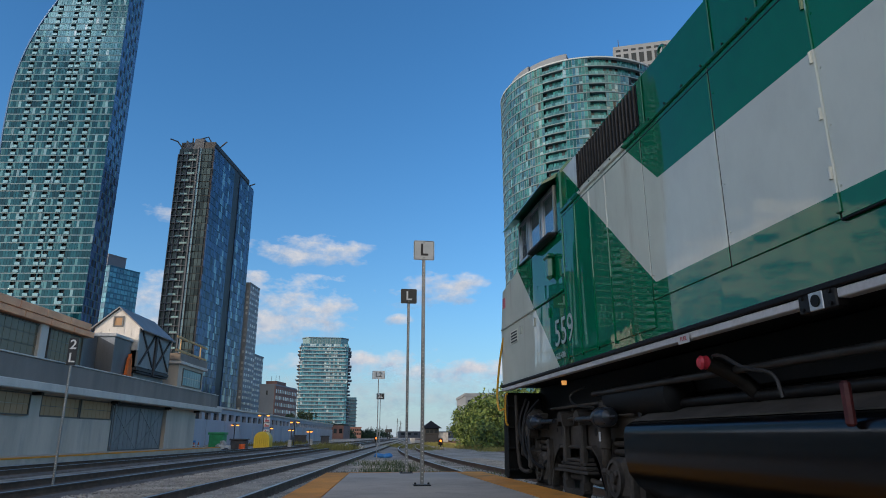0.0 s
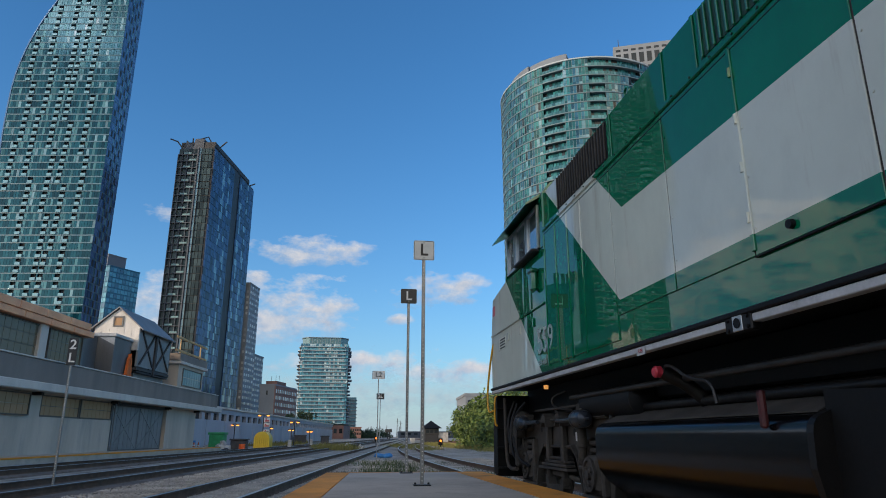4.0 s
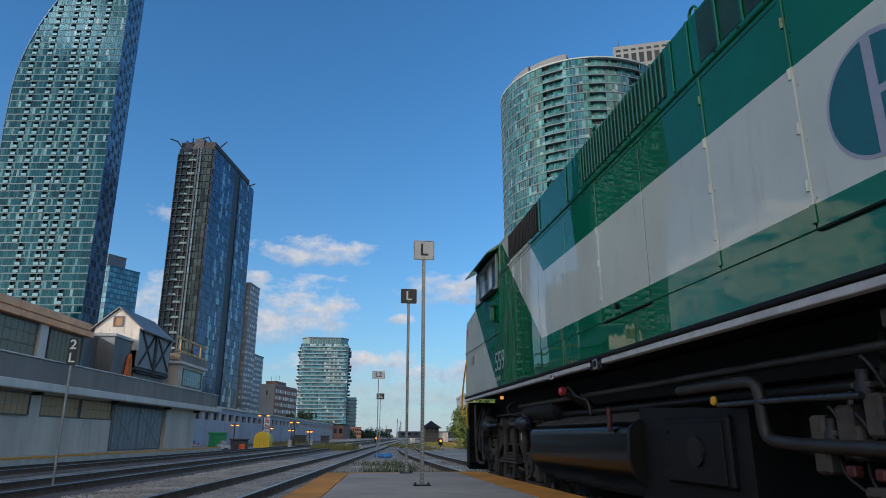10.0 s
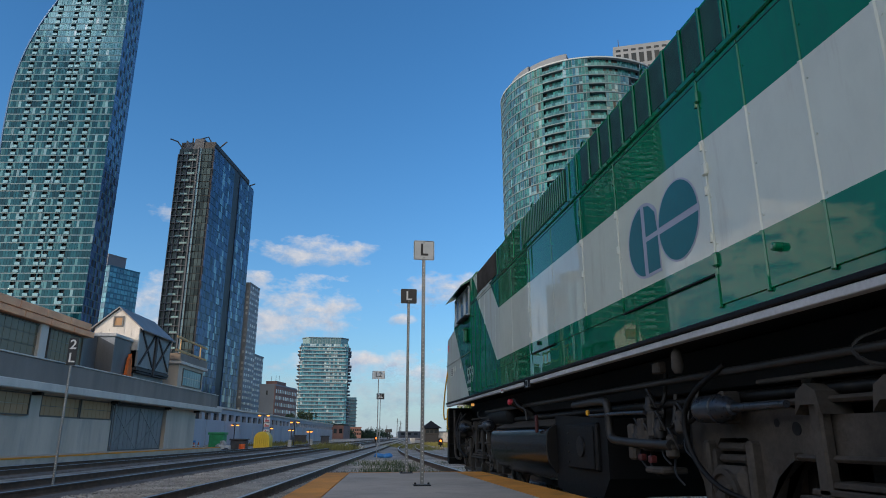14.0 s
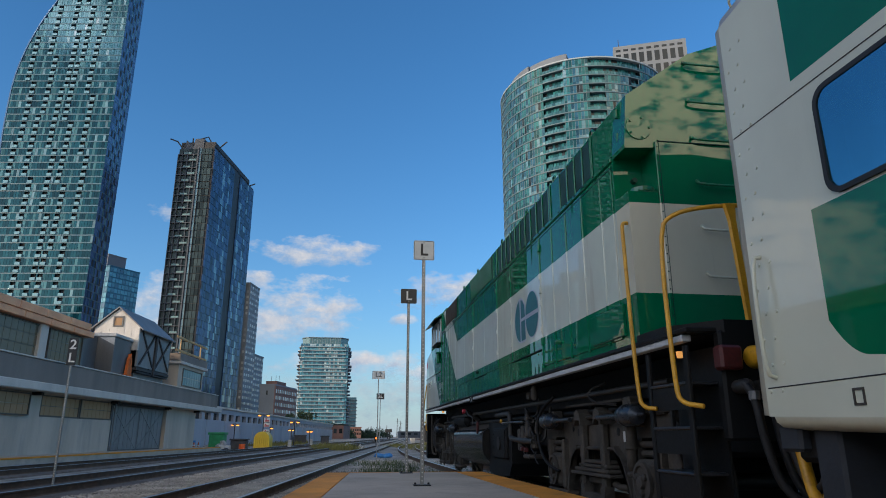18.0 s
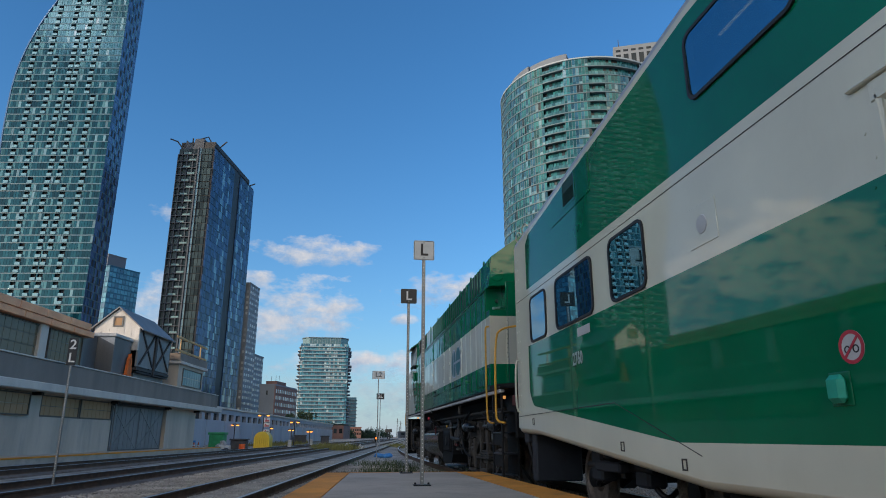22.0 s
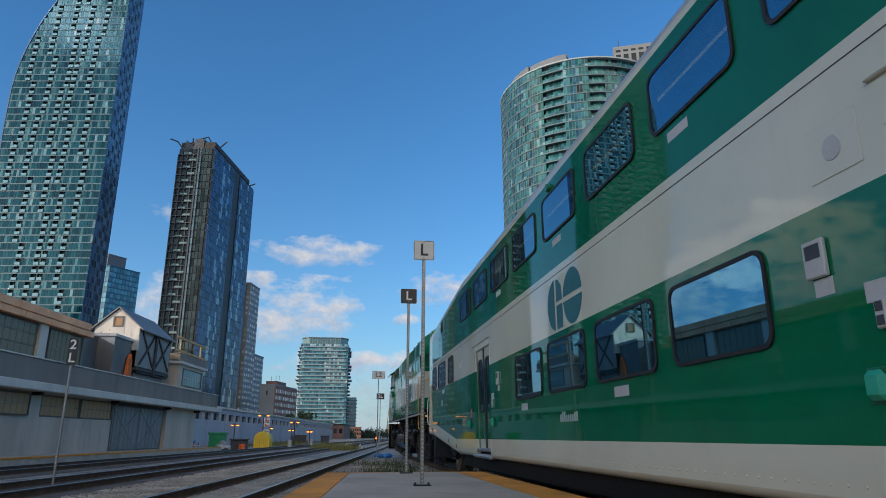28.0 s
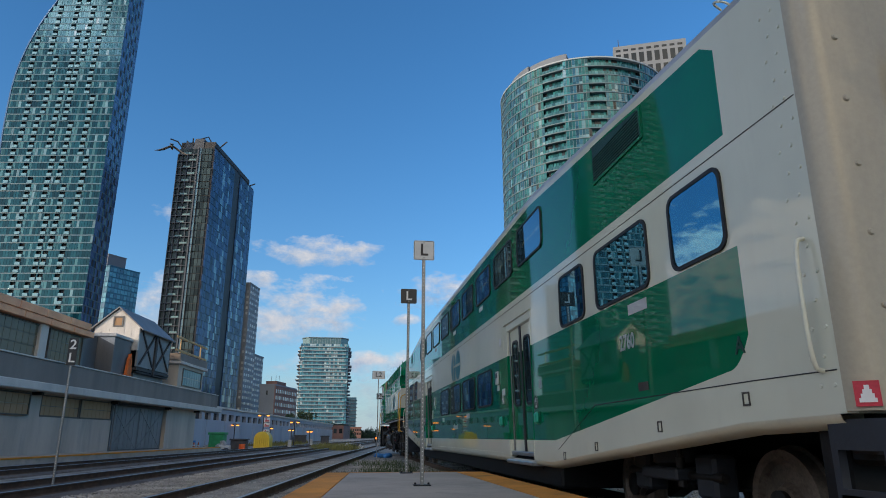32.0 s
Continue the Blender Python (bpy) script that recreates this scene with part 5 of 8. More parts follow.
def truck(parent, yc, base, r):
    """A two-axle swing-hanger truck: deep cast side frames, U-shaped hangers, spring plank, axle boxes, brake gear."""
    t = new("truck")
    t.parent = parent
    tagged(t, "grimy brown-grey cast-steel truck with swing hangers")
    h = base / 2
    mat = TRUCK_GREY
    half = [(0.0, 1.06), (0.5, 1.06), (0.72, 1.15), (h + 0.42, 1.15), (h + 0.6, 1.04), (h + 0.62, 0.74), (h + 0.5, 0.58), (h + 0.44, 0.28), (h + 0.25, 0.28), (h + 0.25, 0.84), (h + 0.18, 0.92), (h - 0.18, 0.92), (h - 0.25, 0.84), (h - 0.25, 0.28),
            (h - 0.4, 0.28), (h - 0.46, 0.48), (h - 0.56, 0.68), (h - 0.72, 0.79), (0.3, 0.81), (0.0, 0.81)]
    frame_line = half + [(-u, z) for u, z in reversed(half[1:-1])]
    for s in (-1, 1):
        xo = s * 1.12
        lo_hi = lambda a, b: (min(xo + s * a, xo + s * b), max(xo + s * a, xo + s * b))
        def bar(name, a, b, y0, y1, z0, z1, m=mat, c=0.02, label=""):
            x0, x1 = lo_hi(a, b)
            return part(name, Mesh().bbox(x0, x1, min(y0, y1), max(y0, y1), z0, z1, c), m, t, label)
        f = part("side_frame", Mesh().prism([(yc + u, z) for u, z in frame_line], xo - 0.07, xo + 0.07, "x"), mat, t, "deep cast side frame")
        # flanges round the casting
        bar("frame_flange", -0.1, 0.13, yc - h - 0.42, yc + h + 0.42, 1.13, 1.17)
        bar("frame_flange", -0.1, 0.12, yc - 0.62, yc + 0.62, 0.78, 0.82)
        for d in (-1, 1):
            part("arch_rib", Mesh().prism([(yc + d * (h - 0.36), 0.28), (yc + d * (h - 0.42), 0.28), (yc + d * (h - 0.5), 0.5), (yc + d * (h - 0.6), 0.7), (yc + d * (h - 0.75), 0.81), (yc + d * 0.6, 0.83), (yc + d * 0.6, 0.78), (yc + d * (h - 0.72), 0.76), (yc + d * (h - 0.54), 0.64), (yc + d * (h - 0.44), 0.46)], *lo_hi(0.05, 0.13), "x"), mat, t)
            # raised black discs stand in for the shade inside the holes
            part("frame_hole", Mesh().turned([(0, 0.045), (s * 0.004, 0.045)], (xo + s * 0.07, yc + d * 0.62, 0.98), "x", 14), BLACK_PAINT, t, "black disc for the shade in a round hole")
            part("frame_hole", Mesh().turned([(0, 0.028), (s * 0.004, 0.028)], (xo + s * 0.07, yc + d * 0.82, 1.02), "x", 12), BLACK_PAINT, t, "black disc for the shade in a round hole")
            ya = yc + d * h
            for e in (-1, 1):
                bar("pedestal", 0.0, 0.15, ya + e * 0.25, ya + e * 0.33, 0.28, 0.9)
                bar("pedestal_wear_plate", 0.02, 0.12, ya + e * 0.21, ya + e * 0.25, 0.34, 0.84, GRIME)
            bar("pedestal_tie", -0.02, 0.14, ya - 0.42, ya + 0.42, 0.2, 0.27)
            for e in (-0.34, 0.34):
                part("bolt", Mesh().turned([(0, 0.022), (0.04, 0.02)], (xo + s * 0.1, ya + e, 0.165), "z", 6), mat, t)
            # axle box with rubber pads above it and a round cover
            bar("axle_box", 0.0, 0.17, ya - 0.21, ya + 0.21, 0.3, 0.72, mat, 0.05, "stout axle box")
            for k in range(2):
                bar("spring_pad", -0.04, 0.1, ya - 0.19, ya + 0.19, 0.74 + k * 0.085, 0.8 + k * 0.085, GRIME)
            part("axle_cover", Mesh().turned([(0, 0.19), (s * 0.03, 0.19), (s * 0.035, 0.155), (s * 0.012, 0.15), (s * 0.012, 0.06), (s * 0.05, 0.055), (s * 0.055, 0.02)], (xo + s * 0.17, ya, r), "x", 24), GRIME, t, "round bearing cover", 35)
            for a in range(3):
                part("cover_bolt", Mesh().turned([(0, 0.034), (s * 0.03, 0.03), (s * 0.034, 0.014)], (xo + s * 0.182, ya + 0.1 * math.cos(a * 2.094 + 0.5), r + 0.1 * math.sin(a * 2.094 + 0.5)), "x", 8), mat, t)
            # brake cylinder over each end of the frame, its rod and lever
            prof = [(-0.13, 0.012), (-0.02, 0.02), (0.0, 0.06), (0.015, 0.09), (0.05, 0.102), (0.24, 0.102), (0.245, 0.108), (0.275, 0.108), (0.28, 0.095), (0.36, 0.09), (0.4, 0.06), (0.45, 0.055), (0.46, 0.032), (1.05, 0.026)]
            part("brake_cylinder", Mesh().turned([(-d * a, b) for a, b in prof], (xo + s * 0.24, ya + d * 0.13, 1.13), "y", 22), CYLINDER, t, "dark steel brake cylinder with its rod", 40)
            bar("cylinder_bracket", 0.06, 0.22, ya - d * 0.16, ya - d * 0.08, 1.02, 1.26)
            part("brake_lever", Mesh().prism([(yc + d * 0.66, 1.36), (yc + d * 0.76, 1.36), (yc + d * 0.86, 0.5), (yc + d * 0.78, 0.46)], *lo_hi(-0.16, -0.12), "x"), mat, t)
            part("brake_shoe", Mesh().prism(arc(ya, r, r + 0.1, 150, 200, 5) + arc(ya, r, r + 0.035, 200, 150, 5), s * 0.76 - 0.06, s * 0.76 + 0.06, "x"), GRIME, t)
            part("brake_beam", Mesh().tube([(xo - s * 0.12, yc + d * 0.7, 0.42), (xo + s * 0.06, yc + d * 0.62, 0.4), (xo + s * 0.1, yc + d * 0.5, 0.44)], 0.035, 8), mat, t, "", 50)
        # U-shaped swing hangers that carry the spring plank
        for d in (-1, 1):
            bar("hanger_strap", 0.08, 0.16, yc + d * 0.32 - 0.055, yc + d * 0.32 + 0.055, 0.3, 1.18, mat, 0.015)
            part("hanger_cap", Mesh().prism([(yc + d * 0.32 - 0.12, 1.06), (yc + d * 0.32 - 0.09, 1.2), (yc + d * 0.32, 1.25), (yc + d * 0.32 + 0.09, 1.2), (yc + d * 0.32 + 0.12, 1.06), (yc + d * 0.32 + 0.06, 1.12), (yc + d * 0.32 - 0.06, 1.12)], *lo_hi(-0.02, 0.2), "x"), mat, t)
        part("hanger_foot", Mesh().prism([(yc - 0.38, 0.4), (yc - 0.36, 0.28), (yc - 0.28, 0.22), (yc + 0.28, 0.22), (yc + 0.36, 0.28), (yc + 0.38, 0.4), (yc + 0.27, 0.4), (yc + 0.24, 0.31), (yc - 0.24, 0.31), (yc - 0.27, 0.4)], *lo_hi(0.06, 0.17), "x"), mat, t)
        for k in range(4):
            bar("leaf_spring", -0.08, 0.2 - 0.02 * k, yc - 0.62 + k * 0.09, yc + 0.62 - k * 0.09, 0.5 + k * 0.045, 0.535 + k * 0.045, mat, 0.006)
        bar("spring_seat", -0.1, 0.12, yc - 0.24, yc + 0.24, 0.41, 0.5, GRIME)
        part("damper", Mesh().turned([(0, 0.025), (0.03, 0.05), (0.2, 0.05), (0.21, 0.065), (0.5, 0.065), (0.52, 0.04), (0.56, 0.05), (0.62, 0.03)], (xo + s * 0.17, yc - 1.14, 0.6), "z", 16), mat, t, "upright damper", 40)
        bar("damper_label", 0.232, 0.236, yc - 1.17, yc - 1.12, 0.88, 0.98, STICKER, 0.001, "small white label")
        bar("damper_bracket", 0.02, 0.2, yc - 1.22, yc - 1.06, 1.17, 1.32)
        bar("damper_foot", 0.02, 0.22, yc - 1.2, yc - 1.08, 0.54, 0.6)
        part("brake_rod", Mesh().tube([(xo + s * 0.12, yc - 0.9, 1.3), (xo + s * 0.12, yc + 0.9, 1.3)], 0.018, 8), mat, t, "", 50)
        part("air_hose", Mesh().tube([(xo + s * 0.2, yc + h - 0.2, 1.45), (xo + s * 0.28, yc + h + 0.1, 1.3), (xo + s * 0.3, yc + h + 0.29, 1.13), (xo + s * 0.3, yc + h + 0.3, 0.94), (xo + s * 0.3, yc + h + 0.16, 0.72), (xo + s * 0.28, yc + h - 0.1, 0.56), (xo + s * 0.2, yc + h - 0.3, 0.5)], 0.021, 8), BLACK_PAINT, t, "black air hose", 60)
        part("sand_pipe", Mesh().tube([(xo + s * 0.1, yc - h - 0.55, 1.4), (xo + s * 0.12, yc - h - 0.6, 0.7), (s * 0.78, yc - h - r, 0.12)], 0.022, 6), COPPER_PIPE, t, "", 50)
        part("cable_loop", Mesh().tube([(xo + s * 0.05, yc - 0.3, 1.52), (xo + s * 0.2, yc - 0.1, 1.45), (xo + s * 0.2, yc - 0.2, 1.3), (xo + s * 0.1, yc - 0.7, 1.26)], 0.014, 6), COPPER_PIPE, t, "", 50)
    part("bolster", Mesh().bbox(-1.0, 1.0, yc - 0.3, yc + 0.3, 0.5, 1.0, 0.05), DARK_STEEL, t)
    for d in (-1, 1):
        part("end_beam", Mesh().bbox(-1.0, 1.0, yc + d * (h + 0.55) - 0.05, yc + d * (h + 0.55) + 0.05, 0.75, 0.98, 0.02), DARK_STEEL, t)
        part("traction_motor", Mesh().turned([(-0.5, 0.2), (-0.48, 0.34), (0.48, 0.34), (0.5, 0.2)], (0, yc + d * (h - 0.55), 0.56), "x", 16), BLACK_PAINT, t, "dark traction motor", 40)
    for yy in (yc - h, yc + h):
        wheelset(t, yy, r)
    return t


def coach_truck(parent, yc, base=2.59, r=0.42):
    """A coach truck with inside frames, so that the wheels show."""
    t = new("truck")
    t.parent = parent
    tagged(t, "dark inside-framed coach truck")
    h = base / 2
    for s in (-1, 1):
        part("side_frame", Mesh().prism([(yc - h - 0.3, 0.35), (yc - h - 0.2, 0.62), (yc - 0.5, 0.72), (yc + 0.5, 0.72), (yc + h + 0.2, 0.62), (yc + h + 0.3, 0.35), (yc + h - 0.3, 0.3), (yc + 0.5, 0.5), (yc - 0.5, 0.5), (yc - h + 0.3, 0.3)], s * 0.52 - 0.08, s * 0.52 + 0.08, "x"), DARK_STEEL, t)
        part("air_spring", Mesh().turned([(0, 0.2), (0.04, 0.26), (0.16, 0.26), (0.2, 0.2)], (s * 0.95, yc, 0.66), "z", 20), RUBBER, t, "", 40)
        part("spring_seat", Mesh().bbox(min(s * 0.7, s * 1.2), max(s * 0.7, s * 1.2), yc - 0.35, yc + 0.35, 0.55, 0.66, 0.02), BOX_SLATE, t)
        for d in (-1, 1):
            part("brake_unit", Mesh().bbox(min(s * 0.86, s * 1.08), max(s * 0.86, s * 1.08), yc + d * 0.62 - 0.16, yc + d * 0.62 + 0.16, 0.42, 0.78, 0.03), BOX_SLATE, t, "slate-grey brake unit")
            part("brake_arm", Mesh().tube([(s * 0.98, yc + d * 0.62, 0.5), (s * 0.98, yc + d * 0.95, 0.32), (s * 0.8, yc + d * (h - 0.44), 0.42)], 0.03, 8), DARK_STEEL, t, "", 50)
            part("axle_hub", Mesh().turned([(0, 0.12), (s * 0.04, 0.12), (s * 0.06, 0.07)], (s * 0.84, yc + d * h, r), "x", 18), DARK_STEEL, t, "", 40)
        part("torsion_bar", Mesh().tube([(s * 1.05, yc - 0.9, 0.6), (s * 1.05, yc + 0.9, 0.6)], 0.04, 8), DARK_STEEL, t, "", 50)
        part("damper", Mesh().turned([(0, 0.04), (0.25, 0.04), (0.26, 0.025), (0.5, 0.025)], (s * 1.12, yc - 0.3, 0.5), "z", 12), DARK_STEEL, t, "", 40)
    part("bolster", Mesh().bbox(-0.7, 0.7, yc - 0.35, yc + 0.35, 0.45, 0.72, 0.03), DARK_STEEL, t)
    for d in (-1, 1):
        wheelset(t, yc + d * h, r)
    return t


def window(parent, x, y0, y1, z0, z1, r=0.1, frame_w=0.03, glass=None, label="", name="window"):
    """A rubber-framed pane on the side that faces -x."""
    o = rounded(y0, y1, z0, z1, r)
    i = rounded(y0 + frame_w, y1 - frame_w, z0 + frame_w, z1 - frame_w, max(0.02, r - frame_w * 0.6))
    f = part(name, ring(o, i, x - 0.018, x + 0.004), RUBBER, parent, label or "black rubber-framed window")
    zc = (z0 + z1) / 2
    me = Mesh().prism(i, x - 0.008, x - 0.004, "x")
    me.v = [(q[0] - 0.012 * (q[2] - zc), q[1], q[2]) for q in me.v]   # the panes lean out a little at the top
    part("pane", me, glass or TRAIN_GLASS, f, "dark reflecting glass")
    return f


def emblem(parent, x, yc, zc, k, edge=True):
    """Two round green shapes crossed by a pale bar; k is the height."""
    r = k / 2
    yl, yr = yc + r * 0.92, yc - r * 0.98
    g = 0.035 * k
    d = x - 0.003
    if edge:
        part("emblem_edge", Mesh().prism(arc(yr, zc, r * 1.07, 0, 360, 28)[:-1], x - 0.0022, x - 0.0005, "x"), LOGO_EDGE, parent, "pale border of the round mark")
        part("emblem_edge", Mesh().prism(arc(yl, zc, r * 1.07, -90, 142, 20) + [(yl - r * 0.86, zc + r * 0.1), (yl - r * 0.86, zc - r * 1.07)], x - 0.0025, x - 0.0007, "x"), LOGO_EDGE, parent)
    # right disc in two halves
    for a0, a1, dz in ((4, 176, g), (184, 356, -g)):
        part("emblem_half", Mesh().prism(arc(yr, zc + dz * 0.3, r, a0, a1, 18), d - 0.001, d, "x"), LOGO_GREEN, parent)
    # left shape in two pieces with an upright pale bar
    part("emblem_half", Mesh().prism(arc(yl, zc, r, -84, 84, 18), d - 0.001, d, "x"), LOGO_GREEN, parent)
    part("emblem_half", Mesh().prism([(yl - g * 1.5, zc + g), (yl - g * 1.5, zc + r * 0.97), (yl - r * 0.4, zc + r * 0.9), (yl - r * 0.72, zc + r * 0.62), (yl - r * 0.8, zc + g)], d - 0.001, d, "x"), LOGO_GREEN, parent)
    part("emblem_half", Mesh().prism([(yl - g * 1.5, zc - g), (yl - r * 0.8, zc - g), (yl - r * 0.8, zc - r * 0.98), (yl - g * 1.5, zc - r * 0.98)], d - 0.001, d, "x"), LOGO_GREEN, parent)


def coach_door(c, y0, y1):
    """Recessed double sliding doors that kick out at the foot: y0 is the front edge, y1 the rear edge."""
    zb, zt = 0.72, 2.6
    face = CX + 0.035
    ym = (y0 + y1) / 2
    d = new("double_door")
    d.parent = c
    tagged(d, "closed double sliding doors with tall windows")
    def lean(me):
        """The leaves stand deeper in their opening at the foot than at the head."""
        me.v = [(q[0] + 0.024 * (zt - q[2]), q[1], q[2]) for q in me.v]
        return me
    for a, b in ((y0 - 0.006, ym + 0.012), (ym - 0.012, y1 + 0.006)):
        lo, hi = min(a, b), max(a, b)
        cy = (lo + hi) / 2
        o, i = rounded(cy - 0.185, cy + 0.185, 1.38, 2.4, 0.11), rounded(cy - 0.152, cy + 0.152, 1.413, 2.367, 0.085)
        part("door_leaf", lean(pierced([(lo, zb), (hi, zb), (hi, zt), (lo, zt)], [i], face, face + 0.03)), COACH_PAINT, d)
        part("window_frame", lean(ring(o, i, face - 0.014, face + 0.004)), RUBBER, d)
        part("pane", lean(Mesh().prism(i, face - 0.006, face - 0.002, "x")), DOOR_GLASS, d, "dark reflecting glass")
    part("door_seal", lean(Mesh().bbox(face - 0.018, face + 0.002, ym - 0.05, ym + 0.05, zb, zt, 0.008)), RUBBER, d, "broad black rubber seal")
    for yy, s in ((y0, 1), (y1, -1)):
        part("door_jamb", Mesh().bbox(CX - 0.008, CX + 0.12, min(yy - s * 0.006, yy + s * 0.06), max(yy - s * 0.006, yy + s * 0.06), zb - 0.1, zt + 0.05, 0.028), COACH_PAINT, d)
        part("door_strip", lean(Mesh().bbox(face - 0.02, face - 0.002, min(yy - s * 0.008, yy - s * 0.04), max(yy - s * 0.008, yy - s * 0.04), zb, zt, 0.003)), GALV, d, "riveted aluminium strip")
        for k in range(11):
            part("rivet", lean(Mesh().turned([(0, 0.009), (-0.006, 0.006)], (face - 0.02, yy - s * 0.024, 0.88 + k * 0.16), "x", 6)), GALV, d)
        for k in range(12):
            part("rivet", Mesh().turned([(0, 0.01), (-0.005, 0.007)], (CX, yy + s * (0.1 + 0.04 * (k % 2)), 0.8 + k * 0.15), "x", 6), COACH_PAINT, d)
    part("door_header", Mesh().prism([(CX - 0.008, zt + 0.1), (CX - 0.008, zt - 0.005), (CX + 0.01, zt - 0.02), (CX + 0.2, zt - 0.02), (CX + 0.2, zt + 0.1)], y1 - 0.06, y0 + 0.06, "y"), COACH_WHITE, d)
    for k in range(9):
        part("header_bolt", Mesh().turned([(0, 0.01), (-0.008, 0.007)], (CX + 0.09, y1 + 0.08 + k * 0.145, zt - 0.02), "z", 6), GRIME, d)
    part("drip_rail", Mesh().bbox(CX - 0.03, CX + 0.01, y1 - 0.08, y0 + 0.2, zt + 0.105, zt + 0.125, 0.009), COACH_WHITE, d, "thin white drip rail")
    part("threshold", Mesh().bbox(CX + 0.015, CX + 0.2, y1 - 0.0, y0 + 0.0, zb - 0.06, zb - 0.004, 0.008), ALU, d, "ribbed aluminium threshold")
    part("step", Mesh().bbox(CX - 0.05, CX + 0.2, y1 - 0.05, y0 + 0.06, 0.54, 0.595, 0.012), ALU, d, "folding aluminium step")
    part("step_riser", Mesh().box(CX + 0.12, CX + 0.15, y1, y0, 0.5, zb - 0.05), BLACK_PAINT, d)
    # the vestibule behind the glass: orange partition, pale stanchion
    part("partition", Mesh().bbox(CX + 0.42, CX + 0.46, y1 + 0.05, ym + 0.1, 1.2, 1.92, 0.01), ORANGE_PANEL, d, "orange vestibule partition")
    part("partition_rail", Mesh().tube([(CX + 0.4, y1 + 0.05, 2.02), (CX + 0.4, y0 - 0.05, 2.02)], 0.018, 8), GALV, d, "", 50)
    part("stanchion", Mesh().tube([(CX + 0.36, ym + 0.3, 1.2), (CX + 0.36, ym + 0.3, 2.6)], 0.018, 8), GALV, d, "", 50)


def pierced(outer, holes, a, b):
    """A plate from x = a to x = b with an outline and holes of (y, z)."""
    loops = [outer] + holes
    flat = [q for lp in loops for q in lp]
    tris = tessellate_polygon([[Vector((q[0], q[1], 0)) for q in lp] for lp in loops])
    n = len(flat)
    me = Mesh()
    fs = [tuple(k) for k in tris] + [tuple(n + i for i in reversed(k)) for k in tris]
    base = 0
    for lp in loops:
        m = len(lp)
        fs += [(base + i, base + (i + 1) % m, n + base + (i + 1) % m, n + base + i) for i in range(m)]
        base += m
    return me.add([(a, y, z) for y, z in flat] + [(b, y, z) for y, z in flat], fs)


def mirror(y):
    return -37.65 - y


def build_coach():
    c = thing("bilevel_coach", "green and white double-deck passenger coach with dark windows", "railway coach", pose(TRAIN_X, 0, 0))
    CARS.append(c)
    D1, D2 = (-13.45, -14.76), (-24.2, -25.53)
    t, TOP, END = 0.07, 4.32, 3.84   # the roof line sinks towards both ends
    rows = [(a, b, 1.46, 2.11) for a, b in ((-16.65, -18.05), (-18.33, -19.72), (-20.02, -21.41), (-21.7, -22.99))]
    rows += [(-11.71 - 1.66 * k, -13.02 - 1.66 * k, 3.47, 4.08) for k in range(9)]
    rows += [(a, b, 2.21, 2.87) for a, b in ((-6.95, -7.72), (-8.13, -9.42), (-9.9, -10.72))]
    rows += [(a, b, 2.21, 2.85) for a, b in ((-26.93, -27.8), (-28.14, -29.42), (-29.83, -30.64))]
    outline = [(-6.15, END), (-6.15, 1.05), (-7.1, 1.02), (-11.35, 0.62), (D1[0], 0.62), (D1[0], 2.62), (D1[1], 2.62), (D1[1], 0.62), (D2[0], 0.62), (D2[0], 2.62), (D2[1], 2.62), (D2[1], 0.62),
               (mirror(-11.35), 0.62), (mirror(-7.1), 1.02), (-31.5, 1.05), (-31.5, END), (-25.825, TOP), (-11.825, TOP)]
    part("side_panel", pierced(outline, [rounded(b + 0.02, a - 0.02, z0 + 0.02, z1 - 0.02, 0.1) for a, b, z0, z1 in rows], CX, CX + t), COACH_PAINT, c)
    part("side_panel", Mesh().prism([(-6.15, END), (-6.15, 1.05), (-7.1, 1.02), (-11.35, 0.62), (mirror(-11.35), 0.62), (mirror(-7.1), 1.02), (-31.5, 1.05), (-31.5, END), (-25.825, TOP), (-11.825, TOP)], -CX - t, -CX, "x"), COACH_PAINT, c)
    # skirt lip under the side
    lip = Mesh()
    path = [(-6.2, 1.05), (-7.1, 1.02), (-11.35, 0.62), (-13.4, 0.62), (-24.2, 0.62), (mirror(-11.35), 0.62), (mirror(-7.1), 1.02), (-31.45, 1.05)]
    vs = []
    for y, z in path:
        vs += [(CX, y, z), (CX + 0.012, y, z - 0.035), (CX + 0.05, y, z - 0.065), (CX + 0.14, y, z - 0.08), (CX + 0.14, y, z)]
    lip.add(vs, [(i * 5 + j, i * 5 + j + 1, i * 5 + j + 6, i * 5 + j + 5) for i in range(len(path) - 1) for j in range(4)])
    part("skirt_lip", lip, COACH_WHITE, c, "rounded white lower edge", 60)
    part("inner_floor", Mesh().box(CX + 0.15, -CX - 0.1, -31.3, -6.3, 1.08, 1.2), BLACK_PAINT, c)
    part("under_box", Mesh().bbox(CX + 0.13, -CX - 0.13, -26.3, -11.4, 0.3, 1.08, 0.03), BLACK_PAINT, c, "dark underfloor casing")
    # black blocks stand in for the unlit inside behind the windows
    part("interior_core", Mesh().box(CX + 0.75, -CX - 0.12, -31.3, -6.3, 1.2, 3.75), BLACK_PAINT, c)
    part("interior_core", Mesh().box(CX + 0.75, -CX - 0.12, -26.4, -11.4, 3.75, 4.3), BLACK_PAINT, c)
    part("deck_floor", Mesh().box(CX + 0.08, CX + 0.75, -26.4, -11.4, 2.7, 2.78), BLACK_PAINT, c)
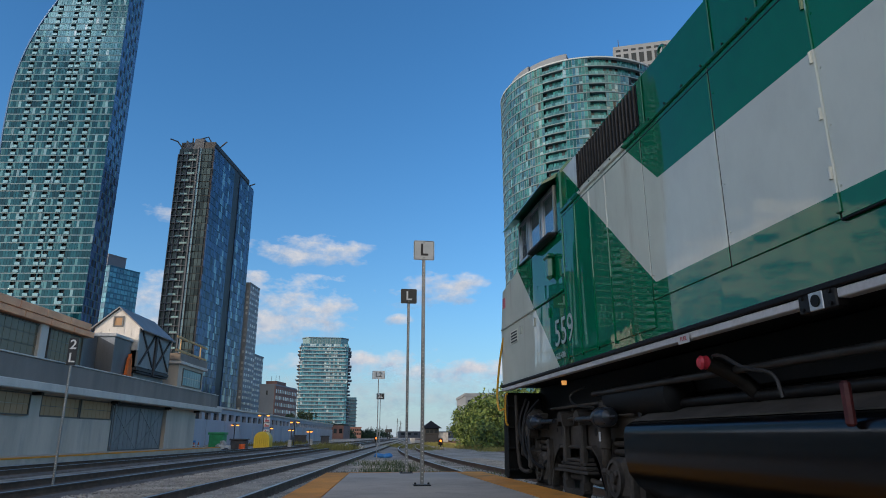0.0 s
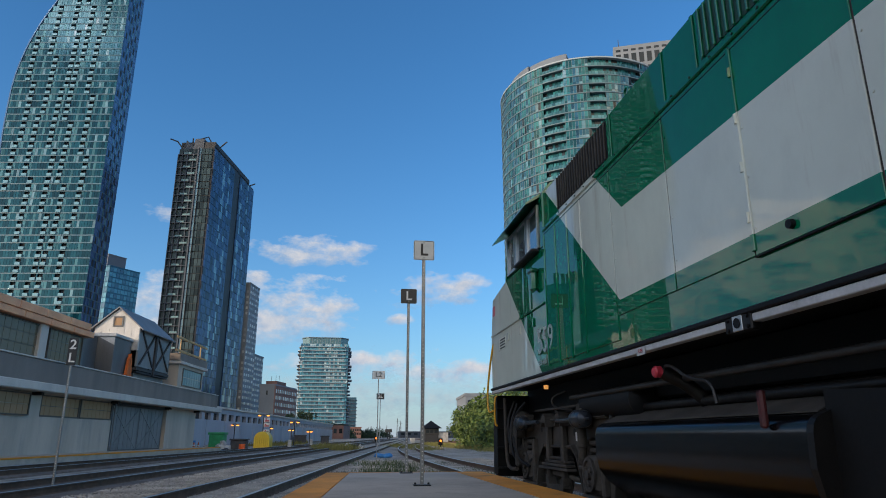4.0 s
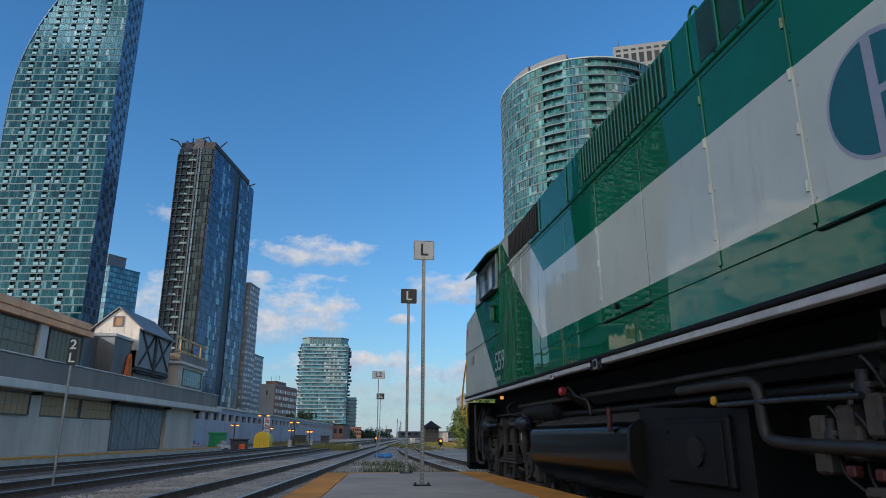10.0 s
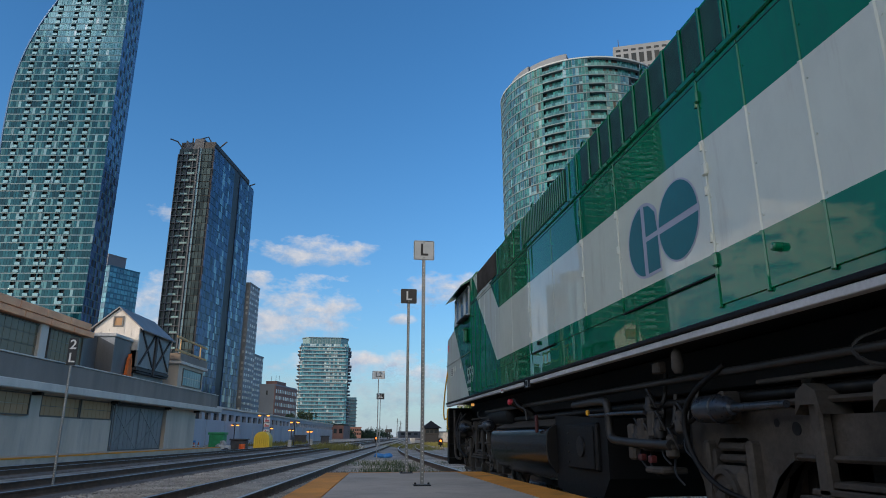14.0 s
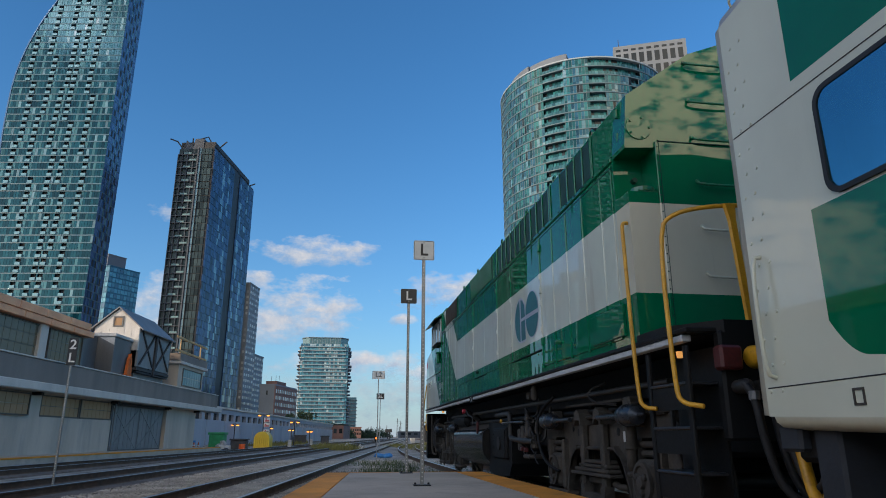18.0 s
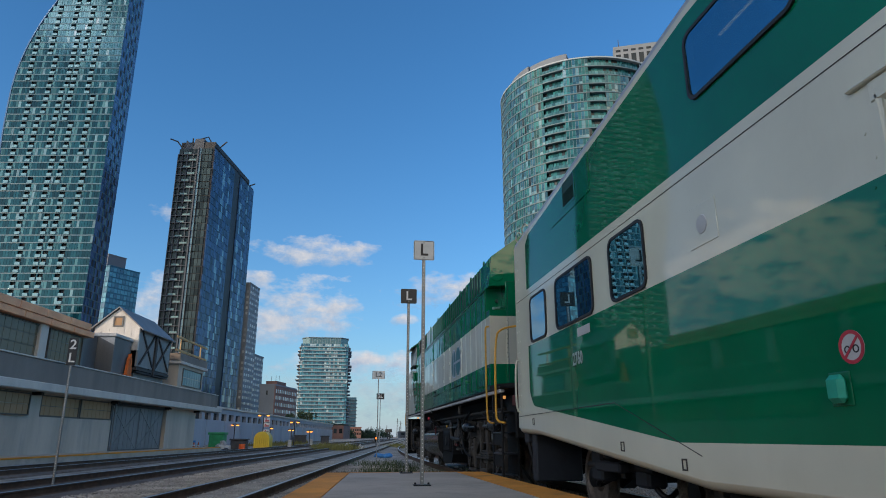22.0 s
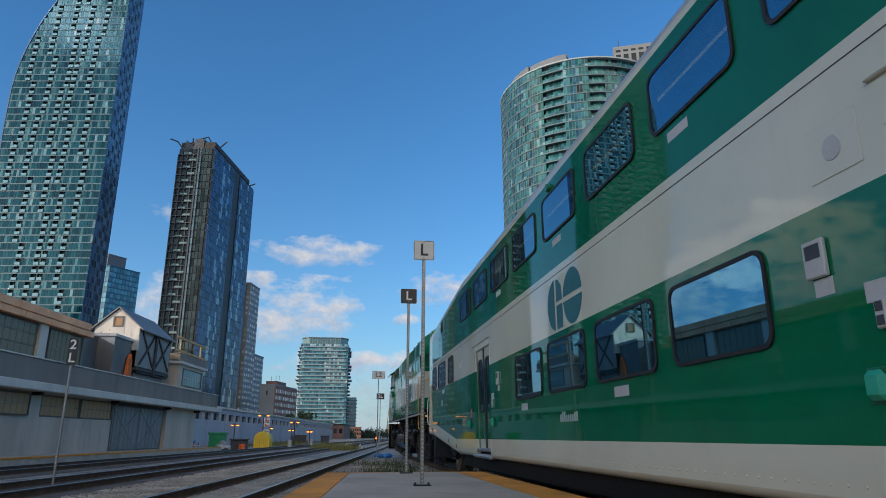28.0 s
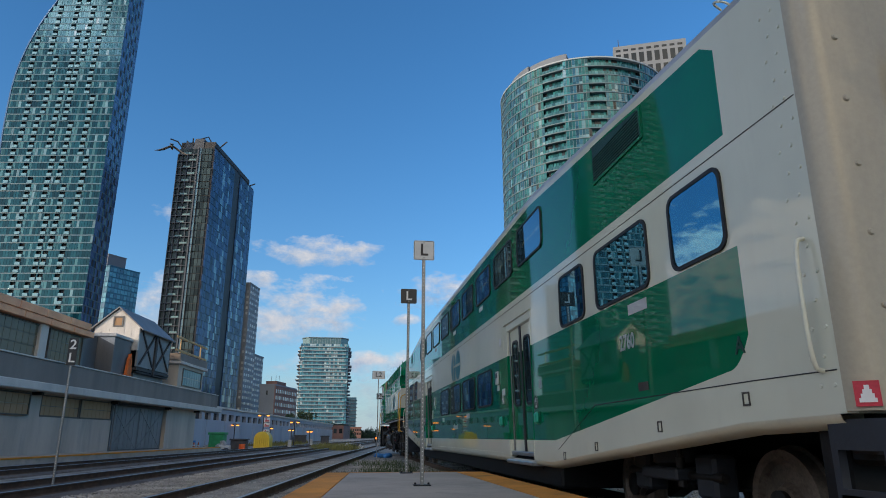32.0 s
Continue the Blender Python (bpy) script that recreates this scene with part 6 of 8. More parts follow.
    arch = [(CX, TOP), (CX + 0.02, TOP + 0.07), (CX + 0.16, TOP + 0.2), (CX + 0.5, TOP + 0.36), (0, TOP + 0.45), (-CX - 0.5, TOP + 0.36), (-CX - 0.16, TOP + 0.2), (-CX - 0.02, TOP + 0.07), (-CX, TOP)]
    part("roof", Mesh().prism(arch, -25.825, -11.825, "y"), ROOF_GREY, c, "pale grey curved roof", 50)
    for ya, yb in ((-6.15, -11.825), (-31.5, -25.825)):
        low = [(x, z - TOP + END) for x, z in arch]
        me = Mesh()
        n = len(arch)
        me.add([(x, ya, z) for x, z in low] + [(x, yb, z) for x, z in arch], [(i, i + 1, n + i + 1, n + i) for i in range(n - 1)] + [tuple(range(n)), tuple(range(n, 2 * n))])
        part("roof_end", me, ROOF_GREY, c, "pale grey sloping roof end", 50)
        s = 1 if ya > -10 else -1
        part("end_wall", Mesh().prism([(x * 0.952, z - 0.02) for x, z in low] + [(-CX - 0.075, 1.05), (CX + 0.075, 1.05)], ya - s * 0.08, ya + s * 0.004, "y"), END_SHADED, c)
        for sx in (-1, 1):
            bend = [(sx * (1.506 - 0.13 * (1 - math.cos(radians(q)))), ya + s * 0.15 * math.sin(radians(q))) for q in (0, 15, 30, 45, 60, 75, 90)]
            part("corner_post", Mesh().prism(bend + [(sx * 1.05, ya + s * 0.15), (sx * 1.05, ya + s * 0.001), (sx * 1.5, ya + s * 0.001)], 1.06, 3.84, "z"), END_SHADED, c, "rounded corner post in the shaded, streaked white", 50)
            for k in range(7):
                part("bolt_head", Mesh().turned([(0, 0.022), (s * 0.012, 0.015)], (sx * 1.3, ya + s * 0.15, 1.2 + k * 0.41), "y", 10), END_SHADED, c)
        part("end_door", Mesh().bbox(-0.45, 0.45, min(ya, ya + s * 0.03), max(ya, ya + s * 0.03), 1.25, 3.2, 0.02), COACH_WHITE, c)
        part("diaphragm", ring(rounded(-0.62, 0.62, 1.1, 3.4, 0.12), rounded(-0.48, 0.48, 1.24, 3.26, 0.1), ya, ya + s * 0.28, "y"), RUBBER, c, "black rubber gangway")
        part("coupler", Mesh().bbox(-0.14, 0.14, min(ya, ya + s * 0.55), max(ya, ya + s * 0.55), 0.72, 1.02, 0.05), DARK_STEEL, c)
        part("buffer_beam", Mesh().bbox(-1.35, 1.35, min(ya - s * 0.3, ya), max(ya - s * 0.3, ya), 0.78, 1.05, 0.03), DARK_STEEL, c)
        part("end_box", Mesh().bbox(-1.38, -0.7, min(ya - s * 0.2, ya - s * 0.42), max(ya - s * 0.2, ya - s * 0.42), 0.32, 1.02, 0.02), BOX_SLATE if s > 0 else BLACK_PAINT, c, "slate-grey underfloor box" if s > 0 else "")
        if s < 0:
            part("corner_step", ring([(-31.72, 0.6), (-31.3, 0.6), (-31.3, 1.02), (-31.72, 1.02)], [(-31.67, 0.66), (-31.35, 0.66), (-31.35, 0.86), (-31.67, 0.86)], CX + 0.03, CX + 0.08), BOX_SLATE, c, "slate-grey hanging corner step")
            part("step_tread", Mesh().bbox(CX + 0.03, CX + 0.3, -31.7, -31.32, 0.6, 0.64, 0.01), BOX_SLATE, c)
        part("cable_box", Mesh().bbox(-1.42, -1.2, min(ya + s * 0.06, ya - s * 0.14), max(ya + s * 0.06, ya - s * 0.14), 0.84, 1.0, 0.02), BOX_SLATE, c)
        part("grab_iron", Mesh().tube([(CX, ya - s * 0.12, 2.05), (CX - 0.07, ya - s * 0.12, 2.03), (CX - 0.07, ya - s * 0.12, 1.3), (CX, ya - s * 0.12, 1.28)], 0.014, 8), COACH_WHITE, c, "bent white grab iron", 50)
        for gy in (0.16, 0.52):
            zz = END + 0.02 + gy * 0.085
            part("roof_grab", Mesh().tube([(CX + 0.06, ya - s * gy, zz), (CX - 0.02, ya - s * gy, zz + 0.07), (CX - 0.02, ya - s * (gy + 0.16), zz + 0.17), (CX + 0.06, ya - s * (gy + 0.16), zz + 0.11)], 0.01, 6), COACH_WHITE, c, "", 50)
        for k in range(16):
            for dx in (0.05, 0.16):
                part("rivet", Mesh().turned([(0, 0.014), (-0.007, 0.01)], (CX, ya - s * (dx + 0.05 * (k % 2)), 1.2 + 0.16 * k), "x", 6), COACH_WHITE, c)
            part("rivet", Mesh().turned([(0, 0.014), (s * 0.007, 0.01)], (CX + 0.1 + 0.05 * (k % 2), ya + s * 0.07, 1.2 + 0.16 * k), "y", 6), COACH_WHITE, c)
    part("centre_sill", Mesh().bbox(-0.55, 0.55, -31.2, -6.3, 0.72, 1.1, 0.03), BLACK_PAINT, c, "dark centre sill")
    # belt line and seams
    part("belt_line", Mesh().bbox(CX - 0.003, CX, -31.49, -6.16, 2.932, 2.94, 0.001), GRIME, c, "thin dark belt line")
    part("skirt_seam", Mesh().tube([(CX - 0.001, -6.18, 1.22), (CX - 0.001, -9.78, 1.25), (CX - 0.001, -11.34, 0.79)], [0.004] * 3, 6), RUBBER, c)
    part("skirt_seam", Mesh().tube([(CX - 0.001, -31.48, 1.28), (CX - 0.001, -30.69, 1.28), (CX - 0.001, -27.91, 1.25), (CX - 0.001, -26.62, 0.78)], [0.004] * 4, 6), RUBBER, c)
    # windows
    for a, b, z0, z1 in rows:
        window(c, CX, b, a, z0, z1, 0.11)
    part("ceiling_lamp", Mesh().bbox(-1.115, -1.085, -26.3, -11.6, 4.21, 4.235, 0.01), CABIN_LAMP, c, "long warm ceiling lamp")
    for k in range(17):
        y = -11.9 - k * 0.86
        st = part("seat_back", Mesh().bbox(CX + 0.16, CX + 0.58, y - 0.06, y + 0.06, 3.0, 3.72, 0.04), SEAT, c, "dark green seat back")
        if -23.2 < y < -16.6:
            part("seat_back", Mesh().bbox(CX + 0.16, CX + 0.58, y - 0.06, y + 0.06, 1.2, 1.78, 0.04), SEAT, c, "dark green seat back")
    coach_door(c, *D1)
    coach_door(c, *D2)
    emblem(c, CX, -19.05, 2.55, 0.66, False)
    for y in (-17.1, -20.6):
        part("notice", Mesh().bbox(CX - 0.002, CX, y - 0.17, y + 0.17, 1.3, 1.4, 0.001), STICKER, c, "small white notice")
    for y in (-15.6, -18.9, -22.1):
        part("notice", Mesh().bbox(CX - 0.002, CX, y - 0.17, y + 0.17, 3.32, 3.41, 0.001), STICKER, c, "small white notice")
    for y in (-9.05, -29.1):
        part("notice", Mesh().bbox(CX - 0.002, CX, y - 0.2, y + 0.2, 2.03, 2.13, 0.001), STICKER, c, "small white notice")
    for y in (-8.82, -28.83):
        lettering("fleet_number", "2760", 0.2, Matrix.Translation((CX - 0.004, y, 1.785)) @ FACE_W, LETTER_GREY, c, "pale grey fleet number", 0.004, 0.82)
    for k in range(9):
        part("name_bar", Mesh().box(CX - 0.003, CX, -18.72 - k * 0.072 - 0.05, -18.72 - k * 0.072, 1.1, 1.1 + (0.09, 0.12, 0.12, 0.075, 0.08, 0.08, 0.08, 0.1, 0.11)[k]), LETTER_GREY, c, "pale grey bar of lettering")
    # vents, lamps, boxes
    part("vent_panel", Mesh().prism([(-9.5, 3.58), (-8.12, 3.58), (-8.12, 3.95), (-9.5, 4.07)], CX - 0.008, CX, "x"), COACH_PAINT, c)
    for a, b, z0, z1 in ((-8.62, -9.03, 3.685, 3.995), (-28.3, -29.48, 3.62, 4.03)):
        v = part("roof_vent", Mesh().prism([(b, z0), (a, z0), (a, z1), (b, z1 - (0.14 if a < -20 else 0.0))], CX - 0.012, CX, "x"), GRILLE_DARK, c, "dark green louvred vent")
        for k in range(9):
            part("slat", Mesh().bbox(CX - 0.02, CX - 0.004, b + 0.02, a - 0.02, z0 + 0.01 + k * (z1 - z0 - 0.14) / 9, z0 + 0.02 + k * (z1 - z0 - 0.14) / 9, 0.003), GRILLE_DARK, v)
        part("vent_frame", ring([(b - 0.03, z0 - 0.03), (a + 0.03, z0 - 0.03), (a + 0.03, z1 + 0.03), (b - 0.03, z1 + 0.03 - (0.14 if a < -20 else 0.0))], [(b, z0), (a, z0), (a, z1), (b, z1 - (0.14 if a < -20 else 0.0))], CX - 0.014, CX), COACH_PAINT, c)
    for y, w, h, z, mt, nm, lb in ((-15.46, 0.17, 0.22, 1.9, STICKER, "timetable_case", "small pale display case"), (-23.45, 0.17, 0.22, 1.9, STICKER, "timetable_case", "small pale display case"), (-15.48, 0.15, 0.1, 1.735, STICKER, "notice", "small white notice"), (-15.0, 0.2, 0.11, 1.62, STICKER, "notice", "small white notice"), (-23.85, 0.2, 0.11, 1.64, STICKER, "notice", "small white notice"), (-23.47, 0.15, 0.1, 1.735, STICKER, "notice", "small white notice"),
                                   (-15.0, 0.075, 0.15, 1.5, STICKER, "door_button", "door control plate"), (-23.85, 0.075, 0.15, 1.52, STICKER, "door_button", "door control plate"), (-25.95, 0.14, 0.12, 1.62, LETTER_GREY, "notice", "small grey notice"), (-29.1, 0.2, 0.075, 1.36, TRUCK_GREY, "notice", "small grey notice")):
        b = part(nm, Mesh().bbox(CX - (0.03 if nm != "notice" else 0.003), CX, y - w / 2, y + w / 2, z - h / 2, z + h / 2, 0.008), mt, c, lb)
        if nm == "timetable_case":
            part("screen", Mesh().box(CX - 0.032, CX - 0.03, y - w * 0.35, y + w * 0.35, z, z + h * 0.38), PLASTIC_DARK, b)
        if nm == "door_button":
            for dz in (-0.035, 0.035):
                part("button", Mesh().bbox(CX - 0.036, CX - 0.03, y - 0.024, y + 0.024, z + dz - 0.025, z + dz + 0.025, 0.003), PLASTIC_DARK, b)
    for y in (-12.85, -15.08, -23.75, -25.81):
        part("lamp_guard", Mesh().bbox(CX - 0.06, CX, y - 0.065, y + 0.065, 1.1, 1.25, 0.03), LAMP_GREEN, c, "hooded green side lamp")
        part("lamp_base", Mesh().bbox(CX - 0.008, CX, y - 0.08, y + 0.08, 1.085, 1.265, 0.004), GREEN_PAINT, c)
    for y, col in ((-12.97, RED), (-25.72, STICKER)):
        s = part("round_notice", Mesh().prism(arc(y, 1.385 if col is RED else 1.38, 0.09, 0, 360, 20)[:-1], CX - 0.003, CX, "x"), STICKER, c, "round prohibition sign" if col is RED else "round bicycle sign")
        zc = 1.385 if col is RED else 1.38
        part("sign_ring", ring(arc(y, zc, 0.09, 0, 360, 20)[:-1], arc(y, zc, 0.07, 0, 360, 20)[:-1], CX - 0.005, CX - 0.003), RED if col is RED else LETTER_BLACK, s)
        part("sign_bar", Mesh().prism([(y - 0.055, zc + 0.045), (y - 0.045, zc + 0.055), (y + 0.055, zc - 0.045), (y + 0.045, zc - 0.055)], CX - 0.006, CX - 0.003, "x"), RED if col is RED else LETTER_BLACK, s)
        for dy in (-0.03, 0.03):
            part("sign_wheel", ring(arc(y + dy, zc - 0.012, 0.022, 0, 360, 12)[:-1], arc(y + dy, zc - 0.012, 0.015, 0, 360, 12)[:-1], CX - 0.005, CX - 0.003), LETTER_BLACK, s)
    for y in (-11.69, -23.7):
        part("speaker_plate", Mesh().bbox(CX - 0.006, CX, y - 0.2, y + 0.2, 2.32, 2.64, 0.003), COACH_PAINT, c)
        part("speaker", Mesh().turned([(0, 0.075), (-0.006, 0.07)], (CX - 0.006, y, 2.48), "x", 20), STICKER, c, "round pale speaker grille")
    for y, z in ((-6.92, 1.13), (-9.91, 0.84), (-11.07, 0.72), (-30.62, 1.17), (-29.35, 1.01), (-27.88, 0.83), (-26.84, 0.71)):
        b = part("jacking_bracket", ring([(y - 0.04, z - 0.045), (y + 0.04, z - 0.045), (y + 0.04, z + 0.045), (y - 0.04, z + 0.045)], [(y - 0.028, z - 0.033), (y + 0.028, z - 0.033), (y + 0.028, z + 0.033), (y - 0.028, z + 0.033)], CX - 0.006, CX + 0.002), TRUCK_GREY, c, "small square steel bracket")
    part("tail_lamp", Mesh().turned([(0, 0.06), (-0.05, 0.05)], (CX, -18.7, 4.16), "x", 12), GREEN_PAINT, c, "small roof marker lamp")
    part("warning_plate", Mesh().prism([(-1.512, -31.581), (-1.428, -31.663), (-1.41, -31.645), (-1.494, -31.563)], 1.08, 1.21, "z"), RED, c, "red warning plate with white triangle")
    for k in range(4):
        g = 0.34 - 0.08 * k
        part("warning_mark", Mesh().prism([(-1.47 - 0.084 * g - 0.002, -31.622 + 0.082 * g - 0.002), (-1.47 + 0.084 * g - 0.002, -31.622 - 0.082 * g - 0.002), (-1.47 + 0.084 * g, -31.622 - 0.082 * g), (-1.47 - 0.084 * g, -31.622 + 0.082 * g)], 1.1 + 0.022 * k, 1.122 + 0.022 * k, "z"), LETTER_WHITE, c)
    lettering("end_mark", "A", 0.16, Matrix.Translation((CX - 0.004, -30.62, 1.52)) @ FACE_W, GRILLE_DARK, c, "small dark letter", 0.004)
    # rivets along the sill
    for k in range(60):
        part("rivet", Mesh().turned([(0, 0.01), (-0.005, 0.007)], (CX, -16.0 - k * 0.13, 0.68), "x", 6), COACH_PAINT, c)
    coach_truck(c, -8.7)
    coach_truck(c, -28.6)
    # cables at the coupled end
    for dx, zz in ((0.75, 1.45), (0.95, 1.4), (1.15, 1.3)):
        part("jumper_cable", Mesh().tube([(-dx, -5.55, zz), (-dx + 0.02, -5.75, zz - 0.35), (-dx + 0.05, -5.9, 0.55), (-dx + 0.05, -6.1, 0.7), (-dx, -6.18, 1.15)], 0.03, 8), RUBBER, c, "thick black jumper cable", 60)
    part("power_cable", Mesh().tube([(-1.0, -5.5, 1.52), (-1.05, -5.7, 1.3), (-1.1, -5.85, 0.8), (-1.15, -6.0, 0.48), (-1.2, -6.2, 0.55), (-1.2, -6.35, 0.95)], 0.04, 10), YELLOW, c, "thick yellow power cable", 60)
    return c


def build_loco():
    c = thing("diesel_locomotive", "green and white diesel locomotive with worn paint", "locomotive", pose(TRAIN_X, 0, 0))
    CARS.append(c)
    W = -LX
    # hood, cab, nose
    top = [(W - 0.05, 4.14), (W - 0.75, 4.66), (W - 1.1, 4.8), (0, 4.85), (-W + 1.1, 4.8), (-W + 0.75, 4.66), (-W + 0.05, 4.14)]
    hood = [(LX, 1.72), (W, 1.72), (W, 3.58), (W - 0.05, 3.62)] + top + [(-W + 0.05, 3.62), (LX, 3.58)]
    notched = [(LX, 1.72), (W, 1.72), (W, 3.14), (W - 0.3, 3.14), (W - 0.3, 3.6), (W, 3.58), (W, 3.62)] + top + [(-W, 3.62), (LX, 3.58), (-W + 0.3, 3.6), (-W + 0.3, 3.14), (LX, 3.14)]
    part("hood", Mesh().prism(hood, -4.3, 7.35, "y"), LOCO_PAINT, c, "", 0)
    part("hood_end", Mesh().prism(notched, -4.6, -4.3, "y"), LOCO_END, c, "glossy rear end of the hood")
    cab = [(10.6, 1.72), (10.6, 2.5), (10.42, 3.28), (9.62, 3.42), (9.3, 4.14), (7.35, 4.14), (7.35, 1.72)]
    # the cab's side below the windows, and its shell above
    part("cab_side", Mesh().prism([(10.6, 1.72), (10.6, 2.6), (10.45, 3.24), (9.5, 3.36), (7.35, 3.36), (7.35, 1.72)], LX, W, "x"), LOCO_PAINT, c)
    part("cab_pillar", Mesh().bbox(LX, W, 7.35, 7.52, 3.36, 4.14, 0.02), LOCO_PAINT, c)
    part("cab_pillar", Mesh().prism([(9.5, 3.36), (9.4, 3.36), (9.15, 4.14), (9.25, 4.14)], LX, W, "x"), LOCO_PAINT, c)
    # black block stands in for the shade inside the cab
    part("cab_core", Mesh().prism([(9.3, 3.36), (7.4, 3.36), (7.4, 4.14), (9.05, 4.14)], LX + 0.12, W - 0.12, "x"), BLACK_PAINT, c)
    part("cab_roof", Mesh().prism([(LX, 4.12), (LX + 0.12, 4.28), (LX + 0.6, 4.42), (0, 4.46), (W - 0.6, 4.42), (W - 0.12, 4.28), (W, 4.12)], 7.35, 9.45, "y"), GREEN_PAINT, c)
    part("eyebrow", Mesh().prism([(LX + 0.02, 4.16), (LX - 0.2, 4.0), (LX - 0.21, 3.97), (LX - 0.02, 4.08), (LX + 0.02, 4.1)], 7.45, 9.5, "y"), GREEN_PAINT, c, "dark green sun shade over the window")
    part("windshield", Mesh().prism([(9.62, 3.44), (9.56, 3.44), (9.3, 4.08), (9.36, 4.08)], -1.3, 1.3, "x"), CAB_GLASS, c)
    for a, b in ((7.56, 8.12), (8.16, 8.75), (8.8, 9.28)):
        f = part("cab_window", ring([(a, 3.4), (b, 3.4), (b, 4.02), (a, 4.02)], [(a + 0.04, 3.44), (b - 0.04, 3.44), (b - 0.04, 3.98), (a + 0.04, 3.98)], LX - 0.02, LX + 0.03), ALU, c, "sliding cab window in a metal frame")
        part("pane", Mesh().box(LX + 0.005, LX + 0.012, a + 0.04, b - 0.04, 3.44, 3.98), CAB_GLASS, f)
    part("arm_rest", Mesh().bbox(LX - 0.12, LX, 7.55, 8.5, 3.34, 3.39, 0.015), RUBBER, c)
    part("side_lamp", Mesh().bbox(LX - 0.09, LX, 7.65, 7.82, 2.82, 3.12, 0.04), GREEN_PAINT, c, "hooded green lamp housing")
    part("side_lamp_hood", Mesh().bbox(LX - 0.11, LX, 7.63, 7.84, 3.08, 3.14, 0.02), GREEN_PAINT, c)
    part("marker_plate", Mesh().bbox(LX - 0.006, LX, 10.28, 10.45, 2.95, 3.12, 0.003), RED, c, "red number plate corner")
    part("nose_vent", Mesh().bbox(LX - 0.006, LX, 9.55, 10.0, 2.3, 2.5, 0.004), COACH_WHITE, c)
    for k in range(4):
        # raised black bars stand in for the shade in the slots
        part("vent_slot", Mesh().box(LX - 0.009, LX - 0.004, 9.6, 9.95, 2.32 + k * 0.045, 2.342 + k * 0.045), BLACK_PAINT, c)
    part("cab_rub_rail", Mesh().bbox(LX - 0.025, LX, 7.4, 10.55, 2.6, 2.63, 0.008), LOCO_PAINT, c)
    for y in (8.65, 9.35, 7.95):
        part("latch", Mesh().bbox(LX - 0.02, LX, y - 0.03, y + 0.03, 2.38, 2.5, 0.006), LOCO_PAINT, c)
    lettering("fleet_number", "559", 0.46, Matrix.Translation((LX - 0.017, 7.42, 2.12)) @ FACE_W, LETTER_GREY, c, "pale grey fleet number", 0.0, 1.0)
    lettering("class_letters", "GCE-430k", 0.1, Matrix.Translation((LX - 0.017, 7.56, 1.855)) @ FACE_W, LETTER_GREY, c, "pale grey class lettering", 0.001, 0.85)
    # side panels and doors with battens between them
    seams = [7.3, 6.85, 6.4, 5.95, 5.1, 3.95, 2.93, 1.87, 0.79, -0.17, -1.76, -2.3, -2.85, -3.4, -3.95, -4.26]
    for k, (a, b) in enumerate(zip(seams, seams[1:])):
        zb = 1.8 if a > 5.2 or b < -1.8 else 2.03
        p = part("side_door", Mesh().bbox(LX - 0.012, LX + 0.01, b + 0.008, a - 0.008, zb, 3.54, 0.004), LOCO_PAINT, c)
        part("seam", Mesh().box(LX - 0.004, LX + 0.004, a - 0.01, a + 0.01, zb, 3.54), GRIME, c, "dark rusty panel seam")
        if zb > 2 and k in (6, 9):
            part("door_lip", Mesh().bbox(LX - 0.024, LX, b + 0.01, a - 0.01, zb - 0.016, zb - 0.004, 0.003), BLACK_PAINT, c)
        for z in (2.2, 2.55, 2.9, 3.25):
            part("screw", Mesh().turned([(0, 0.009), (-0.006, 0.006)], (LX - 0.012, a - 0.04, z + 0.03 * (k % 3)), "x", 6), LOCO_PAINT, p)
        if a > 5.2 or b < -1.8:
            part("batten", Mesh().bbox(LX - 0.022, LX, a - 0.018, a + 0.018, 1.78, 3.5, 0.008), LOCO_PAINT, c)
    for y in (2.93, 0.79, -0.17, -1.76):
        part("hinge_bar", Mesh().bbox(LX - 0.024, LX, y - 0.02, y + 0.02, 2.06, 3.52, 0.006), LOCO_PAINT, c, "long rust-streaked hinge")
        for z in (2.25, 2.6, 2.95, 3.3):
            part("hinge_knuckle", Mesh().turned([(0, 0.013), (0.07, 0.013)], (LX - 0.026, y, z), "z", 8), LOCO_PAINT, c)
    for z in (2.12, 2.8, 3.38):
        part("door_latch", Mesh().bbox(LX - 0.04, LX, -1.8, -1.74, z - 0.05, z + 0.05, 0.012), LOCO_PAINT, c, "stout door latch")
    # upper ledge and grilles
    part("ledge", Mesh().bbox(LX - 0.02, LX + 0.06, -4.28, 7.35, 3.56, 3.615, 0.01), LOCO_PAINT, c)
    gx = LX + 0.05
    for a, b, n in ((6.85, 5.2, 20), (3.35, 1.37, 24)):
        g = part("air_grille", Mesh().box(gx - 0.004, gx + 0.02, b, a, 3.7, 4.12), GRILLE_DARK if a < 6 else BLACK_PAINT, c, "upright-barred air intake grille")
        for k in range(n):
            y = b + (a - b) * (k + 0.5) / n
            part("bar", Mesh().bbox(gx - 0.022, gx - 0.002, y - 0.011, y + 0.011, 3.7, 4.12, 0.004), TRUCK_GREY if a > 6 else GREEN_PAINT, g)
    for a in [0.83 - 0.297 * k for k in range(10)] + [-2.58 - 0.265 * k for k in range(4)]:
        g = part("radiator_screen", Mesh().bbox(gx - 0.004, gx + 0.02, a - 0.25, a, 3.68, 4.12, 0.006), GRILLE_DARK, c, "dark mesh radiator screen")
        part("screen_frame", Mesh().bbox(gx - 0.02, gx, a - 0.285, a - 0.25, 3.64, 4.14, 0.008), LOCO_PAINT, g)
